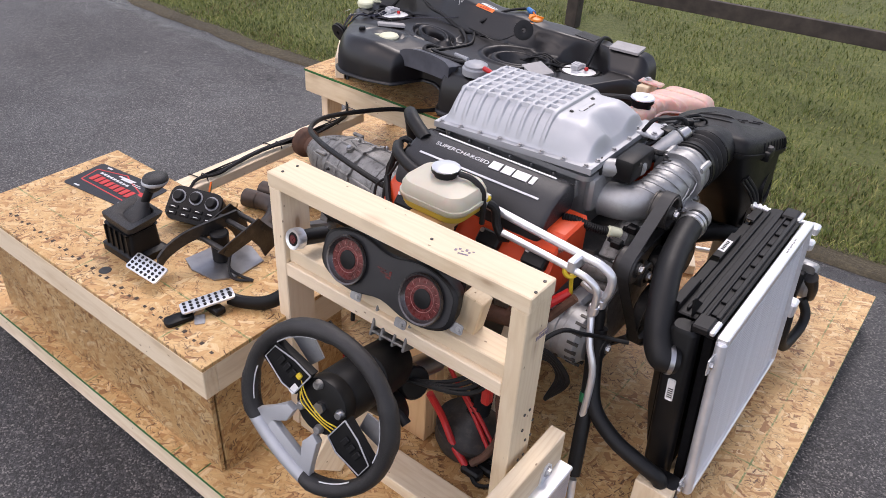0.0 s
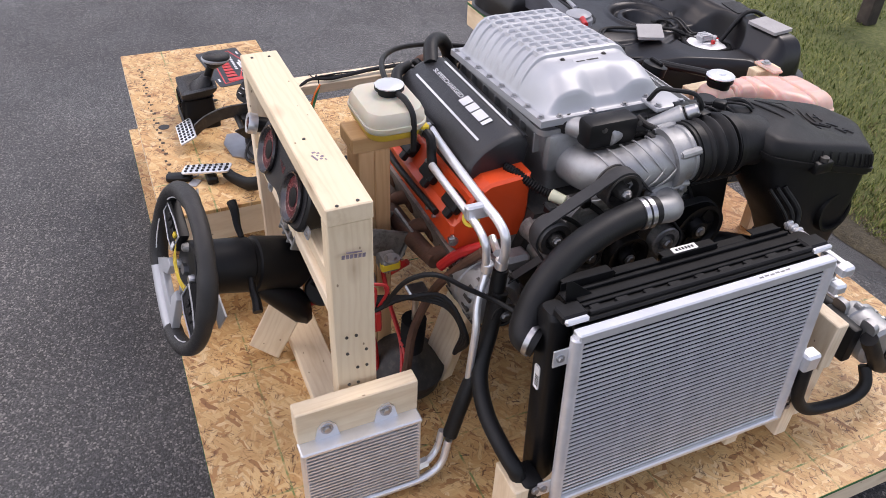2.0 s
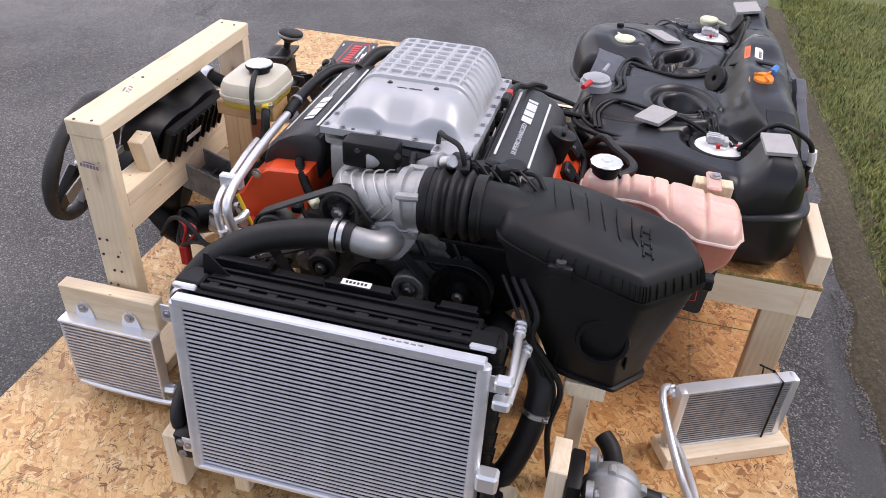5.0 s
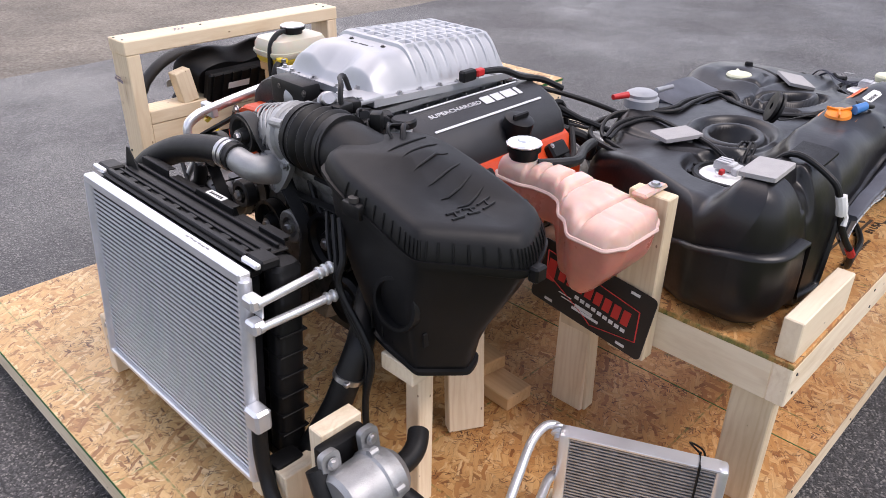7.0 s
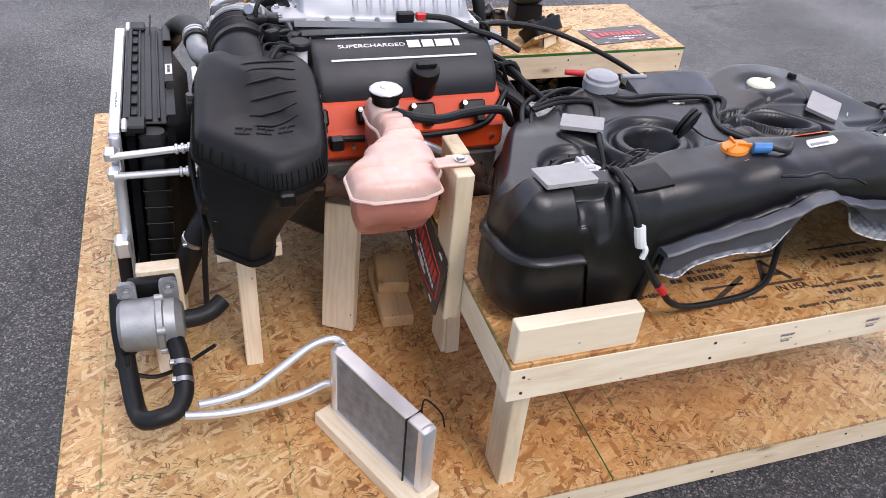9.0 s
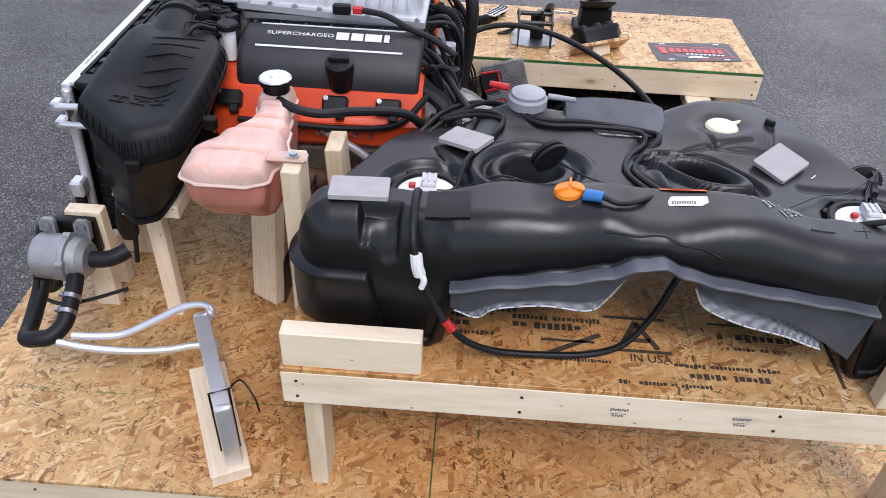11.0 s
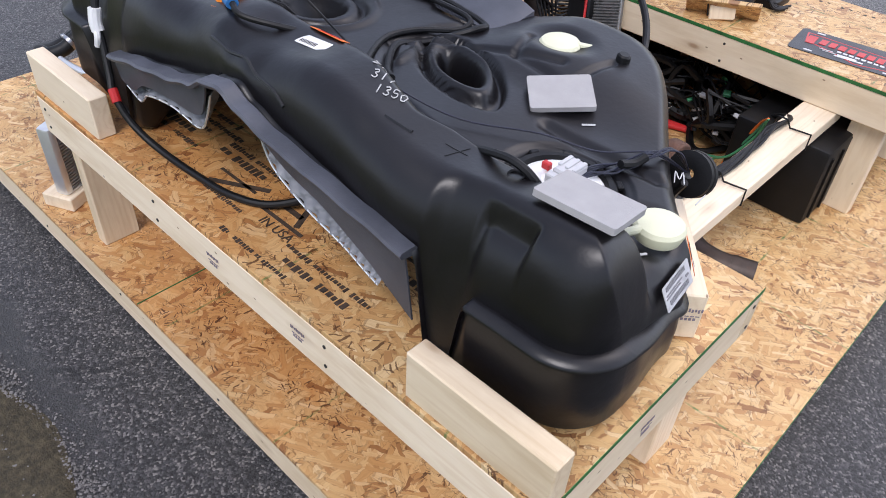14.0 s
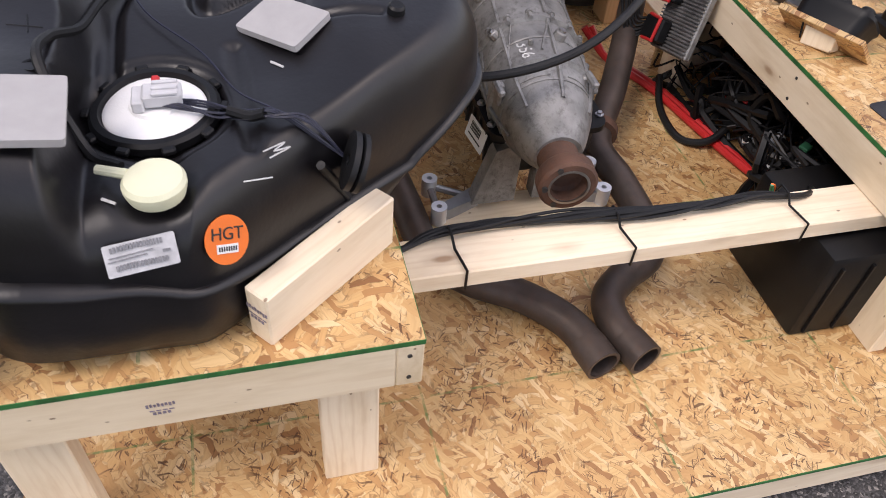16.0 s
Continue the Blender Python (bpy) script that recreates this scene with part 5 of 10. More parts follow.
def lid_height(x, y):
    """The supercharger's lid over its flange."""
    s = abs(y - YC) / 0.158
    across = (1 - min(1.0, max(0.0, (s - 0.50) / 0.50)) ** 2.6) if s < 1 else 0.0
    back = smoothstep(-0.897, -0.868, x)
    lobe = 0.30 * smoothstep(0.02, 0.075, abs(y - YC)) * smoothstep(0.158, 0.125, abs(y - YC))
    q = smoothstep(-0.535, -0.440, x - 0.05 * lobe)
    front = (1 - 0.10 * smoothstep(-0.60, -0.56, x)) * (1 - q * (0.80 - lobe * 0.9))
    edge = smoothstep(-0.442, -0.462, x)
    z = 0.083 * across * back * max(0.0, front) * edge
    dome = smoothstep(0.004, 0.022, z)
    rib = max((smoothstep(0.0075, 0.004, abs(x + 0.862 - 0.0345 * k)) for k in range(9)))
    z += 0.0075 * rib * dome * smoothstep(0.995, 0.955, s)
    if abs(y - YC) < 0.105 and x < -0.585:
        bar = max(smoothstep(0.006, 0.0035, abs(abs(y - YC) - d)) for d in (0.0, 0.036, 0.072, 0.102))
        z += 0.0075 * bar * dome * (1 - rib)
    return z


def build_lid():
    x0, x1, y0, y1 = -0.905, -0.432, YC - 0.176, YC + 0.176
    nx, ny = 190, 130
    verts, faces = [], []
    for i in range(nx + 1):
        x = x0 + (x1 - x0) * i / nx
        for j in range(ny + 1):
            y = y0 + (y1 - y0) * j / ny
            verts.append((x, y, 0.874 + 0.052 * (x - x0) + lid_height(x, y)))
    w = ny + 1
    for i in range(nx):
        for j in range(ny):
            faces.append((i * w + j, (i + 1) * w + j, (i + 1) * w + j + 1, i * w + j + 1))
    rim = [i * w for i in range(nx + 1)] + [nx * w + j for j in range(1, w)] + [i * w + ny for i in range(nx - 1, -1, -1)] + [j for j in range(ny - 1, 0, -1)]
    start = len(verts)
    for r in rim:
        x, y, z = verts[r]
        verts.append((x, y, z - 0.016))
    n = len(rim)
    for k in range(n):
        faces.append((rim[k], rim[(k + 1) % n], start + (k + 1) % n, start + k))
    faces.append(tuple(range(start, start + n)))
    lid = mesh_part("supercharger_lid", tri_mesh("supercharger_lid", verts, faces), SILVER, engine, "silver ribbed supercharger lid", sharp=40)
    for k in range(8):
        x = -0.885 + 0.062 * k
        for y in (y0 + 0.009, y1 - 0.009):
            bolt(lid, (x, y, 0.8745 + 0.052 * (x - x0)), (0, 0, 1), 0.0055, 0.006)
    for k in range(4):
        bolt(lid, (-0.441, y0 + 0.05 + 0.084 * k, 0.8985), (0, 0, 1), 0.0055, 0.006)
    m = facing((-0.545, YC, 0.9655), (0.12, 0, 1), (-1, 0, 0.12))
    badge = part("badge", prism(bmesh.new(), rounded(0.075, 0.022, 0.004, 3), 0.0022, m), SILVER, lid)
    bars(badge, m, [(-0.02, 0, 0.022, 0.003), (0.012, 0.001, 0.030, 0.004)], STEEL_DARK, lift=0.003)
    for dy in (-0.055, 0.055):
        bolt(lid, (-0.566, YC + dy, 0.966), (0.1, 0, 1), 0.0045, 0.004, STEEL_DARK)
    return lid


lid = build_lid()
# the supercharger's body under the lid
body = part("supercharger_body", loft(bmesh.new(), [[(x, y, z) for x, y in rounded(a, b, 0.02, 4, -0.668, YC)] for a, b, z in ((0.468, 0.345, 0.872), (0.468, 0.345, 0.858), (0.45, 0.31, 0.85), (0.44, 0.30, 0.80), (0.43, 0.26, 0.74), (0.43, 0.26, 0.70))]), CAST, engine)
for k in range(7):
    for s in (-1, 1):
        part("body_rib", box(bmesh.new(), (-0.86 + 0.065 * k, YC + s * 0.158, 0.826), (0.006, 0.02, 0.05), bevel=0.002), CAST, body)
for s in (-1, 1):
    box_m = box(bmesh.new(), (-0.438, YC + s * 0.105, 0.815), (0.03, 0.10, 0.095), bevel=0.014, seg=2)
    part("end_housing", box_m, CAST, body)


def side_cover(s):
    """The black cover over a bank, with lettering between two bright lines."""
    prof = [(0.180, 0.828), (0.188, 0.848), (0.205, 0.860), (0.225, 0.862), (0.262, 0.853), (0.298, 0.834), (0.325, 0.808), (0.338, 0.775), (0.340, 0.742), (0.330, 0.735), (0.20, 0.735)]
    xs = [(-0.905, 0.90), (-0.902, 0.97), (-0.893, 1.0), (-0.475, 1.0), (-0.464, 0.975), (-0.458, 0.90)]
    rings = []
    for x, k in xs:
        rings.append([(x, YC + s * (0.26 + (d - 0.26) * k), 0.79 + (z - 0.79) * k) for d, z in prof])
    cov = part("bank_cover", loft(bmesh.new(), rings), COVER, engine, "satin black cover with silver lettering", sharp=50)
    n = Vector((0, s * 0.30, 0.95))
    for d, z, a, b in ((0.2115, 0.8622, -0.86, -0.50), (0.290, 0.8395, -0.86, -0.50)):
        nn = Vector((0, s * (0.05 if d < 0.25 else 0.5), 1)).normalized()
        m = facing(((a + b) / 2, YC + s * d, z + 0.0006), nn, (0, -s, 0.2))
        part("stripe", box(bmesh.new(), (0, 0, 0), (b - a, 0.0055, 0.0016), m), STRIPE, cov)
    up = (0, -s, 0.2)
    m = facing((0, YC + s * 0.248, 0.8578), n, up)
    right = m.to_3x3() @ Vector((1, 0, 0))
    a = m.copy()
    a.translation = Vector((-0.68, YC + s * 0.250, 0.8572)) - right * 0.075
    text_part("SUPERCHARGED", a, 0.0165, STRIPE, cov, width=0.165)
    b = m.copy()
    b.translation = Vector((-0.68, YC + s * 0.250, 0.8572)) + right * 0.085
    word = [(-0.056, 0, 0.031, 0.026), (-0.020, 0, 0.029, 0.026), (0.020, 0, 0.041, 0.026), (0.053, 0, 0.013, 0.026)]
    bars(cov, b, word, STRIPE, "badge", 0.0014)
    groove = bmesh.new()
    for k in range(2):
        sweep(groove, [(-0.90, YC + s * (0.19 + 0.008 * k), 0.852 + 0.004 * k), (-0.46, YC + s * (0.19 + 0.008 * k), 0.852 + 0.004 * k)], 0.0018, 6)
    part("rib", groove, COVER, cov)
    if s > 0:
        cap = part("oil_cap", lathe(bmesh.new(), (-0.715, YC + 0.325, 0.765), (-0.715, YC + 0.345, 0.838), [(0, 0), (0.030, 0), (0.030, 0.6), (0.034, 0.62), (0.034, 0.95), (0.026, 1.0), (0, 1.0)], 20), BLACK, cov, "black oil filler cap")
        part("grip", box(bmesh.new(), (-0.715, YC + 0.346, 0.842), (0.05, 0.010, 0.014), bevel=0.003), BLACK, cap)
    return cov


def bank(s):
    prof = [(0.20, 0.790), (0.300, 0.782), (0.345, 0.755), (0.375, 0.705), (0.390, 0.695), (0.390, 0.640), (0.37, 0.620), (0.20, 0.63)]
    rings = [[(x, YC + s * (0.3 + (d - 0.3) * k), 0.70 + (z - 0.70) * k) for d, z in prof] for x, k in ((-0.915, 0.93), (-0.908, 1), (-0.412, 1), (-0.404, 0.93))]
    vc = part("valve_cover", loft(bmesh.new(), rings), ORANGE, engine, "orange painted valve cover", sharp=25)
    for x in (-0.84, -0.71, -0.58, -0.45):
        m = facing((x + 0.005, YC + s * 0.362, 0.728), (0, s * 0.74, 0.67))
        coil = part("ignition_coil", box(bmesh.new(), (0, 0, 0.008), (0.062, 0.040, 0.026), m, 0.005), BLACK, vc, "black ignition coil")
        part("coil_plug", box(bmesh.new(), (0.014, -0.026, 0.012), (0.022, 0.022, 0.016), m, 0.003), BLACK_SOFT, coil)
        bolt(coil, m @ Vector((-0.022, 0.012, 0.021)), m.to_3x3() @ Vector((0, 0, 1)), 0.004, 0.004)
        for dx in (-0.045, 0.048):
            bolt(vc, (x + dx, YC + s * 0.386, 0.666), (0, s, 0.05), 0.0055, 0.012)
    for z, d in ((0.765, 0.330), (0.655, 0.385)):
        bolt(vc, (-0.404, YC + s * d, z), (1, 0, 0), 0.008, 0.008)
    head = [(0.10, 0.70), (0.30, 0.635), (0.385, 0.615), (0.365, 0.535), (0.30, 0.50), (0.10, 0.52)]
    part("cylinder_head", loft(bmesh.new(), [[(x, YC + s * d, z) for d, z in head] for x in (-0.905, -0.405)]), CAST_DULL, engine)
    # rusty log manifold with four runners and its outlet
    man = part("exhaust_manifold", hose(bmesh.new(), [(-0.46, YC + s * 0.400, 0.562), (-0.56, YC + s * 0.41, 0.553), (-0.70, YC + s * 0.415, 0.545), (-0.83, YC + s * 0.415, 0.53), (-0.90, YC + s * 0.41, 0.47), (-0.93, YC + s * 0.40, 0.40)], lambda t: 0.020 + 0.012 * t, 14), RUST, engine, "rusty cast exhaust manifold", sharp=80)
    for x in (-0.46, -0.58, -0.71, -0.84):
        part("runner", hose(bmesh.new(), [(x, YC + s * 0.36, 0.575), (x - 0.01, YC + s * 0.39, 0.575), (x - 0.025, YC + s * 0.41, 0.553)], 0.018, 12), RUST, man)
        part("flange", box(bmesh.new(), (x, YC + s * 0.372, 0.575), (0.075, 0.010, 0.05), bevel=0.004), RUST, man)
    # ignition leads and rail
    part("loom", hose(bmesh.new(), [(-0.93, YC + s * 0.34, 0.76), (-0.86, YC + s * 0.395, 0.705), (-0.74, YC + s * 0.405, 0.69), (-0.60, YC + s * 0.405, 0.692), (-0.47, YC + s * 0.40, 0.695)], 0.008, 8), RUBBER, engine)


for s in (-1, 1):
    side_cover(s)
    bank(s)

# block, sump and front cover
blk = [(-0.235, 0.60), (-0.20, 0.70), (0.20, 0.70), (0.235, 0.60), (0.20, 0.36), (0.15, 0.33), (-0.15, 0.33), (-0.20, 0.36)]
part("cylinder_block", loft(bmesh.new(), [[(x, YC + y, z) for y, z in blk] for x in (-0.905, -0.375)]), STEEL_DARK, engine)
part("oil_pan", loft(bmesh.new(), [[(x, y, z) for x, y in rounded(a, b, 0.04, 4, cx, YC)] for a, b, z, cx in ((0.52, 0.32, 0.335, -0.64), (0.52, 0.32, 0.31, -0.64), (0.46, 0.26, 0.26, -0.66), (0.40, 0.24, 0.22, -0.68))]), STEEL_DARK, engine)
cov = [(-0.17, 0.68), (-0.12, 0.735), (0.12, 0.735), (0.17, 0.68), (0.16, 0.50), (0.10, 0.36), (-0.10, 0.36), (-0.16, 0.50)]
part("front_cover", loft(bmesh.new(), [[(x, YC + y * k, z) for y, z in cov] for x, k in ((-0.375, 1), (-0.345, 1), (-0.33, 0.92))]), CAST_DULL, engine)
for y, z in cov:
    bolt(engine, (-0.344, YC + y * 0.93, 0.55 + (z - 0.55) * 0.93), (1, 0, 0), 0.006, 0.012)
part("coolant_crossover", hose(bmesh.new(), [(-0.36, YC - 0.12, 0.70), (-0.335, YC - 0.03, 0.745), (-0.33, YC + 0.06, 0.745), (-0.36, YC + 0.14, 0.70)], 0.028, 14), CAST_DULL, engine)
for y, z, r in ((YC - 0.2, 0.66, 0.03), (YC - 0.18, 0.60, 0.035), (YC + 0.19, 0.66, 0.035)):
    part("bracket", rod(bmesh.new(), (-0.39, y, z), (-0.32, y, z), r, r * 0.8, 12, 0.004), CAST_DULL, engine)


def pulley(c, r, width=0.026, material=None, kind=0):
    c = Vector(c)
    a, b = c - Vector((width / 2, 0, 0)), c + Vector((width / 2, 0, 0))
    if kind == 0:
        prof = [(0.012, 0.1), (r * 0.55, 0.2), (r * 0.86, 0.12), (r * 1.04, 0.0), (r * 1.04, 0.08), (r, 0.1), (r, 0.9), (r * 1.04, 0.92), (r * 1.04, 1.0), (r * 0.88, 0.95), (r * 0.80, 0.55), (r * 0.45, 0.45), (r * 0.34, 1.05), (0.010, 1.1), (0, 1.1)]
    else:
        prof = [(0, 0), (r * 0.9, 0), (r, 0.1), (r, 0.9), (r * 0.9, 1.0), (r * 0.62, 1.0), (r * 0.58, 0.7), (r * 0.40, 0.7), (r * 0.36, 1.1), (0, 1.15)]
    p = part("pulley", lathe(bmesh.new(), a, b, prof, 32), material or STEEL_DARK, engine)
    bolt(p, c + Vector((width * 0.6, 0, 0)), (1, 0, 0), 0.009, 0.008)
    for k in range(0 if kind else 6):
        t = k * 1.047
        part("web", box(bmesh.new(), (0, r * 0.6, 0), (0.006, r * 0.32, 0.008), Matrix.Translation(c) @ Matrix.Rotation(t, 4, "X")), material or STEEL_DARK, p)
    return p


PULLEYS = {"idler": ((-0.275, -0.680, 0.722), 0.040), "blower": ((-0.275, -0.525, 0.802), 0.042), "pump": ((-0.275, -0.465, 0.605), 0.052), "tension": ((-0.268, -0.371, 0.631), 0.038),
           "steer": ((-0.285, -0.262, 0.625), 0.066), "crank": ((-0.275, -0.455, 0.440), 0.085), "guide": ((-0.275, -0.575, 0.640), 0.034), "generator": ((-0.262, -0.785, 0.548), 0.030)}
for key, (c, r) in PULLEYS.items():
    pulley(c, r, 0.05 if key in ("idler", "blower") else 0.03, CAST_DULL if key == "tension" else (BLACK if key in ("steer", "pump") else STEEL_DARK), 1 if key in ("tension", "idler", "guide") else 0)


def drive_belt(keys, x, width):
    """A belt round the hull of its pulleys."""
    pts = []
    for k in keys:
        (_, y, z), r = PULLEYS[k]
        pts += [(y + (r + 0.002) * math.cos(a), z + (r + 0.002) * math.sin(a)) for a in (0.2094 * i for i in range(30))]
    pts = sorted(set(pts))

    def half(seq):
        h = []
        for p in seq:
            while len(h) > 1 and (h[-1][0] - h[-2][0]) * (p[1] - h[-2][1]) - (h[-1][1] - h[-2][1]) * (p[0] - h[-2][0]) <= 0:
                h.pop()
            h.append(p)
        return h

    hull = half(pts)[:-1] + half(pts[::-1])[:-1]
    cy, cz = sum(p[0] for p in hull) / len(hull), sum(p[1] for p in hull) / len(hull)
    rings = []
    for dx, out in ((-width / 2, 0), (-width / 2, 0.005), (width / 2, 0.005), (width / 2, 0)):
        ring = []
        for y, z in hull:
            d = math.hypot(y - cy, z - cz)
            ring.append((x + dx, y + (y - cy) / d * out, z + (z - cz) / d * out))
        rings.append(ring)
    part("drive_belt", loft(bmesh.new(), rings + [rings[0]], caps=False), BELT, engine, "black ribbed drive belt")


drive_belt(("idler", "blower", "tension", "crank"), -0.268, 0.030)
drive_belt(("generator", "guide", "steer", "crank"), -0.300, 0.022)

# generator
gen = part("generator", lathe(bmesh.new(), (-0.415, -0.785, 0.548), (-0.285, -0.785, 0.548), [(0, 0), (0.055, 0), (0.070, 0.12), (0.070, 0.42), (0.066, 0.44), (0.066, 0.56), (0.070, 0.58), (0.070, 0.86), (0.05, 1.0), (0, 1.0)], 30), CAST, engine, "cast aluminium generator")
for k in range(18):
    a = k * 0.349
    for x in (-0.395, -0.305):
        part("slot", box(bmesh.new(), (0, 0.069, 0), (0.028, 0.006, 0.007), Matrix.Translation((x, -0.785, 0.548)) @ Matrix.Rotation(a, 4, "X")), STEEL_DARK, gen)
part("bracket", box(bmesh.new(), (-0.36, -0.72, 0.60), (0.05, 0.09, 0.04), bevel=0.01), CAST, engine)

# intake: ribbed throttle housing, throttle body and drives
duct = part("throttle_housing", hose(bmesh.new(), [(-0.43, -0.545, 0.785), (-0.37, -0.535, 0.792), (-0.325, -0.49, 0.806), (-0.309, -0.42, 0.824), (-0.304, -0.375, 0.832)], lambda t: 0.044 + 0.012 * t, 22), CAST, engine, "ribbed cast throttle housing", sharp=60)
for k in range(0, 10, 2):
    y = -0.505 + 0.0135 * k
    x, z = -0.330 + 0.0032 * k, 0.801 + 0.0034 * k
    part("rib", sweep(bmesh.new(), [(x + (0.0508 + 0.0007 * k) * math.cos(a), y - 0.012 + 0.044 * math.sin(a), z + (0.0508 + 0.0007 * k) * math.sin(a)) for a in (-1.2 + 0.26 * i for i in range(14))], 0.0022, 6), CAST, duct)
    part("rib", sweep(bmesh.new(), [(x + (0.0505 + 0.0007 * k) * math.cos(a), y + 0.004 - 0.044 * math.sin(a), z + (0.0505 + 0.0007 * k) * math.sin(a)) for a in (-1.2 + 0.26 * i for i in range(14))], 0.0022, 6), CAST, duct)
tb = part("throttle_body", lathe(bmesh.new(), (-0.304, -0.395, 0.83), (-0.300, -0.345, 0.838), [(0.04, 0), (0.068, 0), (0.068, 0.3), (0.060, 0.35), (0.060, 0.8), (0.064, 0.85), (0.064, 1.0), (0.04, 1.0)], 28), CAST, engine)
for a in (0.6, 2.2, 3.8, 5.4):
    bolt(tb, (-0.304 + 0.062 * math.cos(a), -0.397, 0.83 + 0.062 * math.sin(a)), (0, -1, 0), 0.006, 0.008)
    part("lug", rod(bmesh.new(), (-0.304 + 0.064 * math.cos(a), -0.395, 0.83 + 0.064 * math.sin(a)), (-0.302 + 0.064 * math.cos(a), -0.35, 0.836 + 0.064 * math.sin(a)), 0.010, seg=10), CAST, tb)
mot = part("actuator", rod(bmesh.new(), (-0.372, -0.505, 0.872), (-0.395, -0.440, 0.872), 0.024, seg=20, bevel=0.004), CAST, engine)
mot = part("actuator_case", box(bmesh.new(), (-0.385, -0.495, 0.880), (0.052, 0.125, 0.062), bevel=0.010, seg=2), BLACK, engine, "black actuator case")
for y in (-0.52, -0.43):
    bolt(mot, (-0.360, y, 0.895), (1, 0, 0.1), 0.005, 0.004, STEEL_DARK)
part("pressure_valve", rod(bmesh.new(), (-0.385, -0.385, 0.860), (-0.345, -0.325, 0.905), 0.020, 0.024, 18, 0.004), CAST, engine)
part("valve_top", rod(bmesh.new(), (-0.343, -0.322, 0.907), (-0.330, -0.303, 0.921), 0.018, 0.015, 16, 0.003), STEEL, engine)
part("pipe", hose(bmesh.new(), [(-0.43, -0.36, 0.905), (-0.41, -0.352, 0.940), (-0.385, -0.335, 0.946), (-0.36, -0.30, 0.944), (-0.345, -0.285, 0.925), (-0.345, -0.28, 0.885)], 0.0055, 8), RUBBER, engine)
part("pipe", hose(bmesh.new(), [(-0.34, -0.42, 0.875), (-0.31, -0.405, 0.868), (-0.285, -0.36, 0.868), (-0.29, -0.31, 0.882), (-0.32, -0.28, 0.885)], 0.008, 8), RUBBER, engine)
for k, (p, q) in enumerate((((-0.40, -0.28, 0.87), (-0.37, -0.24, 0.89)), ((-0.43, -0.25, 0.86), (-0.40, -0.215, 0.875)), ((-0.35, -0.245, 0.86), (-0.33, -0.21, 0.875)))):
    part("connector", rod(bmesh.new(), p, q, 0.017, 0.014, 10, 0.003), BLACK, engine)
corr = part("vent_hose", corrugated(bmesh.new(), [(-0.455, -0.70, 0.79), (-0.425, -0.685, 0.785), (-0.385, -0.655, 0.765), (-0.36, -0.63, 0.755)], 0.010), BLACK, engine)
part("hose_plug", rod(bmesh.new(), (-0.362, -0.634, 0.757), (-0.335, -0.610, 0.750), 0.014, 0.012, 12, 0.003), CREAM, corr, "cream plug")
flt = part("dipstick_cap", rod(bmesh.new(), (-0.430, -0.190, 0.866), (-0.430, -0.190, 0.884), 0.027, seg=22, bevel=0.004), BLACK, engine, "black round filler cap")
part("filler_neck", rod(bmesh.new(), (-0.430, -0.190, 0.79), (-0.430, -0.190, 0.867), 0.016, 0.018, 16), WHITE, flt, "white filler neck")
sensor = part("sensor", box(bmesh.new(), (-0.70, -0.262, 0.905), (0.045, 0.020, 0.026), bevel=0.004), BLACK, engine)
part("sensor_plug", box(bmesh.new(), (-0.74, -0.262, 0.905), (0.026, 0.016, 0.018), bevel=0.003), RED, sensor)
part("lead", hose(bmesh.new(), [(-0.75, -0.262, 0.905), (-0.81, -0.25, 0.90), (-0.87, -0.24, 0.875), (-0.93, -0.22, 0.86), (-0.99, -0.2, 0.83)], 0.008, 8), RUBBER, engine)
# upper coolant outlet
out = part("coolant_outlet", hose(bmesh.new(), [(-0.262, -0.412, 0.755), (-0.238, -0.413, 0.758), (-0.218, -0.424, 0.763), (-0.208, -0.446, 0.769), (-0.206, -0.492, 0.777)], lambda t: 0.033 - 0.006 * t, 18), CAST, engine, "bright cast coolant elbow", sharp=70)
part("outlet_flange", prism(bmesh.new(), bean([(0.052, 0.028), (0.018, 0.044), (-0.040, 0.030), (-0.046, 0.008), (-0.014, -0.044), (0.012, -0.050), (0.046, -0.004)], 42), 0.014, facing((-0.268, -0.408, 0.755), (1, 0, 0.12)), 0.003), CAST, out)
for dy, dz in ((0.042, 0.022), (-0.038, 0.020), (-0.002, -0.040)):
    bolt(out, (-0.254, -0.408 + dy, 0.755 + dz), (1, 0, 0.12), 0.007, 0.009)

# rear looms and hoses
part("rear_hose", hose(bmesh.new(), [(-0.88, -0.70, 0.85), (-0.95, -0.67, 0.875), (-1.0, -0.62, 0.86), (-1.02, -0.585, 0.80), (-1.015, -0.57, 0.68), (-1.0, -0.56, 0.56)], 0.019, 12), RUBBER, engine)
part("rear_hose", hose(bmesh.new(), [(-0.90, -0.25, 0.78), (-0.96, -0.20, 0.74), (-1.0, -0.17, 0.66), (-0.98, -0.16, 0.56)], 0.016, 12), RUBBER, engine)
part("rear_hose", corrugated(bmesh.new(), [(-0.92, -0.53, 0.82), (-0.975, -0.50, 0.80), (-0.99, -0.49, 0.72), (-0.985, -0.48, 0.58)], 0.014), RUBBER, engine)
rng = random.Random(9)
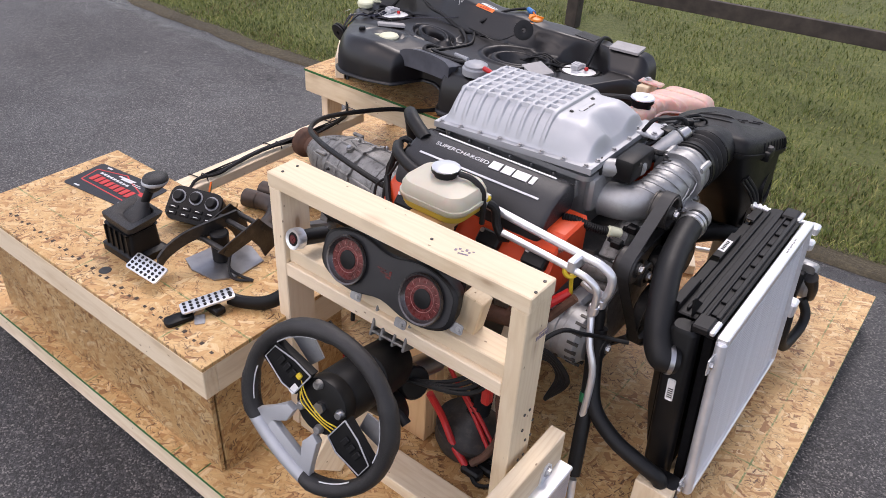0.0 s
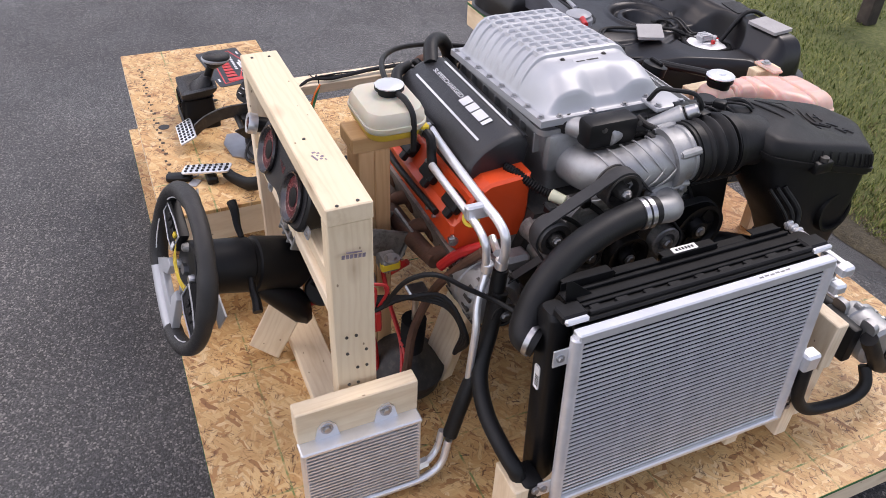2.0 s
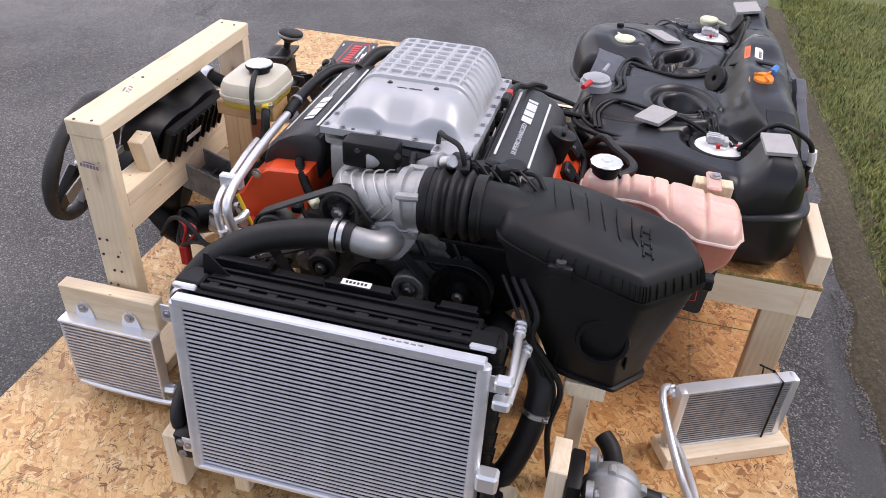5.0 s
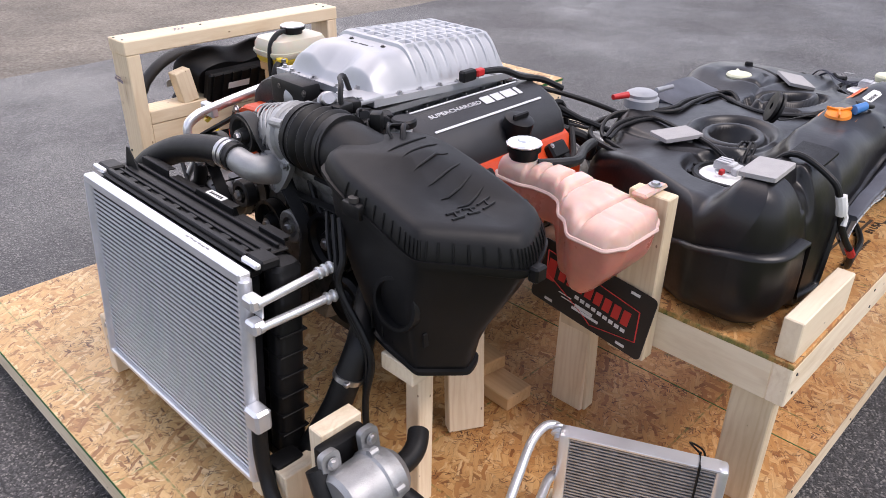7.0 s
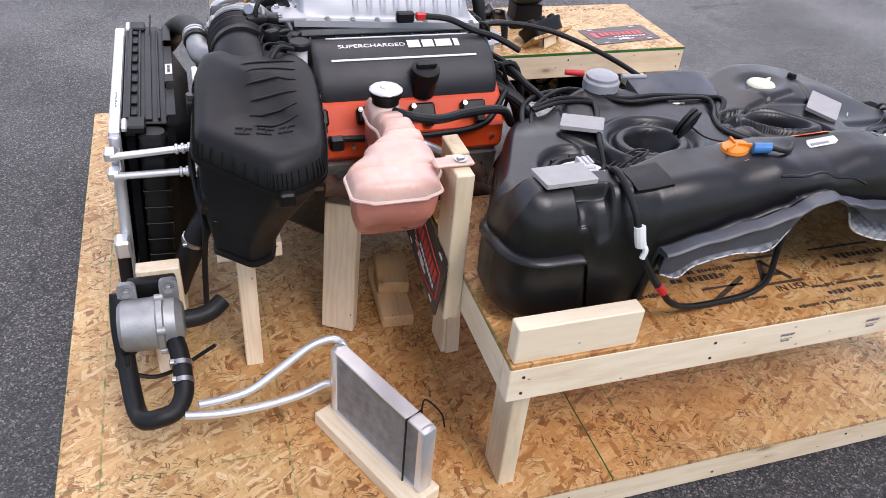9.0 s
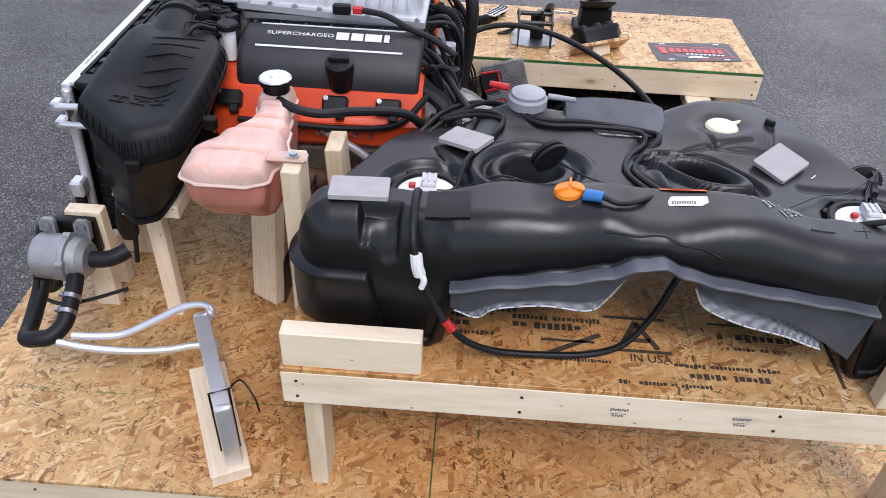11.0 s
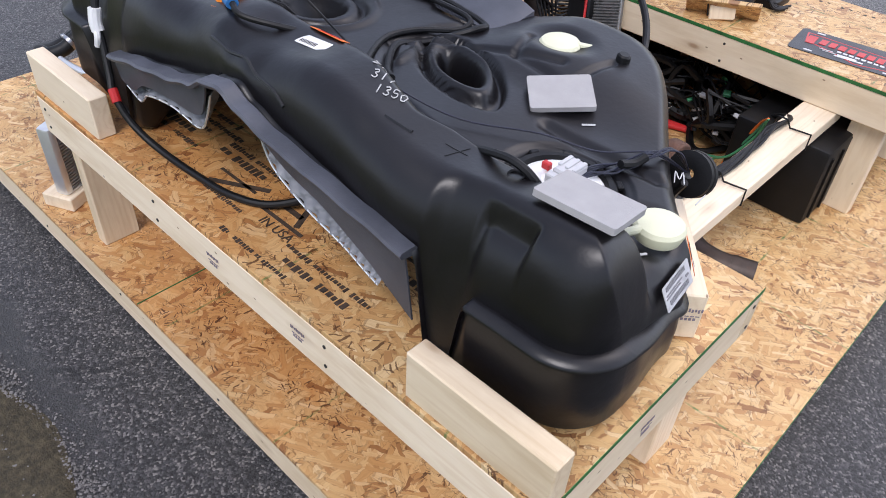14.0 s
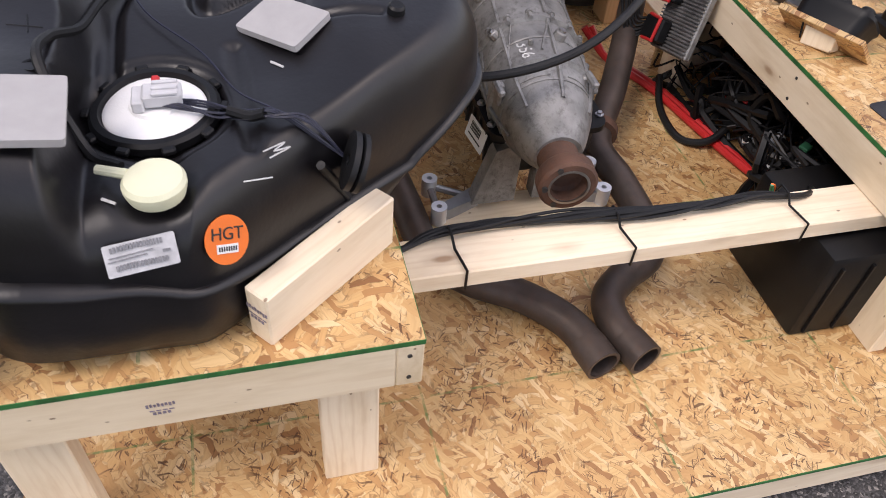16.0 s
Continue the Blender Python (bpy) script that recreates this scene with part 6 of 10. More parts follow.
for k in range(22):
    y = -0.74 + 0.027 * k + rng.uniform(-0.02, 0.02)
    x, drift = -0.935 - 0.05 * rng.random(), rng.uniform(-0.08, 0.08)
    part("rear_wire", hose(bmesh.new(), [(-0.90, y, 0.80 + rng.uniform(-0.05, 0.06)), (x, y + drift * 0.3, 0.79 + rng.uniform(-0.05, 0.05)), (x - 0.03, y + drift * 0.7, 0.70), (x - rng.uniform(-0.02, 0.04), y + drift, 0.60), (x + 0.02, y + drift * 0.6, 0.50)], rng.choice((0.004, 0.005, 0.007, 0.009)), 7, 5), RUBBER, engine)
for k in range(12):
    p = (-0.93 - 0.06 * rng.random(), -0.72 + 0.045 * k, 0.60 + 0.22 * rng.random())
    part("rear_plug", box(bmesh.new(), p, (0.03, 0.026, 0.034), bevel=0.005), (BLACK, BLACK, GREY_PLASTIC, BLACK, RED, BLACK)[k % 6], engine)
part("heat_pipe", hose(bmesh.new(), [(-0.66, -0.09, 0.665), (-0.690, -0.06, 0.670), (-0.711, -0.05, 0.663), (-0.752, -0.05, 0.639), (-0.786, -0.05, 0.612), (-0.807, -0.05, 0.585), (-0.81, -0.07, 0.52)], 0.0105, 12), BRIGHT, engine)

# looms, a belt guard and small fittings across the front
for k in range(5):
    y0 = YC - 0.20 + 0.085 * k
    part("front_loom", hose(bmesh.new(), [(-0.345, y0, 0.752 - 0.01 * (k % 2)), (-0.318, y0 + 0.03, 0.728), (-0.312, y0 + 0.07, 0.700 - 0.012 * k), (-0.322, y0 + 0.10, 0.655), (-0.335, y0 + 0.085, 0.60)], 0.0055 + 0.0015 * (k % 2), 8), RUBBER, engine)
    part("front_plug", box(bmesh.new(), (-0.325, y0 + 0.006, 0.745), (0.028, 0.024, 0.022), bevel=0.004), BLACK if k != 2 else GREY_PLASTIC, engine)
for k, (y, z) in enumerate(((YC + 0.23, 0.735), (YC + 0.27, 0.700), (YC + 0.25, 0.655), (YC + 0.30, 0.745))):
    part("front_plug", box(bmesh.new(), (-0.385 + 0.02 * (k % 2), y, z), (0.045, 0.034, 0.036), bevel=0.006, seg=2), (BLACK, STEEL_DARK)[k % 2], engine)

# dark accessories filling the front: compressor, brackets, more plugs and short hoses
part("compressor", rod(bmesh.new(), (-0.46, -0.215, 0.50), (-0.315, -0.215, 0.50), 0.062, seg=24, bevel=0.008), STEEL_DARK, engine)
part("compressor_clutch", lathe(bmesh.new(), (-0.315, -0.215, 0.50), (-0.270, -0.215, 0.50), [(0, 0), (0.058, 0), (0.060, 0.2), (0.060, 0.8), (0.052, 1.0), (0.030, 0.9), (0.026, 1.1), (0, 1.1)], 28), BLACK, engine)
part("accessory_bracket", loft(bmesh.new(), [[(x, y, z) for y, z in ((-0.34, 0.74), (-0.22, 0.77), (-0.15, 0.72), (-0.13, 0.58), (-0.20, 0.53), (-0.33, 0.56))] for x in (-0.40, -0.335)]), BLACK, engine)
part("cover_plate", box(bmesh.new(), (-0.330, -0.24, 0.755), (0.09, 0.15, 0.010), bevel=0.003), BLACK, engine)
part("mount_plate", box(bmesh.new(), (-0.425, -0.325, 0.899), (0.075, 0.085, 0.012), bevel=0.005, seg=2), SILVER, engine)
for dx, dy in ((-0.025, -0.03), (0.025, -0.03), (0.025, 0.032)):
    bolt(engine, (-0.425 + dx, -0.325 + dy, 0.905), (0, 0, 1), 0.006, 0.006)
part("actuator_motor", rod(bmesh.new(), (-0.452, -0.560, 0.872), (-0.405, -0.535, 0.874), 0.023, seg=20, bevel=0.003), CAST, engine)
part("actuator_boot", rod(bmesh.new(), (-0.462, -0.566, 0.872), (-0.440, -0.554, 0.873), 0.029, 0.027, 18, 0.003), RUBBER, engine)
for k, (p, q, sz) in enumerate((((-0.395, -0.262, 0.872), 20, (0.050, 0.034, 0.030)), ((-0.36, -0.232, 0.868), -30, (0.042, 0.028, 0.034)), ((-0.425, -0.240, 0.872), 60, (0.034, 0.028, 0.026)), ((-0.345, -0.285, 0.900), 10, (0.046, 0.030, 0.022)), ((-0.385, -0.30, 0.895), -15, (0.030, 0.040, 0.026)), ((-0.37, -0.205, 0.885), 35, (0.030, 0.024, 0.044)))):
    part("front_plug", box(bmesh.new(), (0, 0, 0), sz, Matrix.Translation(p) @ Matrix.Rotation(radians(q), 4, "Z"), 0.005, 2), BLACK, engine)
rng = random.Random(31)
for k in range(16):
    y = -0.40 + 0.016 * k
    z = 0.86 + rng.uniform(-0.03, 0.03)
    part("front_loom", hose(bmesh.new(), [(-0.41, y, z), (-0.365 + rng.uniform(-0.02, 0.02), y + 0.03, z + 0.015), (-0.345, y + 0.06, z - 0.03), (-0.36 + rng.uniform(-0.03, 0.03), y + 0.05, z - 0.09)], rng.choice((0.003, 0.004, 0.006)), 7, 5), RUBBER, engine)
part("pipe", hose(bmesh.new(), [(-0.40, -0.405, 0.885), (-0.365, -0.400, 0.880), (-0.335, -0.375, 0.878), (-0.330, -0.330, 0.884), (-0.352, -0.300, 0.892)], 0.0075, 10), RUBBER, engine)

# ---- gearbox and exhaust ----
gear = thing("gearbox", "dull cast aluminium automatic gearbox with a rusty output flange", "gearbox", (-1.3, -0.4, FLOOR))
GA, GB = Vector((-0.90, YC, 0.43)), Vector((-1.655, -0.365, 0.430))
prof = [(0, 0), (0.185, 0), (0.188, 0.02), (0.180, 0.03), (0.172, 0.10), (0.158, 0.17), (0.138, 0.22), (0.126, 0.26), (0.122, 0.27), (0.130, 0.275), (0.130, 0.295), (0.122, 0.30), (0.115, 0.45), (0.112, 0.58), (0.119, 0.585), (0.119, 0.605), (0.110, 0.61),
        (0.104, 0.76), (0.108, 0.765), (0.108, 0.785), (0.100, 0.79), (0.086, 0.88), (0.064, 0.95), (0.048, 0.985), (0.046, 1.0), (0, 1.0)]
case = part("case", lathe(bmesh.new(), GA, GB, prof, 40), CAST_DULL, gear, sharp=30)
gm, gl = frame_to(GA, GB)
for a in (0.3, 1.2, 2.1, 3.0, 4.2, 5.2):
    line = [gm @ Vector((r * math.cos(a + 0.25 * h), r * math.sin(a + 0.25 * h), h * gl)) for r, h in ((0.174, 0.09), (0.160, 0.17), (0.128, 0.25), (0.118, 0.40), (0.114, 0.57), (0.107, 0.72), (0.102, 0.80), (0.080, 0.90))]
    part("rib", sweep(bmesh.new(), curve(line, 3), 0.0045, 6), CAST_DULL, case)
for k in range(14):
    a = k * 0.449
    bolt(case, gm @ Vector((0.176 * math.cos(a), 0.176 * math.sin(a), 0.03 * gl)), gm.to_3x3() @ Vector((0, 0, 1)), 0.008, 0.010, CAST_DULL)
for k in range(5):
    p = gm @ Vector((0.118, 0.0, (0.33 + 0.1 * k) * gl))
    part("boss", rod(bmesh.new(), p, p + Vector((0, 0, 0.016)), 0.012, 0.010, 10, 0.002), CAST_DULL, case)
for s in (-1, 1):
    p = Vector((-1.50, -0.375 + s * 0.085, 0.475))
    part("lug", box(bmesh.new(), p, (0.03, 0.012, 0.05), bevel=0.004), CAST_DULL, case)
    part("lug", box(bmesh.new(), p + Vector((-0.02, 0.01 * s, 0.024)), (0.05, 0.014, 0.014), bevel=0.004), CAST_DULL, case)
# finer webs, split lines, pads and plugs of the casting


def case_radius(h):
    for (r0, h0), (r1, h1) in zip(prof[1:], prof[2:]):
        if h0 <= h <= h1 and h1 > h0:
            return r0 + (r1 - r0) * (h - h0) / (h1 - h0)
    return 0.05


def on_case(a, h, lift=0.0):
    r = case_radius(h) + lift
    return gm @ Vector((r * math.cos(a), r * math.sin(a), h * gl))


rng = random.Random(77)
for k in range(9):
    a, h = k * 0.698 + rng.uniform(-0.05, 0.05), rng.choice((0.10, 0.30, 0.31, 0.61, 0.62))
    e = h + rng.uniform(0.12, 0.26)
    part("rib", sweep(bmesh.new(), [on_case(a + 0.04 * j, h + (e - h) * j / 7, 0.001) for j in range(8)], rng.choice((0.002, 0.003)), 5), CAST_DULL, case)
for k in range(12):
    a, h = rng.uniform(0, 6.28), rng.choice((0.14, 0.20, 0.36, 0.42, 0.50, 0.66, 0.71, 0.83))
    part("web", sweep(bmesh.new(), [on_case(a + 0.09 * j, h, 0.0005) for j in range(8)], rng.choice((0.002, 0.003)), 5), CAST_DULL, case)
for k in range(20):
    a, h = rng.uniform(0, 6.28), rng.uniform(0.08, 0.80)
    r = rng.choice((0.006, 0.008, 0.011, 0.015))
    p, q = on_case(a, h, -0.004), on_case(a, h, rng.uniform(0.006, 0.016))
    bs = part("boss", rod(bmesh.new(), p, q, r, r * 0.85, 10, 0.002), rng.choice((CAST_DULL, CAST_DULL, STEEL_DARK)), case)
    if r > 0.01:
        part("boss_bolt", rod(bmesh.new(), q, q + (q - p).normalized() * 0.005, r * 0.55, seg=6), STEEL, bs)
for k in range(16):
    a = k * 0.3927 + 0.1
    for h in (0.285, 0.595):
        bolt(case, on_case(a, h - 0.012, 0.002), gm.to_3x3() @ Vector((0, 0, 1)), 0.0055, 0.022, CAST_DULL)
for h in (0.155, 0.44, 0.685, 0.845):
    part("split_line", sweep(bmesh.new(), [on_case(6.2832 * j / 40, h, 0.0) for j in range(41)], 0.0028, 5), CAST_DULL, case)
pan = part("fluid_pan", loft(bmesh.new(), [[(x, y, z) for x, y in rounded(a, b, 0.03, 4, -1.28, -0.40)] for a, b, z in ((0.52, 0.25, 0.395), (0.52, 0.25, 0.382), (0.48, 0.232, 0.378), (0.47, 0.226, 0.290), (0.43, 0.20, 0.262))]), BLACK, gear, "black gearbox pan")
for k in range(7):
    for s in (-1, 1):
        bolt(pan, (-1.50 + 0.073 * k, -0.40 + s * 0.117, 0.396), (0, 0, 1), 0.006, 0.008)
for k in range(10):
    for s in (-1, 1):
        part("web", box(bmesh.new(), (-1.485 + 0.046 * k, -0.40 + s * 0.116, 0.335), (0.005, 0.010, 0.082), bevel=0.001), STEEL_DARK, pan)
m = facing((-1.455, -0.270, 0.340), (-0.15, 1, 0.25))
lab = part("label", prism(bmesh.new(), rounded(0.08, 0.05, 0.002, 2), 0.001, m), LABEL, gear, "white printed label")
bars(lab, m, [(-0.025 + 0.005 * k, 0.008, 0.0025, 0.02) for k in range(9)] + [(0, -0.012, 0.055, 0.003)], INK, lift=0.0018)
m = facing((-1.30, -0.425, 0.534), (0, -0.1, 1), (1, 0, 0))
bars(gear, m, [(0, 0, 0.05, 0.022)], LABEL, "label", 0.001)
m = facing((-1.445, -0.352, 0.528), (0, 0.25, 1), (0, -1, 0.25))
text_part("356", m, 0.036, CHALK, gear, "chalk_number")
fl = part("output_flange", lathe(bmesh.new(), GB + Vector((0.02, 0, 0)), GB + (GB - GA).normalized() * 0.085, [(0.046, 0), (0.040, 0.1), (0.036, 0.5), (0.053, 0.66), (0.055, 0.7), (0.055, 0.95), (0.050, 1.0), (0.036, 1.0), (0.033, 0.75), (0.026, 0.7), (0, 0.7)], 30), RUST, gear, "rusty steel output flange")
for k in range(6):
    a = k * 1.047
    p = GB + (GB - GA).normalized() * 0.066 + Vector((0, 0.0455 * math.cos(a), 0.0455 * math.sin(a)))
    part("hole", rod(bmesh.new(), p, p + (GB - GA).normalized() * 0.0195, 0.0055, seg=10), STEEL_DARK, fl)
part("face_ring", lathe(bmesh.new(), GB + (GB - GA).normalized() * 0.082, GB + (GB - GA).normalized() * 0.0865, [(0.0345, 0), (0.039, 0), (0.039, 1), (0.0345, 1), (0.0345, 0)], 26), STEEL, fl)
# mount arms under the tail
for s in (-1, 1):
    a = Vector((-1.60, -0.36 + s * 0.05, 0.33))
    part("mount", loft(bmesh.new(), [[(x, -0.365 + s * (y + dy), z) for y, z in ((0.02, 0.37), (0.075, 0.355), (0.115, 0.215), (0.02, 0.215))] for x, dy in ((-1.50, 0), (-1.535, 0))]), CAST_DULL, gear)
    e0, e1 = Vector((-1.50, -0.36 + s * 0.09, 0.20)), Vector((-1.55, -0.36 + s * 0.185, 0.215))
    arm = part("mount_arm", loft(bmesh.new(), [[e0 + Vector((0.02, 0, 0.02)), e0 + Vector((-0.02, 0, 0.02)), e0 + Vector((-0.02, 0, -0.02)), e0 + Vector((0.02, 0, -0.02))], [e1 + Vector((0.012, 0, 0.012)), e1 + Vector((-0.012, 0, 0.012)), e1 + Vector((-0.012, 0, -0.012)), e1 + Vector((0.012, 0, -0.012))]]), CAST, gear)
    for p in (e1, e1 + Vector((0.09, 0.0, 0.0))):
        part("eye", lathe(bmesh.new(), p + Vector((0, 0, -0.022)), p + Vector((0, 0, 0.022)), [(0.006, 0), (0.017, 0), (0.017, 1), (0.006, 1), (0.006, 0)], 18), BRIGHT, arm)
    part("strut", rod(bmesh.new(), e1, e1 + Vector((0.09, 0, 0)), 0.008, seg=8), CAST, arm)
    part("strut", rod(bmesh.new(), e0, e1 + Vector((0.09, 0, 0)), 0.008, seg=8), CAST, arm)
board(gear, (-1.575, -0.54, FLOOR), (-1.486, -0.18, FLOOR + 0.076), "bearer")
for y, z in ((-0.255, 0.40), (-0.258, 0.368), (-0.27, 0.43)):
    part("fitting", rod(bmesh.new(), (-1.26, y - 0.02, z), (-1.255, y + 0.04, z), 0.009, seg=6), STEEL, gear)
    part("cooler_pipe", hose(bmesh.new(), [(-1.255, y + 0.035, z), (-1.22, y + 0.09, z), (-1.10, y + 0.12, z - 0.02), (-0.95, y + 0.10, z - 0.04)], 0.005, 8), STEEL, gear)

ex = thing("exhaust_pipes", "pair of brown heat-stained exhaust pipes lying on the pallet", "exhaust", (-1.6, -0.3, FLOOR))
for pts in ([(-0.93, YC + 0.40, 0.42), (-0.97, YC + 0.39, 0.34), (-1.05, -0.09, 0.29), (-1.20, -0.095, 0.26), (-1.345, -0.093, 0.235), (-1.50, -0.115, 0.205), (-1.62, -0.140, 0.175), (-1.69, -0.205, 0.16), (-1.755, -0.305, 0.157), (-1.84, -0.375, 0.157), (-1.942, -0.402, 0.157)],
            [(-0.93, YC - 0.40, 0.42), (-0.97, YC - 0.38, 0.34), (-1.08, -0.78, 0.29), (-1.22, -0.70, 0.25), (-1.38, -0.60, 0.22), (-1.50, -0.615, 0.20), (-1.62, -0.625, 0.18), (-1.70, -0.602, 0.165), (-1.742, -0.53, 0.16), (-1.79, -0.475, 0.158), (-1.86, -0.463, 0.157), (-1.945, -0.487, 0.157)]):
    line = curve(pts, 7)
    pipe = part("pipe", sweep(bmesh.new(), line, 0.034, 20, caps=False), EXHAUST, ex, sharp=80)
    d = (line[-1] - line[-3]).normalized()
    part("sleeve", lathe(bmesh.new(), line[-1] - d * 0.055, line[-1] + d * 0.004, [(0.030, 1.0), (0.030, 0.0), (0.0355, 0.0), (0.0365, 0.1), (0.0365, 1.0), (0.030, 1.0)], 24), EXHAUST, pipe)
    k = len(line) // 3
    part("clamp", lathe(bmesh.new(), line[k], line[k + 1], [(0.034, 0), (0.046, 0.1), (0.046, 0.9), (0.034, 1)], 20), RUST, pipe)

# ---- radiator pack ----
rad = thing("radiator", "aluminium radiator and condenser with black plastic shroud and end tanks", "radiator", (-0.05, -0.46, 0.25))
RM = Matrix.Translation((0.0, -0.4625, 0.706)) @ Matrix.Rotation(radians(-3.6), 4, "Y")
HW, HH = 0.3125, 0.472


def rbox(name, c, s, mat, parent=None, bevel=0.003, label=""):
    return part(name, box(bmesh.new(), c, s, RM, bevel), mat, parent or rad, label)


# black sheet close behind the tubes paints the shaded gaps
cond = rbox("core_back", (-0.0088, 0, -HH / 2), (0.010, 2 * HW - 0.02, HH - 0.02), GAP_SHADE, bevel=0)
row = box(bmesh.new(), (0, 0, 0), (0.0035, 2 * HW - 0.024, 0.0058), bevel=0.0008)
row_mesh = bpy.data.meshes.new("tube")
row.to_mesh(row_mesh)
row.free()
for k in range(38):
    mesh_part("tube", row_mesh, FIN, cond, "", RM @ Matrix.Translation((-0.002, 0, -0.024 - (HH - 0.042) * k / 37)))
rbox("top_bar", (-0.004, 0, -0.006), (0.026, 2 * HW + 0.006, 0.020), BRIGHT)
rbox("bottom_bar", (-0.004, 0, -HH + 0.006), (0.026, 2 * HW, 0.014), BRIGHT)
for s in (-1, 1):
    bm = bmesh.new()
    rod(bm, RM @ Vector((-0.004, s * HW, -0.008)), RM @ Vector((-0.004, s * HW, -HH + 0.002)), 0.0135, seg=14, bevel=0.003)
    part("header", bm, FIN, rad)
    for z in (-0.055, -HH + 0.045):
        part("bracket", box(bmesh.new(), (-0.012, s * (HW + 0.024), z), (0.004, 0.038, 0.04), RM, 0.001), BRIGHT, rad)
        bolt(rad, RM @ Vector((-0.010, s * (HW + 0.028), z)), RM.to_3x3() @ Vector((1, 0, 0)), 0.006, 0.006)
m = RM @ facing((-0.004, 0.12, 0.0042), (0, 0, 1), (-1, 0, 0))
bars(rad, m, [(0.014 * k, 0.001 * (k % 2), 0.010, 0.0035) for k in range(6)], FAINT, "print", 0.0006)
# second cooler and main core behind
rbox("inner_core", (-0.036, 0, -HH / 2 - 0.004), (0.022, 2 * HW - 0.03, HH - 0.02), GAP_SHADE)
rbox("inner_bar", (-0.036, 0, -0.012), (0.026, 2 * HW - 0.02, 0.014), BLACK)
core = rbox("main_core", (-0.085, 0, -HH / 2), (0.040, 2 * HW - 0.03, HH - 0.02), GAP_SHADE)
shr = rbox("shroud_top", (-0.070, 0.0, 0.006), (0.098, 2 * HW - 0.05, 0.008), BLACK, label="black plastic radiator shroud")
for x, w, h in ((-0.034, 0.010, 0.010), (-0.058, 0.006, 0.006), (-0.078, 0.016, 0.005), (-0.101, 0.006, 0.008)):
    part("shroud_rail", box(bmesh.new(), (x, 0.004, 0.010 + h / 2), (w, 2 * HW - 0.075, h), RM, 0.0012), BLACK, shr)
for k in range(9):
    part("shroud_clip", box(bmesh.new(), (-0.046, -0.25 + 0.062 * k, 0.013), (0.014, 0.022 + 0.006 * (k % 2), 0.006), RM, 0.0012), BLACK_SOFT, shr)
for y0, y1, h in ((-0.285, -0.16, 0.030), (-0.16, -0.045, 0.018), (-0.045, 0.10, 0.026), (0.10, 0.19, 0.012), (0.19, 0.275, 0.022)):
    part("shroud_flange", box(bmesh.new(), (-0.118, (y0 + y1) / 2, h / 2 - 0.002), (0.003, y1 - y0 - 0.002, h), RM @ Matrix.Rotation(radians(0), 4, "Y"), 0.0008), BLACK, shr)
    part("shroud_ledge", box(bmesh.new(), (-0.128, (y0 + y1) / 2, h - 0.003), (0.020, y1 - y0 - 0.012, 0.003), RM, 0.0008), BLACK, shr)
part("shroud_fin", prism(bmesh.new(), [(-0.03, 0.0), (0.035, 0.0), (0.02, 0.012), (-0.02, 0.045), (-0.03, 0.045)], 0.003, RM @ facing((-0.085, -0.262, 0.010), (1, 0, 0.1), (0, 0, 1))), BLACK, shr)
m = RM @ facing((-0.128, 0.02, 0.0250), (0.1, 0, 1), (-1, 0, 0))
lab = part("label", prism(bmesh.new(), rounded(0.062, 0.017, 0.001, 2), 0.0006, m), LABEL, shr, "white printed label")
bars(lab, m, [(-0.02 + 0.008 * k, 0, 0.005, 0.007) for k in range(6)], INK, lift=0.0012)
part("fan_shroud", loft(bmesh.new(), [[RM @ Vector((x, y, z)) for y, z in rounded(a, b, 0.05, 4, 0, -HH / 2)] for a, b, x in ((2 * HW - 0.06, HH - 0.03, -0.106), (2 * HW - 0.08, HH - 0.05, -0.135), (2 * HW - 0.2, HH - 0.10, -0.165), (2 * HW - 0.24, HH - 0.12, -0.175))]), BLACK, rad)
for s in (-1, 1):
    tank_bm = bmesh.new()
    loft(tank_bm, [[RM @ Vector((-0.085 + x, s * (HW + y), z)) for x, y in rounded(0.062 * k, 0.052 * k, 0.016, 4)] for z, k in ((0.002, 0.8), (-0.008, 1), (-HH + 0.02, 1), (-HH + 0.004, 0.8))])
    et = part("end_tank", tank_bm, BLACK, rad, "black plastic end tank")
    for k in range(9 if s > 0 else 0):
        part("web", box(bmesh.new(), (-0.085, s * (HW + 0.002), -0.05 - 0.046 * k), (0.064, 0.056, 0.004), RM, 0.001), BLACK, et)
    cl = part("clip_cap", box(bmesh.new(), (-0.052, s * (HW - 0.012), 0.010), (0.040, 0.055, 0.020), RM, 0.004), BLACK, et)
    part("clip_spring", box(bmesh.new(), (-0.026, s * (HW - 0.010), 0.012), (0.012, 0.050, 0.012), RM, 0.003), BRIGHT, cl, "bright metal clip")
lab = rbox("label", (-0.083, -HW - 0.0262, -0.165), (0.018, 0.0012, 0.062), LABEL, label="white printed label")
bars(lab, RM @ facing((-0.083, -HW - 0.0268, -0.165), (0, -1, 0), (0, 0, 1)), [(0, -0.022 + 0.006 * k, 0.012, 0.0028) for k in range(5)], INK, lift=0.0006)
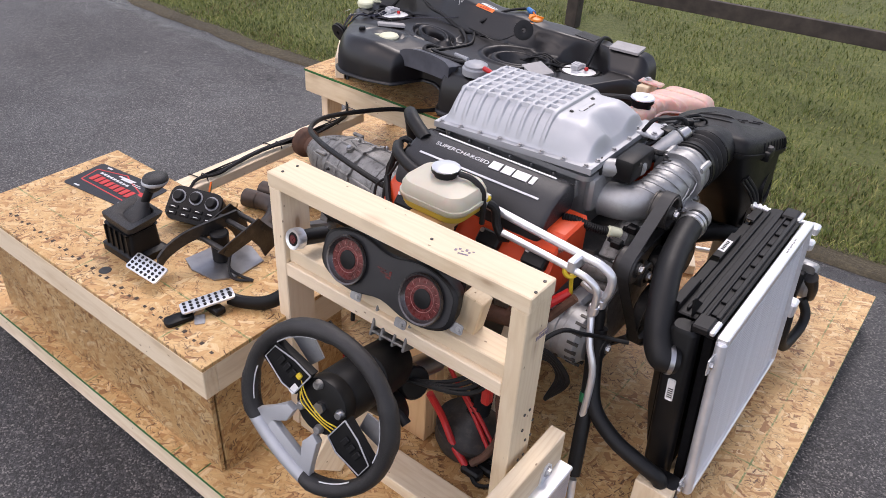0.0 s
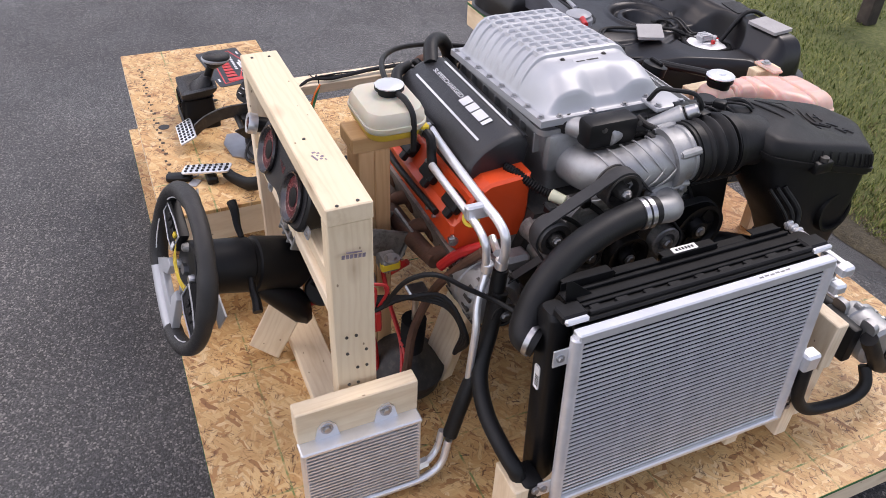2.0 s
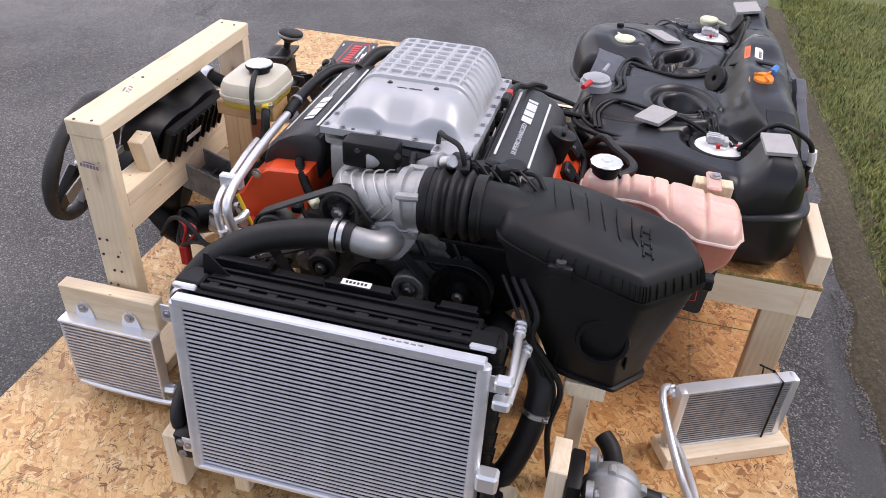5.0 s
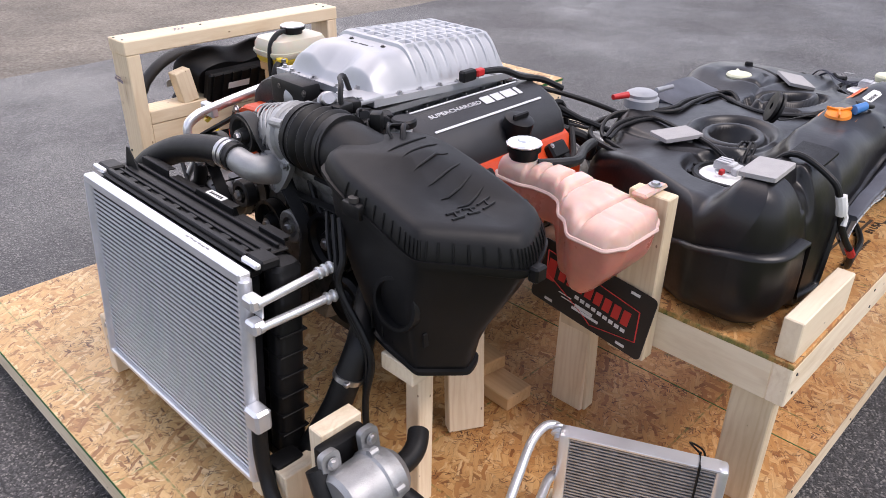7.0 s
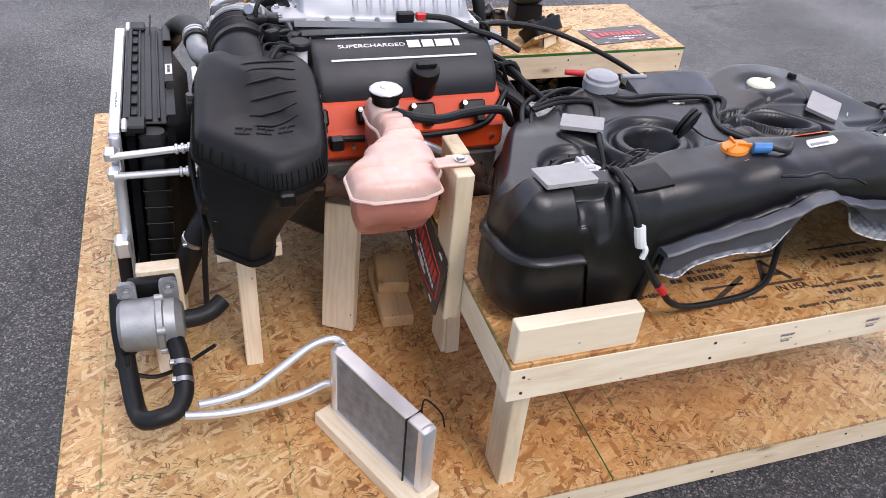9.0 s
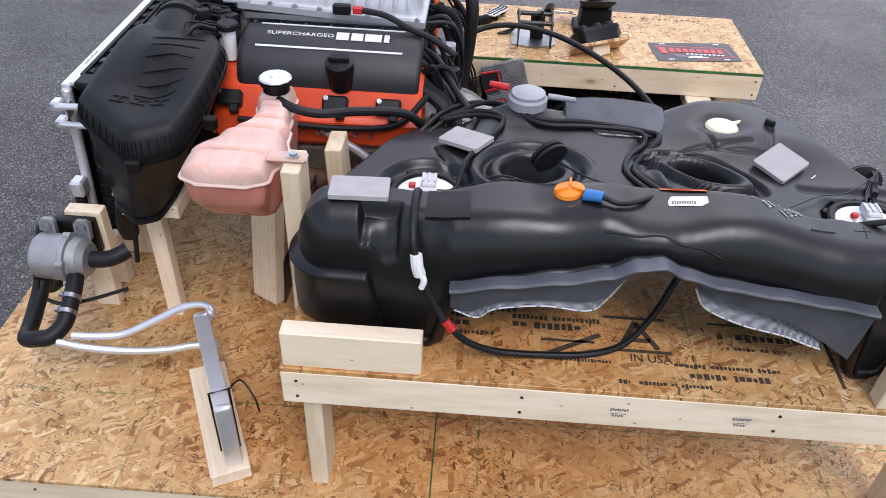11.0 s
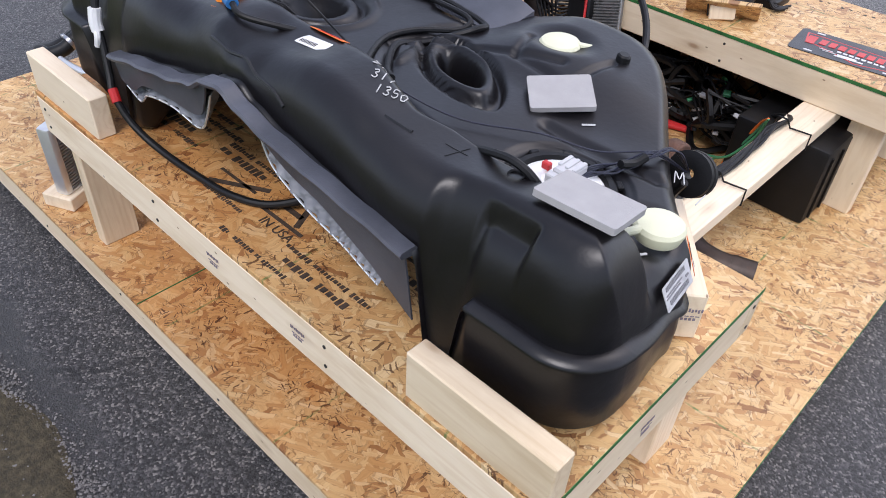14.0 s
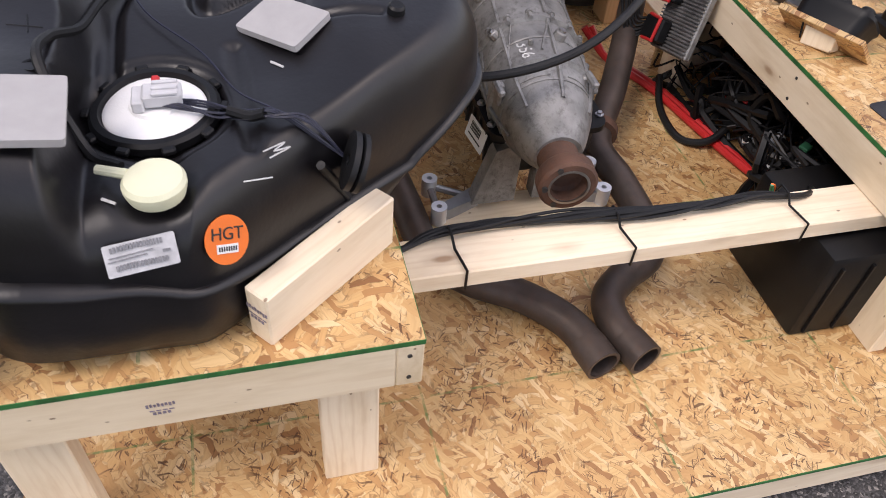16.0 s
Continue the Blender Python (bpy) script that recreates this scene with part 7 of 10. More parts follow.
# pipe stubs with fittings on the tank's side
for z, x1, y1 in ((0.672, -0.168, -0.108), (0.622, -0.172, -0.088)):
    a, b = Vector((0.008, -0.098, z)), Vector((x1, y1, z + 0.004))
    f = part("pipe_block", box(bmesh.new(), a + Vector((0.0, -0.012, 0)), (0.028, 0.034, 0.026), bevel=0.005), BRIGHT, rad)
    d = (b - a).normalized()
    part("stub", rod(bmesh.new(), a, b, 0.0085, seg=12), BRIGHT, f)
    for k in range(3):
        part("collar", rod(bmesh.new(), b - d * (0.012 + 0.014 * k), b - d * (0.004 + 0.014 * k), 0.0125, seg=14, bevel=0.002), BRIGHT, f)
part("drier_block", box(bmesh.new(), (0.022, -0.118, 0.415), (0.036, 0.045, 0.05), bevel=0.006), BRIGHT, rad)
# props
for y0, y1 in ((-0.872, -0.834), (-0.098, -0.060)):
    board(rad, (-0.075, y0, FLOOR), (0.014, y1, 0.292), "prop")
    br = part("bracket", box(bmesh.new(), (-0.02, (y0 + y1) / 2 + (0.03 if y0 < -0.5 else -0.03), 0.262), (0.07, 0.05, 0.075), bevel=0.012, seg=2), BLACK, rad)
    for z in (0.245, 0.283):
        bolt(br, (0.016, (y0 + y1) / 2 + (0.03 if y0 < -0.5 else -0.03), z), (1, 0, 0.2), 0.007, 0.006)
for y in (-0.70, -0.22):
    board(rad, (-0.10, y - 0.02, FLOOR), (-0.01, y + 0.018, RM.translation.z - HH - 0.006), "prop")


def clamp(parent, p, d, r):
    d = Vector(d).normalized()
    p = Vector(p)
    c = part("hose_clamp", lathe(bmesh.new(), p - d * 0.006, p + d * 0.006, [(r, 0), (r + 0.003, 0.05), (r + 0.003, 0.95), (r, 1), (r, 0)], 20), STEEL, parent, "steel hose clamp")
    s = d.orthogonal().normalized()
    part("clamp_ear", box(bmesh.new(), p + s * (r + 0.005), (0.012, 0.012, 0.010), bevel=0.002), STEEL, c)
    return c


# ---- large coolant hoses ----
up = thing("radiator_hose", "thick black upper radiator hose", "hose", (-0.2, -0.65, 0.7))
part("tube", hose(bmesh.new(), [(-0.206, -0.474, 0.776), (-0.206, -0.52, 0.777), (-0.197, -0.60, 0.766), (-0.178, -0.69, 0.742), (-0.150, -0.765, 0.700), (-0.128, -0.805, 0.655), (-0.105, -0.822, 0.630), (-0.082, -0.805, 0.622)], 0.0315, 18, 8), RUBBER, up)
clamp(up, (-0.206, -0.496, 0.7765), (0, -1, 0), 0.0315)
clamp(up, (-0.206, -0.512, 0.7768), (0, -1, 0), 0.0315)
clamp(up, (-0.092, -0.813, 0.625), (0.8, 0.5, -0.1), 0.0315)
low = thing("radiator_hose", "black lower coolant hose running down beside the radiator", "hose", (-0.1, -0.85, 0.4))
part("tube", hose(bmesh.new(), [(-0.27, -0.79, 0.60), (-0.255, -0.815, 0.50), (-0.22, -0.85, 0.42), (-0.15, -0.865, 0.37), (-0.07, -0.86, 0.335), (-0.03, -0.85, 0.31), (-0.025, -0.84, 0.275)], 0.019, 14, 7), RUBBER, low)
low2 = thing("radiator_hose", "black lower radiator hose on the pump's side", "hose", (-0.12, -0.1, 0.36))
part("tube", hose(bmesh.new(), [(-0.085, -0.115, 0.27), (-0.10, -0.085, 0.33), (-0.125, -0.062, 0.40), (-0.150, -0.050, 0.47), (-0.185, -0.055, 0.525), (-0.24, -0.10, 0.55), (-0.32, -0.18, 0.54)], 0.028, 16, 7), RUBBER, low2)
clamp(low2, (-0.146, -0.051, 0.46), (-0.3, 0.15, 0.9), 0.0285)
dn = thing("coolant_hose", "black hose from the drier block down to the pump", "hose", (0.03, -0.05, 0.3))
part("tube", hose(bmesh.new(), [(0.024, -0.114, 0.40), (0.028, -0.112, 0.34), (0.03, -0.10, 0.28), (0.038, -0.06, 0.235), (0.045, 0.02, 0.222), (0.05, 0.09, 0.23), (0.045, 0.12, 0.26), (0.02, 0.125, 0.30)], 0.0155, 14, 7), RUBBER, dn)

from mathutils.bvhtree import BVHTree

# ---- air box ----
MILK_WHITE = paint("milk_white_plastic", (0.62, 0.62, 0.60), 0.45, var=0.1)
ab = thing("air_box", "large black plastic air filter box with ribbed bellows", "air box", (-0.3, 0.05, 0.5))


PLAN = bean([(-0.200, -0.150), (-0.184, -0.08), (-0.178, 0.0), (-0.172, 0.07), (-0.171, 0.105), (-0.184, 0.124), (-0.240, 0.170), (-0.298, 0.218), (-0.322, 0.230), (-0.350, 0.226), (-0.396, 0.206), (-0.418, 0.186), (-0.430, 0.14), (-0.440, 0.07), (-0.448, -0.04), (-0.440, -0.115), (-0.400, -0.160), (-0.295, -0.185), (-0.222, -0.178)], 64)
pc = Vector((-0.320, 0.020))


def scaled(k, z, dx=0.0, dy=0.0, tilt=-0.24):
    return [(pc.x + dx + (x - pc.x) * k, pc.y + dy + (y - pc.y) * k, z + tilt * (y - pc.y)) for x, y in PLAN]


cover = part("cover", loft(bmesh.new(), [scaled(1.0, 0.797), scaled(1.0, 0.803), scaled(0.988, 0.812, 0, 0, -0.235), scaled(0.962, 0.828, 0, 0, -0.215), scaled(0.925, 0.839, -0.002, -0.002, -0.19), scaled(0.87, 0.8440, -0.004, -0.004, -0.175), scaled(0.80, 0.8458, -0.006, -0.006, -0.17), scaled(0.5, 0.8468, -0.008, -0.006, -0.165), scaled(0.25, 0.847, -0.010, -0.006, -0.165)]), BLACK_SOFT, ab, "matt black box lid", sharp=40)
lower = part("lower_case", loft(bmesh.new(), [scaled(1.0, 0.793), scaled(1.0, 0.780), scaled(0.955, 0.776), scaled(0.90, 0.735, 0.010, 0.0, -0.2), scaled(0.80, 0.690, 0.026, 0.004, -0.16), scaled(0.66, 0.635, 0.044, 0.012, -0.12), scaled(0.55, 0.585, 0.054, 0.022, -0.08), scaled(0.49, 0.545, 0.058, 0.030, -0.05), scaled(0.46, 0.528, 0.058, 0.032, -0.05), scaled(0.40, 0.522, 0.058, 0.032, -0.05)]), BLACK, ab, sharp=50)
part("seam_flange", loft(bmesh.new(), [scaled(1.0, 0.789), scaled(1.034, 0.789), scaled(1.034, 0.798), scaled(1.0, 0.798)], caps=False), BLACK, ab)
part("foot_rim", loft(bmesh.new(), [scaled(0.47, 0.536, 0.058, 0.032, -0.05), scaled(0.51, 0.534, 0.058, 0.032, -0.05), scaled(0.51, 0.526, 0.058, 0.032, -0.05), scaled(0.47, 0.524, 0.058, 0.032, -0.05)], caps=False), BLACK, ab)
for x, y in PLAN:
    if y > -0.10:
        a, b = Vector((pc.x + (x - pc.x) * 1.004, pc.y + (y - pc.y) * 1.004, 0.800 - 0.24 * (y - pc.y))), Vector((pc.x + (x - pc.x) * 0.960, pc.y + (y - pc.y) * 0.960, 0.829 - 0.214 * (y - pc.y)))
        part("web", sweep(bmesh.new(), [a, (a + b) / 2 + Vector((x - pc.x, y - pc.y, 0)) * 0.012, b], 0.0022, 5), BLACK, cover)
lid = BVHTree.FromPolygons([cover.matrix_basis @ v.co for v in cover.data.vertices], [p.vertices[:] for p in cover.data.polygons])


def on_lid(x, y, lift=0.0):
    """The lid's top over a point of the plan."""
    p = lid.ray_cast(Vector((x, y, 1.5)), Vector((0, 0, -1)))[0]
    return Vector((x, y, p.z + lift)) if p else Vector((x, y, 0.84 + lift))


for k in range(6):
    y = -0.100 + 0.034 * k
    x0, x1 = -0.405 + 0.004 * k, -0.285 - 0.006 * (k % 2)
    rib = [on_lid(x0 + (x1 - x0) * i / 8, y + 0.02 * i / 8, 0.0012) for i in range(9)]
    part("swage", sweep(bmesh.new(), rib, lambda t: 0.0028 * math.sin(math.pi * min(1, max(0.02, t))) ** 0.5, 7), BLACK_SOFT, cover)
for k in range(3):
    for (u0, v0), (u1, v1) in (((0.0, 0.0), (0.030, 0.0)), ((0.004, 0.018), (0.036, 0.018)), ((0.016, 0.002), (0.022, 0.017))):
        a, b = ((-0.252 - 0.043 * k - u, 0.118 - 0.003 * k - v) for u, v in ((u0, v0), (u1, v1)))
        part("emblem", sweep(bmesh.new(), [on_lid(a[0] + (b[0] - a[0]) * i / 4, a[1] + (b[1] - a[1]) * i / 4, 0.0008) for i in range(5)], 0.0024, 6), BLACK, cover)
part("dipstick_tube", rod(bmesh.new(), (-0.415, -0.200, 0.79), (-0.415, -0.201, 0.858), 0.013, 0.013, 14), MILK_WHITE, engine, "white plastic tube")
neck = part("neck", loft(bmesh.new(), [[(x + a * math.cos(t), y + s * math.cos(t) * 0.15, z + b * math.sin(t)) for t in (2 * math.pi * i / 28 for i in range(28))] for x, y, z, a, b, s in ((-0.298, -0.232, 0.842, 0.062, 0.060, 0), (-0.298, -0.19, 0.842, 0.063, 0.058, 0), (-0.302, -0.13, 0.830, 0.075, 0.052, 0), (-0.310, -0.05, 0.815, 0.092, 0.045, 0), (-0.315, 0.02, 0.80, 0.095, 0.04, 0))]), BLACK_SOFT, ab)
line = [Vector((-0.301, -0.352 + 0.002 * k, 0.838 + 0.00006 * k)) for k in range(66)]
bell = part("bellows", sweep(bmesh.new(), line, lambda t: 0.066 + (0.007 * math.sin(t * 2 * math.pi * 4.5) if 0.22 < t < 0.82 else 0.002), 30), RUBBER, ab, "ribbed black rubber bellows")
for y in (-0.340, -0.236):
    part("band", lathe(bmesh.new(), (-0.301, y - 0.006, 0.8385), (-0.301, y + 0.006, 0.8385), [(0.066, 0), (0.0705, 0.05), (0.0705, 0.95), (0.066, 1)], 30), BLACK, bell)
hole = part("inlet", lathe(bmesh.new(), (-0.235, 0.052, 0.655), (-0.172, 0.055, 0.662), [(0.045, 1.0), (0.052, 1.0), (0.054, 0.85), (0.050, 0.0), (0.044, 0.0), (0.044, 0.9), (0.045, 1.0)], 28), BLACK, lower)
# black disc painted as the shade inside the inlet
part("inlet_back", rod(bmesh.new(), (-0.212, 0.053, 0.6575), (-0.209, 0.053, 0.658), 0.0455, seg=28), GAP_SHADE, hole)
for y, z in ((-0.03, 0.60), (-0.03, 0.575), (0.0, 0.57), (0.03, 0.57), (0.06, 0.57), (0.09, 0.575), (0.11, 0.60)):
    part("web", box(bmesh.new(), (-0.203, y, z), (0.024, 0.004, 0.03), bevel=0.001), BLACK, lower)
lat = part("latch", box(bmesh.new(), (-0.182, -0.050, 0.810), (0.03, 0.05, 0.030), bevel=0.006, seg=2), BLACK, ab)
part("latch_pin", rod(bmesh.new(), (-0.178, -0.050, 0.825), (-0.178, -0.050, 0.834), 0.010, seg=14), STEEL_DARK, lat)
for p in ((-0.335, 0.242, 0.738), (-0.460, 0.10, 0.772)):
    part("clip", box(bmesh.new(), p, (0.03, 0.022, 0.03), bevel=0.004), BLACK, ab)
for k in range(3):
    part("loom", hose(bmesh.new(), [(-0.20, -0.16 + 0.02 * k, 0.76), (-0.17, -0.12 + 0.02 * k, 0.70), (-0.16, -0.08, 0.62 + 0.01 * k), (-0.17, -0.04 + 0.015 * k, 0.52), (-0.16, -0.02, 0.40), (-0.15, 0.0, 0.26)], 0.004 + 0.0015 * k, 8), RUBBER, ab)
prop = thing("wood_prop", "softwood post with a short cross block under the air box", "wood post", (-0.26, 0.06, FLOOR))
beam(prop, (-0.252, 0.038, FLOOR), (-0.252, 0.040, 0.482), 0.042, T38, "post", up=(0, 1, 0))
beam(prop, (-0.335, 0.04, 0.501), (-0.190, 0.04, 0.501), T89, T38, "block")

# ---- pink coolant tank on its posts ----
PINK = paint("pink_coolant_plastic", (0.56, 0.215, 0.165), 0.3, var=0.25, scale=9, bump=0.05, Subsurface_Weight=0.55, Subsurface_Scale=0.05)
PALE = paint("pale_pink_plastic", (0.60, 0.395, 0.330), 0.34, var=0.2, scale=12, bump=0.05, Subsurface_Weight=0.5, Subsurface_Scale=0.05)
SEAM_PALE = paint("pale_weld", (0.74, 0.52, 0.46), 0.4, var=0.1, scale=20)
res = thing("coolant_tank", "translucent coolant bottle with pink fluid and a chrome-black cap", "coolant tank", (-0.58, 0.12, 0.66))


def bottle_sides(y):
    """The bottle's two sides in plan: a narrow arm under the neck, stepping out to a broad lobed end."""
    far = -0.628 - 0.008 * smoothstep(0.055, 0.065, y) - 0.008 * smoothstep(0.105, 0.118, y) - 0.008 * smoothstep(0.15, 0.18, y) + 0.016 * smoothstep(0.225, 0.26, y)
    near = -0.546 - 0.012 * smoothstep(0.02, 0.06, y) * smoothstep(0.13, 0.09, y) + 0.048 * smoothstep(0.12, 0.17, y) + 0.046 * smoothstep(0.17, 0.225, y)
    q = 0.5 * (smoothstep(-0.022, -0.048, y) ** 2 + smoothstep(0.285, 0.316, y) ** 2)
    return far + (near - far) * 0.42 * q, near - (near - far) * 0.42 * q


def bottle_seam(y):
    return 0.766 - 0.030 * (y - 0.13) - 0.006 * smoothstep(0.12, 0.2, y)


def bottle_low(y):
    """The underside: a leg under the neck, a saddle, a deep outer pocket."""
    z = 0.626 + 0.071 * smoothstep(0.03, 0.06, y) * smoothstep(0.135, 0.105, y)
    return z + 0.075 * smoothstep(0.23, 0.32, y)


def bottle_half(top):
    """Half the bottle as a closed skin over its plan, bulging from the weld."""
    n, w = 110, 28
    verts, faces = [], []
    for i in range(n + 1):
        y = -0.048 + 0.364 * i / n
        x0, x1 = bottle_sides(y)
        ends = min(1.0, min(y + 0.048, 0.316 - y) / 0.024)
        rise = 0.040 + 0.004 * smoothstep(0.03, -0.02, y) - 0.004 * smoothstep(0.16, 0.3, y)
        groove = max(smoothstep(0.007, 0.001, abs(y - g)) for g in (0.035, 0.062, 0.112, 0.152, 0.235))
        for j in range(w + 1):
            s = -1 + 2 * j / w
            across = max(0.0, 1 - abs(s) ** (4.5 if top else 9)) ** 0.5 * math.sqrt(max(0.0, 1 - (1 - ends) ** 2))
            dip = 0.010 * groove * across + (0.006 * smoothstep(0.05, 0.0, abs(abs(s) - 0.33)) * smoothstep(0.19, 0.22, y) if top else 0)
            z = bottle_seam(y) + rise * across - dip if top else bottle_seam(y) - (bottle_seam(y) - bottle_low(y)) * across
            k = 1.0 if top else 0.96 - 0.05 * across
            verts.append(((x0 + x1) / 2 + s * (x1 - x0) / 2 * k, y, z))
    for i in range(n):
        for j in range(w):
            q = i * (w + 1) + j
            faces.append((q, q + 1, q + w + 2, q + w + 1))
    return tri_mesh("half", verts, faces)


mesh_part("lower_half", bottle_half(False), PINK, res, "pink translucent lower half", sharp=70)
mesh_part("upper_half", bottle_half(True), PALE, res, "pale translucent upper half", sharp=70)
rim = [(bottle_sides(y)[k], y, bottle_seam(y)) for k, ys in ((0, range(0, 61)), (1, range(60, -1, -1))) for y in (-0.048 + 0.364 * i / 60 for i in ys)]
part("seam", sweep(bmesh.new(), rim + [rim[0]], 0.0042, 6), SEAM_PALE, res)
rcap = part("cap", lathe(bmesh.new(), (-0.589, 0.0, 0.806), (-0.589, 0.0, 0.846), [(0, 0), (0.026, 0), (0.030, 0.1), (0.030, 0.5), (0.036, 0.52), (0.036, 0.72), (0.030, 0.76), (0.022, 0.98), (0, 1.0)], 24), BLACK, res, "black pressure cap")
part("cap_plate", lathe(bmesh.new(), (-0.589, 0, 0.838), (-0.589, 0, 0.849), [(0, 0), (0.036, 0), (0.038, 0.3), (0.034, 0.6), (0.014, 0.7), (0.012, 1), (0, 1)], 12), BRIGHT, rcap, "bright cap plate")
part("ear", box(bmesh.new(), (-0.668, 0.252, 0.7935), (0.084, 0.034, 0.010), bevel=0.004), PALE, res)
bolt(res, (-0.682, 0.255, 0.7995), (0, 0, 1), 0.009, 0.007)
part("outlet_hose", hose(bmesh.new(), [(-0.60, 0.03, 0.80), (-0.64, 0.06, 0.80), (-0.70, 0.06, 0.79), (-0.78, 0.02, 0.78), (-0.88, -0.02, 0.76), (-0.93, -0.06, 0.70)], 0.011, 10), RUBBER, res)
hp = thing("wood_post", "softwood post carrying the coolant tank and the sign", "wood post", (-0.71, 0.26, STOP - 0.1))
board(hp, (-0.7005, 0.210, rz0 - 0.02), (-0.6625, 0.299, 0.787), "post")
hp2 = thing("wood_post", "tall softwood post beside the coolant tank", "wood post", (-0.70, 0.07, FLOOR))
beam(hp2, (-0.764, 0.083, FLOOR), (-0.735, 0.078, 0.735), T38, T89, "post", up=(0, 1, 0))
ep = thing("wood_prop", "softwood board leaning under the engine", "wood post", (-0.47, -0.02, FLOOR))
beam(ep, (-0.490, -0.047, FLOOR), (-0.512, -0.085, 0.50), T89, T38, "board", up=(0.50, 0.85, 0))
ep2 = thing("wood_prop", "softwood board leaning under the engine on the dash side", "wood post", (-0.52, -0.81, FLOOR))
beam(ep2, (-0.525, -0.815, FLOOR), (-0.50, -0.72, 0.50), T89, T38, "board", up=(0.3, -0.9, 0))
for k in range(2):
    ob = thing("wood_offcut", "softwood offcut lying on the pallet", "wood block", (-0.64, -0.04, FLOOR), "offcuts under the engine")
    beam(ob, (-0.648 - 0.01 * k, -0.004 - 0.10 * k, FLOOR + 0.019 + 0.0385 * k), (-0.66 - 0.02 * k, -0.24, FLOOR + 0.019 + 0.0385 * k), 0.088, T38, "block", PINE_TAN)


SIGN_BLACK = paint("black_enamel", (0.013, 0.012, 0.013), 0.35, var=0.2)
SIGN_RED = paint("red_enamel", (0.55, 0.035, 0.03), 0.4, var=0.1)
SIGN_WHITE = paint("white_enamel", (0.7, 0.7, 0.7), 0.4)


def plate_sign(name, m, parent_label, w=0.305, h=0.152):
    """A dark metal plate with a red emblem, drawn as plain shapes."""
    sg = thing(name, parent_label, "sign", m.translation)
    pl = part("plate", prism(bmesh.new(), rounded(w, h, 0.012, 4), 0.0015, m), SIGN_BLACK, sg)
    z = Matrix.Translation((0, 0, 0.0016))
    frame_pts = [(-0.43, 0.34), (0.40, 0.20), (0.43, -0.26), (0.06, -0.42), (-0.05, -0.30), (-0.40, -0.02), (-0.43, 0.34)]
    bm = bmesh.new()
    for (x0, y0), (x1, y1) in zip(frame_pts, frame_pts[1:]):
        sweep(bm, [m @ z @ Vector((x0 * w, y0 * h, 0)), m @ z @ Vector((x1 * w, y1 * h, 0))], 0.0022, 4, True, 0.3)
    part("border", bm, SIGN_RED, pl, "red outline")
    bars(pl, m @ z, [(-0.365 * w, 0.06 * h, 0.075 * w, 0.34 * h)], SIGN_RED, "emblem_initial", 0.0012)
    for k in range(8):
        x, hh = (-0.262 + 0.082 * k) * w, (0.185 + 0.012 * abs(k - 3.5)) * h
        y0 = (0.085 - 0.012 * k) * h
        out = [(x - 0.032 * w, y0 - hh / 2), (x + 0.028 * w, y0 - hh / 2), (x + 0.034 * w, y0 + hh / 2), (x - 0.026 * w, y0 + hh / 2)]
        part("emblem_block", prism(bmesh.new(), out, 0.0012, m @ z), SIGN_RED, pl)
    bars(pl, m @ z, [(-0.10 * w + 0.052 * w * k, (-0.13 - 0.008 * k) * h, 0.036 * w, 0.055 * h) for k in range(9)], SIGN_WHITE, "small_bars", 0.0012)
    bars(pl, m @ z, [(-0.02 * w, -0.26 * h, 0.16 * w, 0.05 * h), (0.0, -0.315 * h, 0.24 * w, 0.04 * h), (-0.20 * w, -0.20 * h, 0.12 * w, 0.012 * h), (-0.17 * w, -0.25 * h, 0.12 * w, 0.012 * h)], SIGN_WHITE, "vehicle_outline", 0.0012)
    for x, y in ((-0.33, 0.42), (0.33, 0.42), (-0.33, -0.42), (0.33, -0.42)):
        bars(pl, m @ z, [(x * w, y * h, 0.022, 0.006)], SIGN_WHITE, "slot", 0.0012)
    return sg


plate_sign("display_plate", facing((-0.656, 0.158, 0.512), (1, -0.04, 0.10), (0, 0.10, 1)), "black enamelled plate with a red emblem screwed to the post")
plate_sign("display_plate", facing((-1.822, -1.075, BTOP + 0.0005), (0, 0, 1), (-0.12, 1, 0)) @ Matrix.Rotation(radians(180), 4, "Z"), "black enamelled plate with a red emblem lying on the box")

# ---- instrument frame ----
fr = thing("wooden_stand", "softwood frame of two posts and a beam holding the gauges", "stand", (-0.6, -1.11, FLOOR))
FY0, FY1 = -1.163, -1.074
board(fr, (-0.969, FY0, 0.868), (-0.264, FY1, 0.906), "beam")
board(fr, (-0.305, FY0 + 0.001, FLOOR), (-0.267, FY1 - 0.001, 0.868), "post")
board(fr, (-0.967, FY0 + 0.001, FLOOR), (-0.929, FY1 - 0.001, 0.868), "post")
board(fr, (-0.929, FY0 + 0.002, 0.633), (-0.305, FY0 + 0.040, 0.671), "shelf_edge")
board(fr, (-0.929, FY0 + 0.014, 0.672), (-0.305, FY1 - 0.002, 0.710), "shelf")
board(fr, (-0.929, FY1 - 0.042, 0.604), (-0.305, FY1 - 0.004, 0.6715), "shelf_edge")
board(fr, (-0.922, FY0, FLOOR), (-0.312, FY1, FLOOR + T38), "foot_board")
beam(fr, (-0.436, -1.098, 0.710), (-0.418, -1.098, 0.80), 0.05, T38, "stub", up=(0, 1, 0.2))
beam(fr, (-0.76, -1.23, FLOOR + 0.02), (-0.70, -1.15, 0.36), T89, T38, "strut", up=(0.8, -0.5, 0))
screw_heads(fr, [(-0.27, -1.14, 0.9065), (-0.275, -1.10, 0.9065), (-0.94, -1.14, 0.9065), (-0.935, -1.10, 0.9065), (-0.52, -1.13, 0.9065)])
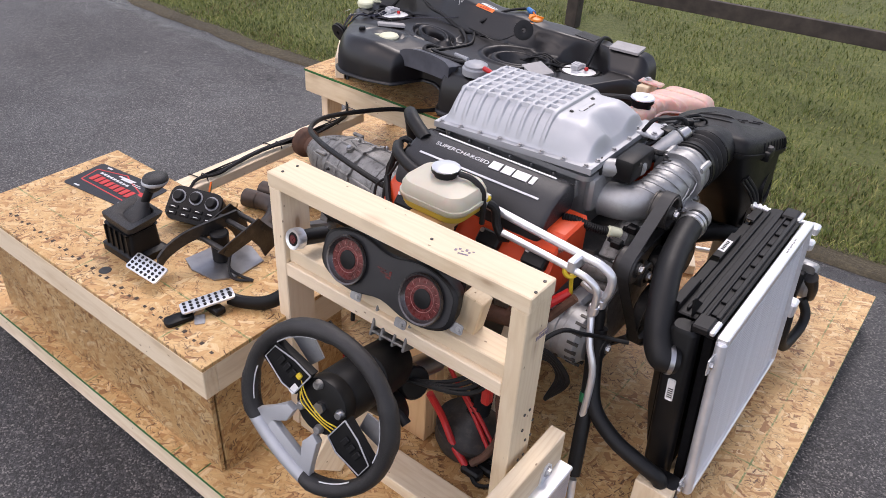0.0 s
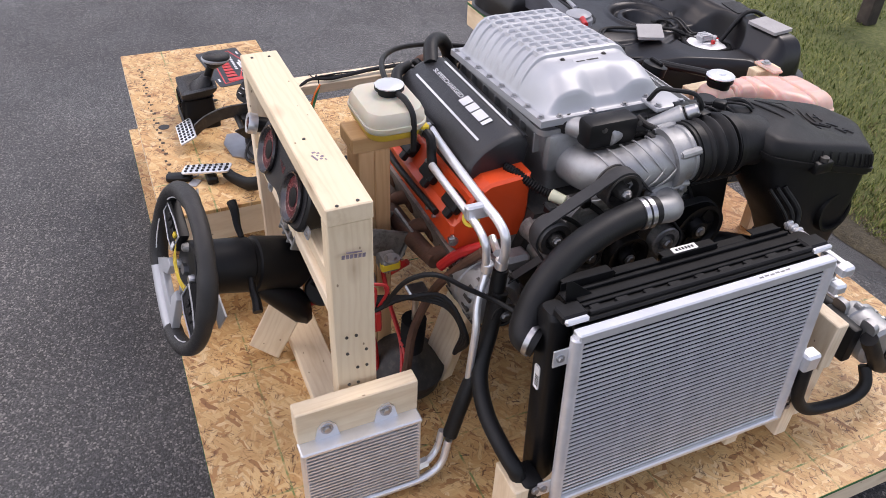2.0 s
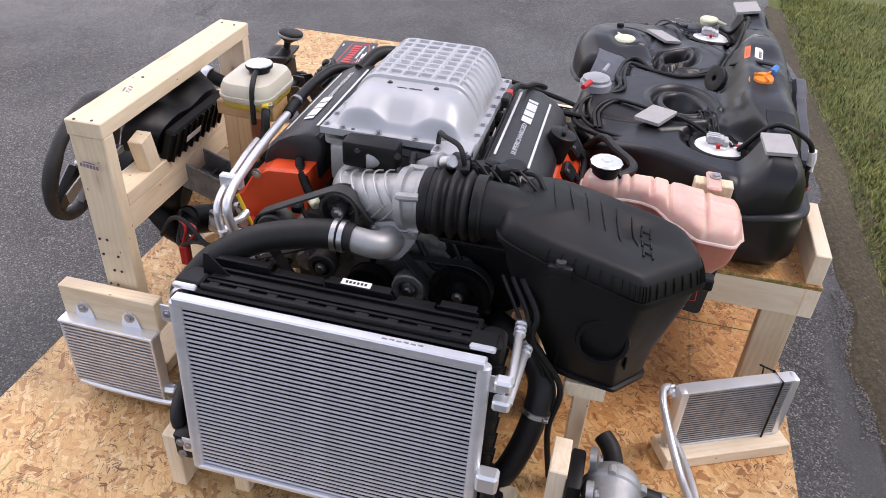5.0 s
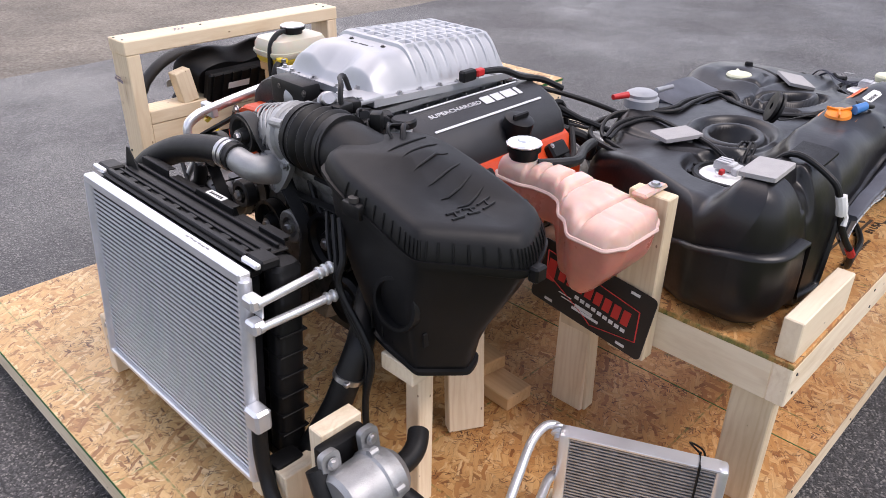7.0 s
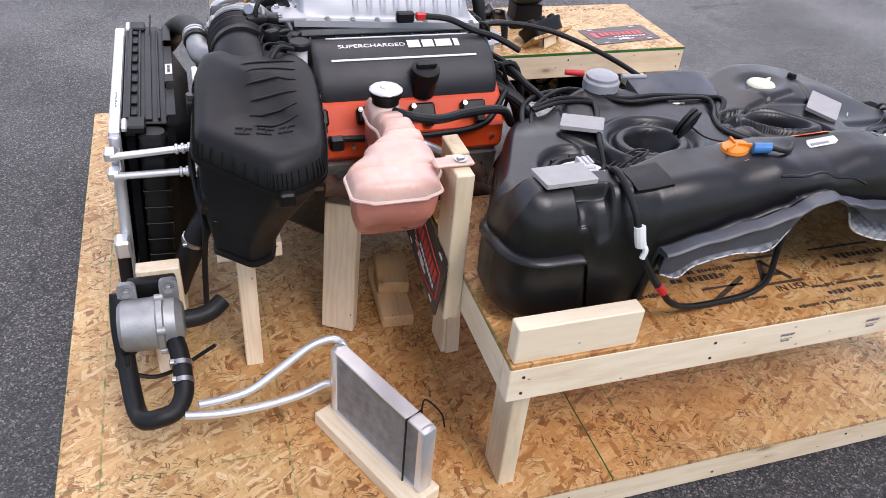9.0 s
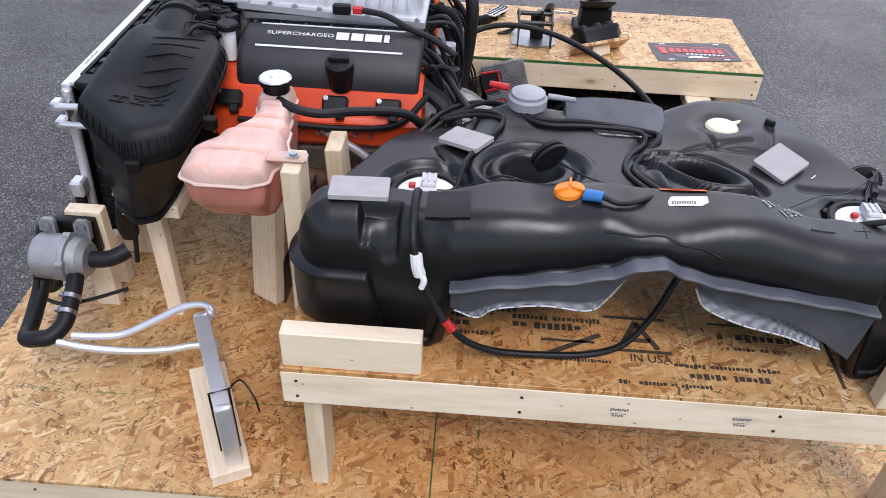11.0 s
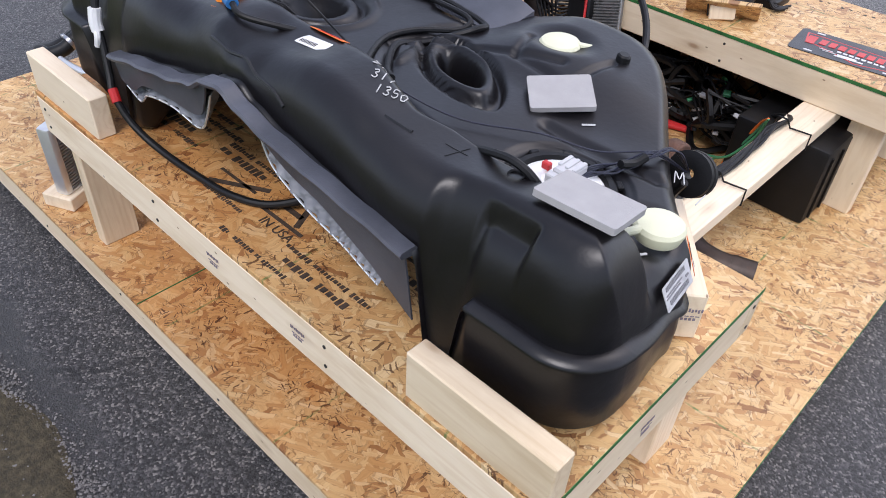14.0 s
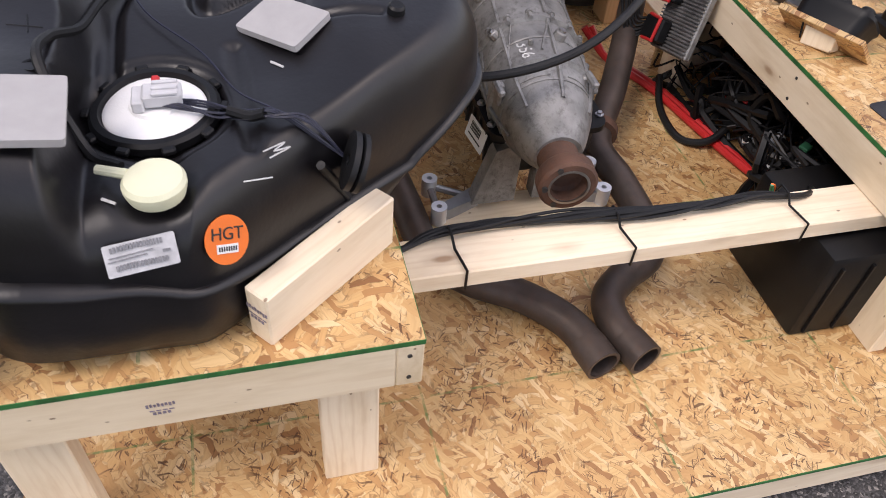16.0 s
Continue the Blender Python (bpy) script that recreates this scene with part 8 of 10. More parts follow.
screw_heads(fr, [(-0.2545, -1.14 + 0.02 * (k % 3), 0.60 - 0.045 * (k // 2)) for k in range(8)], (1, 0, 0))


STAMP = paint("faded_stamp", (0.22, 0.18, 0.22), 0.7, var=0.3, scale=120)
bars(fr, facing((-0.45, -1.12, 0.906), (0, 0, 1), (-0.3, 1, 0)), [(-0.014 + 0.007 * k, 0.006 * (k % 2) - 0.003, 0.005, 0.007 - 0.002 * (k % 3)) for k in range(6)] + [(0.004, -0.012, 0.022, 0.004)], STAMP, "stamp")
bars(fr, facing((-0.255, -1.118, 0.80), (1, 0, 0), (0, -0.1, -1)), [(-0.02 + 0.008 * k, 0, 0.006, 0.009) for k in range(6)] + [(0.0, -0.009, 0.03, 0.003)], STAMP, "stamp")
STAMP_BARS = [(-0.016 + 0.0046 * k, 0.008 + 0.0012 * (k % 2), 0.0028, 0.007 - 0.001 * (k % 3)) for k in range(8)] + [(-0.012 + 0.008 * k, -0.003, 0.006, 0.0016) for k in range(4)] + [(-0.010 + 0.006 * k, -0.009, 0.004, 0.005) for k in range(4)]
for lo in ((-1.60, SY1 + 0.0005, 0.468), (-1.363, SY1 + 0.0005, 0.470)):
    bars(stand, facing(lo, (0, 1, 0), (0, 0, 1)), STAMP_BARS, STAMP, "stamp")
bars(stand, facing((SX0 - 0.0005, 0.33, 0.468), (-1, 0, 0), (0, 0, 1)), STAMP_BARS, STAMP, "stamp")
bars(chock, facing((-2.0503, 0.1974, STOP + 0.05), (-0.637, 0.771, 0), (0, 0, 1)), STAMP_BARS, STAMP, "stamp")
# stencilled marks on the stand's top and the box, too worn to read
PRINT = paint("worn_black_print", (0.055, 0.036, 0.024), 0.7, var=0.5, scale=90)
rng = random.Random(11)
spots = []
for x0, x1, y0, h in ((-0.37, -0.20, 0.082, 0.013), (-0.37, -0.17, 0.062, 0.010), (-0.37, -0.22, 0.044, 0.010), (-0.36, -0.24, 0.024, 0.016), (-0.36, -0.20, 0.004, 0.009), (-0.17, -0.03, 0.048, 0.010), (-0.17, -0.06, 0.030, 0.014), (-0.16, -0.02, -0.040, 0.008), (-0.01, 0.13, -0.078, 0.008),
                      (0.08, 0.24, -0.036, 0.009), (0.10, 0.22, -0.056, 0.012), (0.16, 0.30, 0.034, 0.018), (0.17, 0.26, 0.008, 0.008)):
    x = x0
    while x < x1:
        w = h * rng.uniform(0.35, 0.75)
        if rng.random() < 0.86:
            spots.append((x + w / 2, y0 + h * rng.uniform(-0.06, 0.06), w, h * rng.choice((0.62, 0.7, 1.0))))
        x += w + h * 0.22
for x0, y0, w, h in ((-0.125, 0.0, 0.085, 0.005), (-0.02, -0.012, 0.10, 0.006), (-0.02, 0.062, 0.10, 0.006), (0.15, 0.062, 0.14, 0.005), (0.33, 0.0, 0.006, 0.12)):
    spots.append((x0 + w / 2, y0, w, h))
STENCIL = facing((-1.37, 0.455, STOP), (0, 0, 1), (0, -1, 0)) @ Matrix.Scale(1.28, 4)
bars(stand, STENCIL, spots, PRINT, "stencil")
for p0, p1 in (((0.0, -0.006), (0.03, 0.052)), ((0.03, 0.052), (0.06, -0.006)), ((0.012, 0.012), (0.050, 0.012)), ((-0.115, -0.030), (-0.03, 0.018))):
    d = Vector((p1[0] - p0[0], p1[1] - p0[1], 0))
    m = STENCIL @ Matrix.Translation(((p0[0] + p1[0]) / 2, (p0[1] + p1[1]) / 2, 0)) @ Matrix.Rotation(math.atan2(d.y, d.x), 4, "Z")
    bars(stand, m, [(0, 0, d.length, 0.009)], PRINT, "stencil")
text_part("IN USA", STENCIL @ Matrix.Translation((0.045, -0.028, 0.0006)), 0.021, PRINT, stand, "stencil")
bars(crate, facing((-1.42, -1.375, BTOP), (0, 0, 1), (0, 1, 0)), [(-0.5 + 0.022 * k, 0.006 * ((k * 7) % 3), 0.010, 0.003 + 0.004 * (k % 3)) for k in range(44) if k % 6], PRINT, "stencil")

# ---- gauges ----
GAUGE_RED = paint("gauge_red", (0.10, 0.016, 0.016), 0.28, var=0.45, scale=60)
GAUGE_PALE = paint("gauge_print", (0.34, 0.14, 0.13), 0.4)
DIAL_RING = paint("dark_chrome", (0.10, 0.09, 0.09), 0.25, 0.8, var=0.15)
clu = thing("instrument_cluster", "black bean-shaped instrument cluster with two red-ringed dials", "gauges", (-0.61, -1.14, 0.70))
CM = facing((-0.615, -1.150, 0.778), (0.0, -0.94, 0.34))
top = [(0.185 * math.cos(a) * (1.0 if abs(math.cos(a)) > 0 else 1), (0.074 - 0.022 * math.exp(-((math.cos(a) * 0.185) / 0.06) ** 2)) * (abs(math.sin(a)) ** 0.55) * (1 if math.sin(a) > 0 else -1)) for a in (2 * math.pi * i / 56 for i in range(56))]
part("housing", loft(bmesh.new(), [[CM @ Vector((x * k, y * k, z)) for x, y in top] for k, z in ((0.80, -0.066), (0.90, -0.045), (0.97, -0.012), (1.0, 0.0), (1.0, 0.008), (0.965, 0.012))]), BLACK, clu)
part("face", prism(bmesh.new(), [(x * 0.95, y * 0.93) for x, y in top], 0.001, CM @ Matrix.Translation((0, 0, 0.0125))), COVER, clu)
for cx in (-0.104, 0.104):
    m = CM @ Matrix.Translation((cx, -0.002, 0.013))
    z0, z1 = m @ Vector((0, 0, 0)), m @ Vector((0, 0, 0.012))
    dial = part("dial", lathe(bmesh.new(), z0, z1, [(0.044, 0.1), (0.053, 0.0), (0.056, 0.6), (0.054, 1.0), (0.050, 0.9), (0.046, 0.3), (0.044, 0.1)], 40), DIAL_RING, clu, "dark chrome dial ring")
    part("dial_face", lathe(bmesh.new(), z0, z1, [(0, 0.12), (0.020, 0.12), (0.020, 0.2), (0.047, 0.14), (0.047, 0.1)], 36), GAUGE_RED, dial, "dark red dial face")
    part("dial_hub", lathe(bmesh.new(), z0, z1, [(0, 0.5), (0.008, 0.5), (0.021, 0.3), (0.022, 0.1)], 24), BLACK, dial)
    ticks = []
    bm = bmesh.new()
    for k in range(11):
        a = radians(225 - 27 * k)
        box(bm, (0.038, 0, 0.0022), (0.008, 0.0012, 0.0006), m @ Matrix.Rotation(a, 4, "Z"))
    part("tick", bm, GAUGE_PALE, dial)
    for r in (0.0285, 0.046):
        part("dial_line", sweep(bmesh.new(), [m @ Vector((r * math.cos(a), r * math.sin(a), 0.0024)) for a in (2 * math.pi * i / 36 for i in range(37))], 0.0007, 5), GAUGE_PALE if r < 0.04 else BRIGHT, dial)
bars(clu, CM @ Matrix.Translation((0, 0.006, 0.0136)), [(-0.012, 0.010, 0.024, 0.003), (-0.004, 0.004, 0.020, 0.004), (0.008, -0.002, 0.014, 0.005), (0.012, 0.008, 0.006, 0.010)], GAUGE_RED, "emblem")
for dx, dy in ((0.192, -0.03), (-0.07, -0.075), (0.06, -0.082)):
    t = part("tab", prism(bmesh.new(), rounded(0.030, 0.022, 0.005, 3, dx, dy), 0.003, CM), CAST, clu)
    bolt(t, CM @ Vector((dx + 0.006, dy, 0.003)), CM.to_3x3() @ Vector((0, 0, 1)), 0.0045, 0.004)
part("back_case", box(bmesh.new(), (0, -0.005, -0.085), (0.27, 0.095, 0.03), CM, 0.006), BLACK, clu)
for k in range(9):
    part("web", box(bmesh.new(), (-0.12 + 0.03 * k, -0.005, -0.102), (0.004, 0.09, 0.008), CM), BLACK, clu)
bars(clu, CM @ Matrix.Translation((0.04, 0.0, -0.1065)) @ Matrix.Rotation(math.pi, 4, "Y"), [(0, 0, 0.07, 0.02)], LABEL, "label")
btn = thing("start_button", "round red-centred start button with chrome ring beside the gauges", "button", (-0.874, -1.17, 0.75))
part("body", rod(bmesh.new(), (-0.868, -1.085, 0.745), (-0.874, -1.165, 0.768), 0.019, seg=22, bevel=0.003), BLACK, btn)
part("ring", lathe(bmesh.new(), (-0.874, -1.160, 0.767), (-0.876, -1.182, 0.773), [(0.016, 0.9), (0.024, 1.0), (0.026, 0.7), (0.025, 0.0), (0.019, 0.0)], 28), BRIGHT, btn, "chrome ring")
part("cap", rod(bmesh.new(), (-0.8745, -1.168, 0.7695), (-0.8755, -1.180, 0.7725), 0.0165, seg=26, bevel=0.002), BLACK, btn)
part("light", rod(bmesh.new(), (-0.8755, -1.179, 0.7723), (-0.8758, -1.1815, 0.773), 0.010, seg=20), GAUGE_RED, btn)
part("lead", hose(bmesh.new(), [(-0.868, -1.085, 0.745), (-0.87, -1.03, 0.72), (-0.86, -1.0, 0.60), (-0.85, -1.02, 0.45)], 0.006, 8), RUBBER, btn)

# ---- steering wheel and column ----
LEATHER = paint("black_leather", (0.017, 0.016, 0.016), 0.48, var=0.2, scale=30, bump=0.5, bscale=700)
whl = thing("steering_wheel", "flat-bottomed black leather steering wheel with silver spokes and no airbag", "steering wheel", (-0.575, -1.41, 0.45))
WC, WN = Vector((-0.575, -1.408, 0.612)), Vector((0.124, -0.961, 0.268)).normalized()
wu = Matrix.Rotation(radians(-57), 3, WN) @ Vector((-0.455, 0.184, 0.871))
WMAT = facing(WC, WN, wu)


def rim_pt(a, r=0.172):
    x, y = r * math.cos(a), r * math.sin(a)
    if y < -0.140:
        y = -0.140 + (y + 0.140) * 0.35
    return WMAT @ Vector((x, y, 0.0))


rim_line = [rim_pt(2 * math.pi * i / 72) for i in range(73)]
bm = bmesh.new()
rings = []
for i in range(72):
    p = rim_line[i]
    out = (p - WC).normalized()
    nn = WN
    thick = 0.0165 + 0.0025 * (abs(math.sin(4 * math.pi * i / 72)) > 0.85)
    rings.append([p + out * (thick * math.cos(t)) + nn * (thick * 1.12 * math.sin(t)) for t in (2 * math.pi * k / 14 for k in range(14))])
loft(bm, rings + [rings[0]], caps=False)
part("rim", bm, LEATHER, whl, "black leather rim", sharp=80)
for a0, a1 in ((0.25, 0.9), (2.25, 2.9), (3.45, 3.95), (5.5, 6.0)):
    pts = [WMAT @ Vector((0.156 * math.cos(a0 + (a1 - a0) * k / 8), 0.156 * math.sin(a0 + (a1 - a0) * k / 8), 0.010)) for k in range(9)]
    part("stitching", sweep(bmesh.new(), pts, 0.0016, 5), STRIPE, whl)


def wheel_plate(pts, z0, z1, mat, name, label=""):
    return part(name, prism(bmesh.new(), pts, z1 - z0, WMAT @ Matrix.Translation((0, 0, z0)), 0.003), mat, whl, label)


wheel_plate([(-0.165, 0.030), (-0.10, 0.040), (-0.055, 0.050), (-0.052, -0.02), (-0.085, -0.03), (-0.163, -0.025)], -0.018, 0.004, BLACK, "spoke")
wheel_plate([(0.165, 0.030), (0.10, 0.040), (0.055, 0.050), (0.052, -0.02), (0.085, -0.03), (0.163, -0.025)], -0.018, 0.004, BLACK, "spoke")
trim = bmesh.new()
for q in (-1, 1):
    out = [(q * 0.095, -0.136), (q * 0.072, -0.098), (q * 0.052, -0.050), (q * 0.030, -0.046), (q * 0.026, -0.082), (q * 0.040, -0.104), (q * 0.050, -0.112), (q * 0.050, -0.150)]
    prism(trim, out if q > 0 else out[::-1], 0.018, WMAT @ Matrix.Translation((0, 0, -0.010)), 0.003)
prism(trim, [(-0.0505, -0.152), (0.0505, -0.152), (0.0505, -0.111), (-0.0505, -0.111)], 0.0175, WMAT @ Matrix.Translation((0, 0, -0.010)), 0.003)
part("spoke_trim", trim, SILVER, whl, "silver lower spoke trim")
low = []
for i in range(46, 63):
    p = rim_line[i]
    o = (p - WC).normalized()
    low.append([p + o * (0.0182 * math.cos(t)) + WN * (0.0198 * math.sin(t)) for t in (2 * math.pi * k / 14 for k in range(14))])
part("rim_trim", loft(bmesh.new(), low), SILVER, whl, "silver lower rim section", sharp=80)
for q in (-1, 1):
    pod = [WMAT @ Vector((q * x, y, 0.006)) for x, y in ((0.055, 0.046), (0.10, 0.040), (0.150, 0.022), (0.152, -0.016), (0.088, -0.026), (0.055, -0.016), (0.055, 0.046))]
    part("pod_edge", sweep(bmesh.new(), pod, 0.0018, 5), SILVER, whl)
hubp = wheel_plate([(0.062 * math.cos(a), 0.062 * math.sin(a)) for a in (0.349 * k for k in range(18))], -0.05, -0.012, BLACK, "hub")
part("hub_bolt", rod(bmesh.new(), WMAT @ Vector((0, 0, -0.014)), WMAT @ Vector((0, 0, -0.002)), 0.013, seg=6), STEEL, hubp)
for k, (x, y) in enumerate(((-0.035, 0.035), (0.038, 0.030), (0.03, -0.04), (-0.03, -0.035))):
    part("bracket", rod(bmesh.new(), WMAT @ Vector((x, y, -0.014)), WMAT @ Vector((x, y, 0.0)), 0.011, 0.009, 10, 0.002), STEEL if k % 2 else CAST_DULL, hubp)
YELLOW = paint("yellow_wire", (0.70, 0.50, 0.03), 0.45)
for k in range(3):
    part("wire", hose(bmesh.new(), [WMAT @ Vector((-0.07 + 0.01 * k, 0.02 - 0.012 * k, 0.002)), WMAT @ Vector((-0.03, 0.006 - 0.01 * k, 0.008)), WMAT @ Vector((0.02, 0.004 - 0.006 * k, 0.009)), WMAT @ Vector((0.055, 0.012 - 0.01 * k, 0.0))], 0.0014, 6), YELLOW, hubp, "yellow airbag wires")
part("plug", box(bmesh.new(), (-0.072, 0.022, 0.004), (0.012, 0.014, 0.010), WMAT, 0.002), YELLOW, hubp)
part("tag", box(bmesh.new(), (-0.062, -0.012, 0.005), (0.014, 0.026, 0.002), WMAT, 0.001), LABEL, hubp)
for s in (-1, 1):
    for k in range(3):
        part("button", box(bmesh.new(), (s * (0.085 + 0.018 * k), 0.012, 0.006), (0.013, 0.022, 0.005), WMAT, 0.002), BLACK_SOFT, whl)
    part("paddle", prism(bmesh.new(), [(s * 0.07, 0.06), (s * 0.15, 0.085), (s * 0.155, 0.03), (s * 0.08, 0.02)], 0.004, WMAT @ Matrix.Translation((0, 0, -0.045))), CAST, whl)

col = thing("steering_column", "black shrouded steering column on a grey cast bracket", "steering column", (-0.62, -1.1, 0.4))
cd = -WN
c0 = WC + cd * 0.045
part("shroud", loft(bmesh.new(), [[c0 + cd * d + (WMAT.to_3x3() @ Vector((a * math.cos(t), b * math.sin(t) - dy, 0))) for t in (2 * math.pi * i / 24 for i in range(24))] for d, a, b, dy in ((0.0, 0.050, 0.055, 0), (0.02, 0.060, 0.066, 0), (0.10, 0.062, 0.070, 0.004), (0.104, 0.058, 0.066, 0.004), (0.112, 0.058, 0.066, 0.004), (0.116, 0.064, 0.074, 0.006), (0.23, 0.060, 0.076, 0.014), (0.25, 0.045, 0.06, 0.014))]), BLACK_SOFT, col, "matt black column shroud", sharp=40)
for s in (-1, 1):
    st = [c0 + cd * 0.09 + WMAT.to_3x3() @ Vector((s * k, 0.035 + 0.012 * (k > 0.09), 0.10 * (k - 0.05))) for k in (0.05, 0.08, 0.11, 0.135)]
    part("stalk", hose(bmesh.new(), st, lambda t: 0.0065 + 0.005 * t, 10), BLACK, col, "black control stalk")
CA, CB = Vector((-0.600, -1.16, 0.655)), Vector((-0.624, -0.888, 0.538))
CD = (CB - CA).normalized()
CSIDE = Vector((1, 0.03, 0)).normalized()
CMAT = Matrix.Translation(CA) @ Matrix((CD, CSIDE, CD.cross(CSIDE))).transposed().to_4x4()
CL = (CB - CA).length
if (CMAT.to_3x3() @ Vector((0, 0, 1))).z < 0:
    CMAT = CMAT @ Matrix.Rotation(math.pi, 4, "X")
br = part("bracket", box(bmesh.new(), (CL / 2, 0, -0.030), (CL, 0.098, 0.006), CMAT, 0.002), CAST_DULL, col, "grey cast channel bracket")
for y, h in ((-0.046, 0.075), (0.046, 0.075), (-0.016, 0.030), (0.018, 0.030)):
    part("channel_wall", box(bmesh.new(), (CL / 2 - 0.004, y, -0.030 + h / 2 - 0.012), (CL - 0.008, 0.007, h), CMAT, 0.002), CAST_DULL, br)
for x in (0.05, 0.13, 0.21):
    part("cross_rib", box(bmesh.new(), (x, 0, -0.018), (0.006, 0.086, 0.022), CMAT, 0.0015), CAST_DULL, br)
end = part("end_plate", box(bmesh.new(), (CL, 0, 0.0), (0.009, 0.112, 0.086), CMAT, 0.004), CAST_DULL, br)
for y, z in ((-0.042, 0.028), (0.042, 0.028), (-0.042, -0.028), (0.042, -0.028)):
    bolt(end, CMAT @ Vector((CL + 0.004, y, z)), CD, 0.008, 0.005, STEEL_DARK)
ear = part("clamp_ear", box(bmesh.new(), (-0.520, -0.955, 0.545), (0.05, 0.045, 0.035), bevel=0.006), CAST_DULL, col)
part("ear_band", box(bmesh.new(), (-0.5035, -0.955, 0.545), (0.018, 0.047, 0.022), bevel=0.003), YELLOW, ear, "yellow plastic band")
bolt(ear, (-0.504, -0.950, 0.5625), (0, 0, 1), 0.013, 0.010, STEEL)
part("cradle", loft(bmesh.new(), [[c0 + cd * d + Vector((dx + a * math.cos(t), 0, dz + b * math.sin(t))) for t in (2 * math.pi * i / 18 for i in range(18))] for d, dx, dz, a, b in ((0.10, 0.0, -0.045, 0.036, 0.030), (0.15, 0.012, -0.075, 0.046, 0.046), (0.195, 0.022, -0.108, 0.045, 0.056), (0.225, 0.026, -0.125, 0.036, 0.050), (0.24, 0.028, -0.130, 0.020, 0.034))]), BLACK, col, "black plastic cradle under the shroud")
part("motor", rod(bmesh.new(), c0 + cd * 0.30 + Vector((0.0, 0, -0.07)), c0 + cd * 0.42 + Vector((0.02, 0, -0.075)), 0.030, seg=20, bevel=0.004), STEEL, col)
part("gear_case", rod(bmesh.new(), c0 + cd * 0.27 + Vector((0.05, 0, -0.06)), c0 + cd * 0.30 + Vector((-0.05, 0, -0.10)), 0.042, seg=18, bevel=0.005), BLACK, col)
part("shaft", rod(bmesh.new(), c0 + cd * 0.69, c0 + cd * 0.76, 0.013, seg=12), STEEL, col)
for k in range(4):
    part("wire", hose(bmesh.new(), [c0 + cd * 0.25 + Vector((0.03, 0, -0.05)), (-0.50 + 0.02 * k, -1.06, 0.48), (-0.42 + 0.01 * k, -0.97, 0.52 + 0.006 * k), (-0.36, -0.88, 0.515 + 0.008 * k), (-0.33 + 0.01 * k, -0.845, 0.45), (-0.35, -0.85, 0.36)], 0.0055, 7), RUBBER, col)
for k in range(2):
    part("wire", hose(bmesh.new(), [c0 + cd * 0.45, (-0.58, -0.93, 0.36), (-0.52 + 0.02 * k, -0.92, 0.26), (-0.44, -0.95 + 0.02 * k, 0.20)], 0.006, 7), RED, col, "red cable")
part("red_plug", box(bmesh.new(), (-0.60, -1.12, 0.42), (0.03, 0.05, 0.035), bevel=0.005), RED, col)

# ---- brake fluid bottle on its post ----
FLUID = paint("yellow_fluid_plastic", (0.72, 0.52, 0.06), 0.3, var=0.08, scale=10, Transmission_Weight=0.3)
MILK = paint("milky_plastic", (0.64, 0.60, 0.48), 0.38, var=0.07, scale=10, Transmission_Weight=0.2, Subsurface_Weight=0.2)
bot = thing("fluid_bottle", "milky plastic expansion bottle half full of yellow fluid", "fluid bottle", (-0.66, -0.90, 0.83))
BO = rounded(0.182, 0.140, 0.040, 6, -0.664, -0.902)


def bring(k, z):
    return [(-0.664 + (x + 0.664) * k, -0.902 + (y + 0.902) * k, z) for x, y in BO]


part("lower_half", loft(bmesh.new(), [bring(0.80, 0.826), bring(0.90, 0.829), bring(0.955, 0.838), bring(0.97, 0.846)]), FLUID, bot, "yellow fluid in the lower half")
part("upper_half", loft(bmesh.new(), [bring(0.97, 0.8465), bring(1.04, 0.856), bring(1.04, 0.863), bring(1.0, 0.864), bring(0.985, 0.880), bring(0.90, 0.893), bring(0.5, 0.900)]), MILK, bot, "milky upper half")
bcap = part("cap", lathe(bmesh.new(), (-0.668, -0.893, 0.897), (-0.668, -0.893, 0.924), [(0, 0), (0.026, 0), (0.027, 0.5), (0.034, 0.55), (0.034, 0.8), (0.026, 0.85), (0.012, 0.95), (0, 1)], 24), BLACK, bot)
part("cap_plate", lathe(bmesh.new(), (-0.668, -0.893, 0.918), (-0.668, -0.893, 0.928), [(0, 0), (0.033, 0), (0.034, 0.4), (0.028, 0.7), (0.012, 0.8), (0, 1)], 12), BRIGHT, bcap, "bright cap plate")
part("overflow", hose(bmesh.new(), [(-0.635, -0.885, 0.912), (-0.605, -0.878, 0.908), (-0.578, -0.872, 0.885), (-0.572, -0.872, 0.84), (-0.572, -0.872, 0.80)], 0.007, 8), RUBBER, bot)
part("hose", hose(bmesh.new(), [(-0.60, -0.85, 0.842), (-0.565, -0.835, 0.83), (-0.555, -0.835, 0.79), (-0.535, -0.838, 0.765), (-0.515, -0.838, 0.768)], 0.011, 10), RUBBER, bot)
clamp(bot, (-0.585, -0.842, 0.838), (0.8, 0.3, -0.2), 0.011)
part("clip", box(bmesh.new(), (-0.590, -0.842, 0.846), (0.03, 0.02, 0.02), bevel=0.004), YELLOW, bot, "yellow clip")
bp = thing("wood_post", "softwood post with a cap block under the fluid bottle", "wood post", (-0.70, -0.93, FLOOR))
beam(bp, (-0.665, -1.0, 0.806), (-0.665, -0.842, 0.806), T89, T38, "cap_block", PINE_TAN)
board(bp, (-0.712, -0.985, FLOOR), (-0.623, -0.947, 0.786), "post", PINE_TAN)
board(bp, (-0.711, -0.9465, FLOOR), (-0.622, -0.9085, 0.786), "post", PINE_TAN)

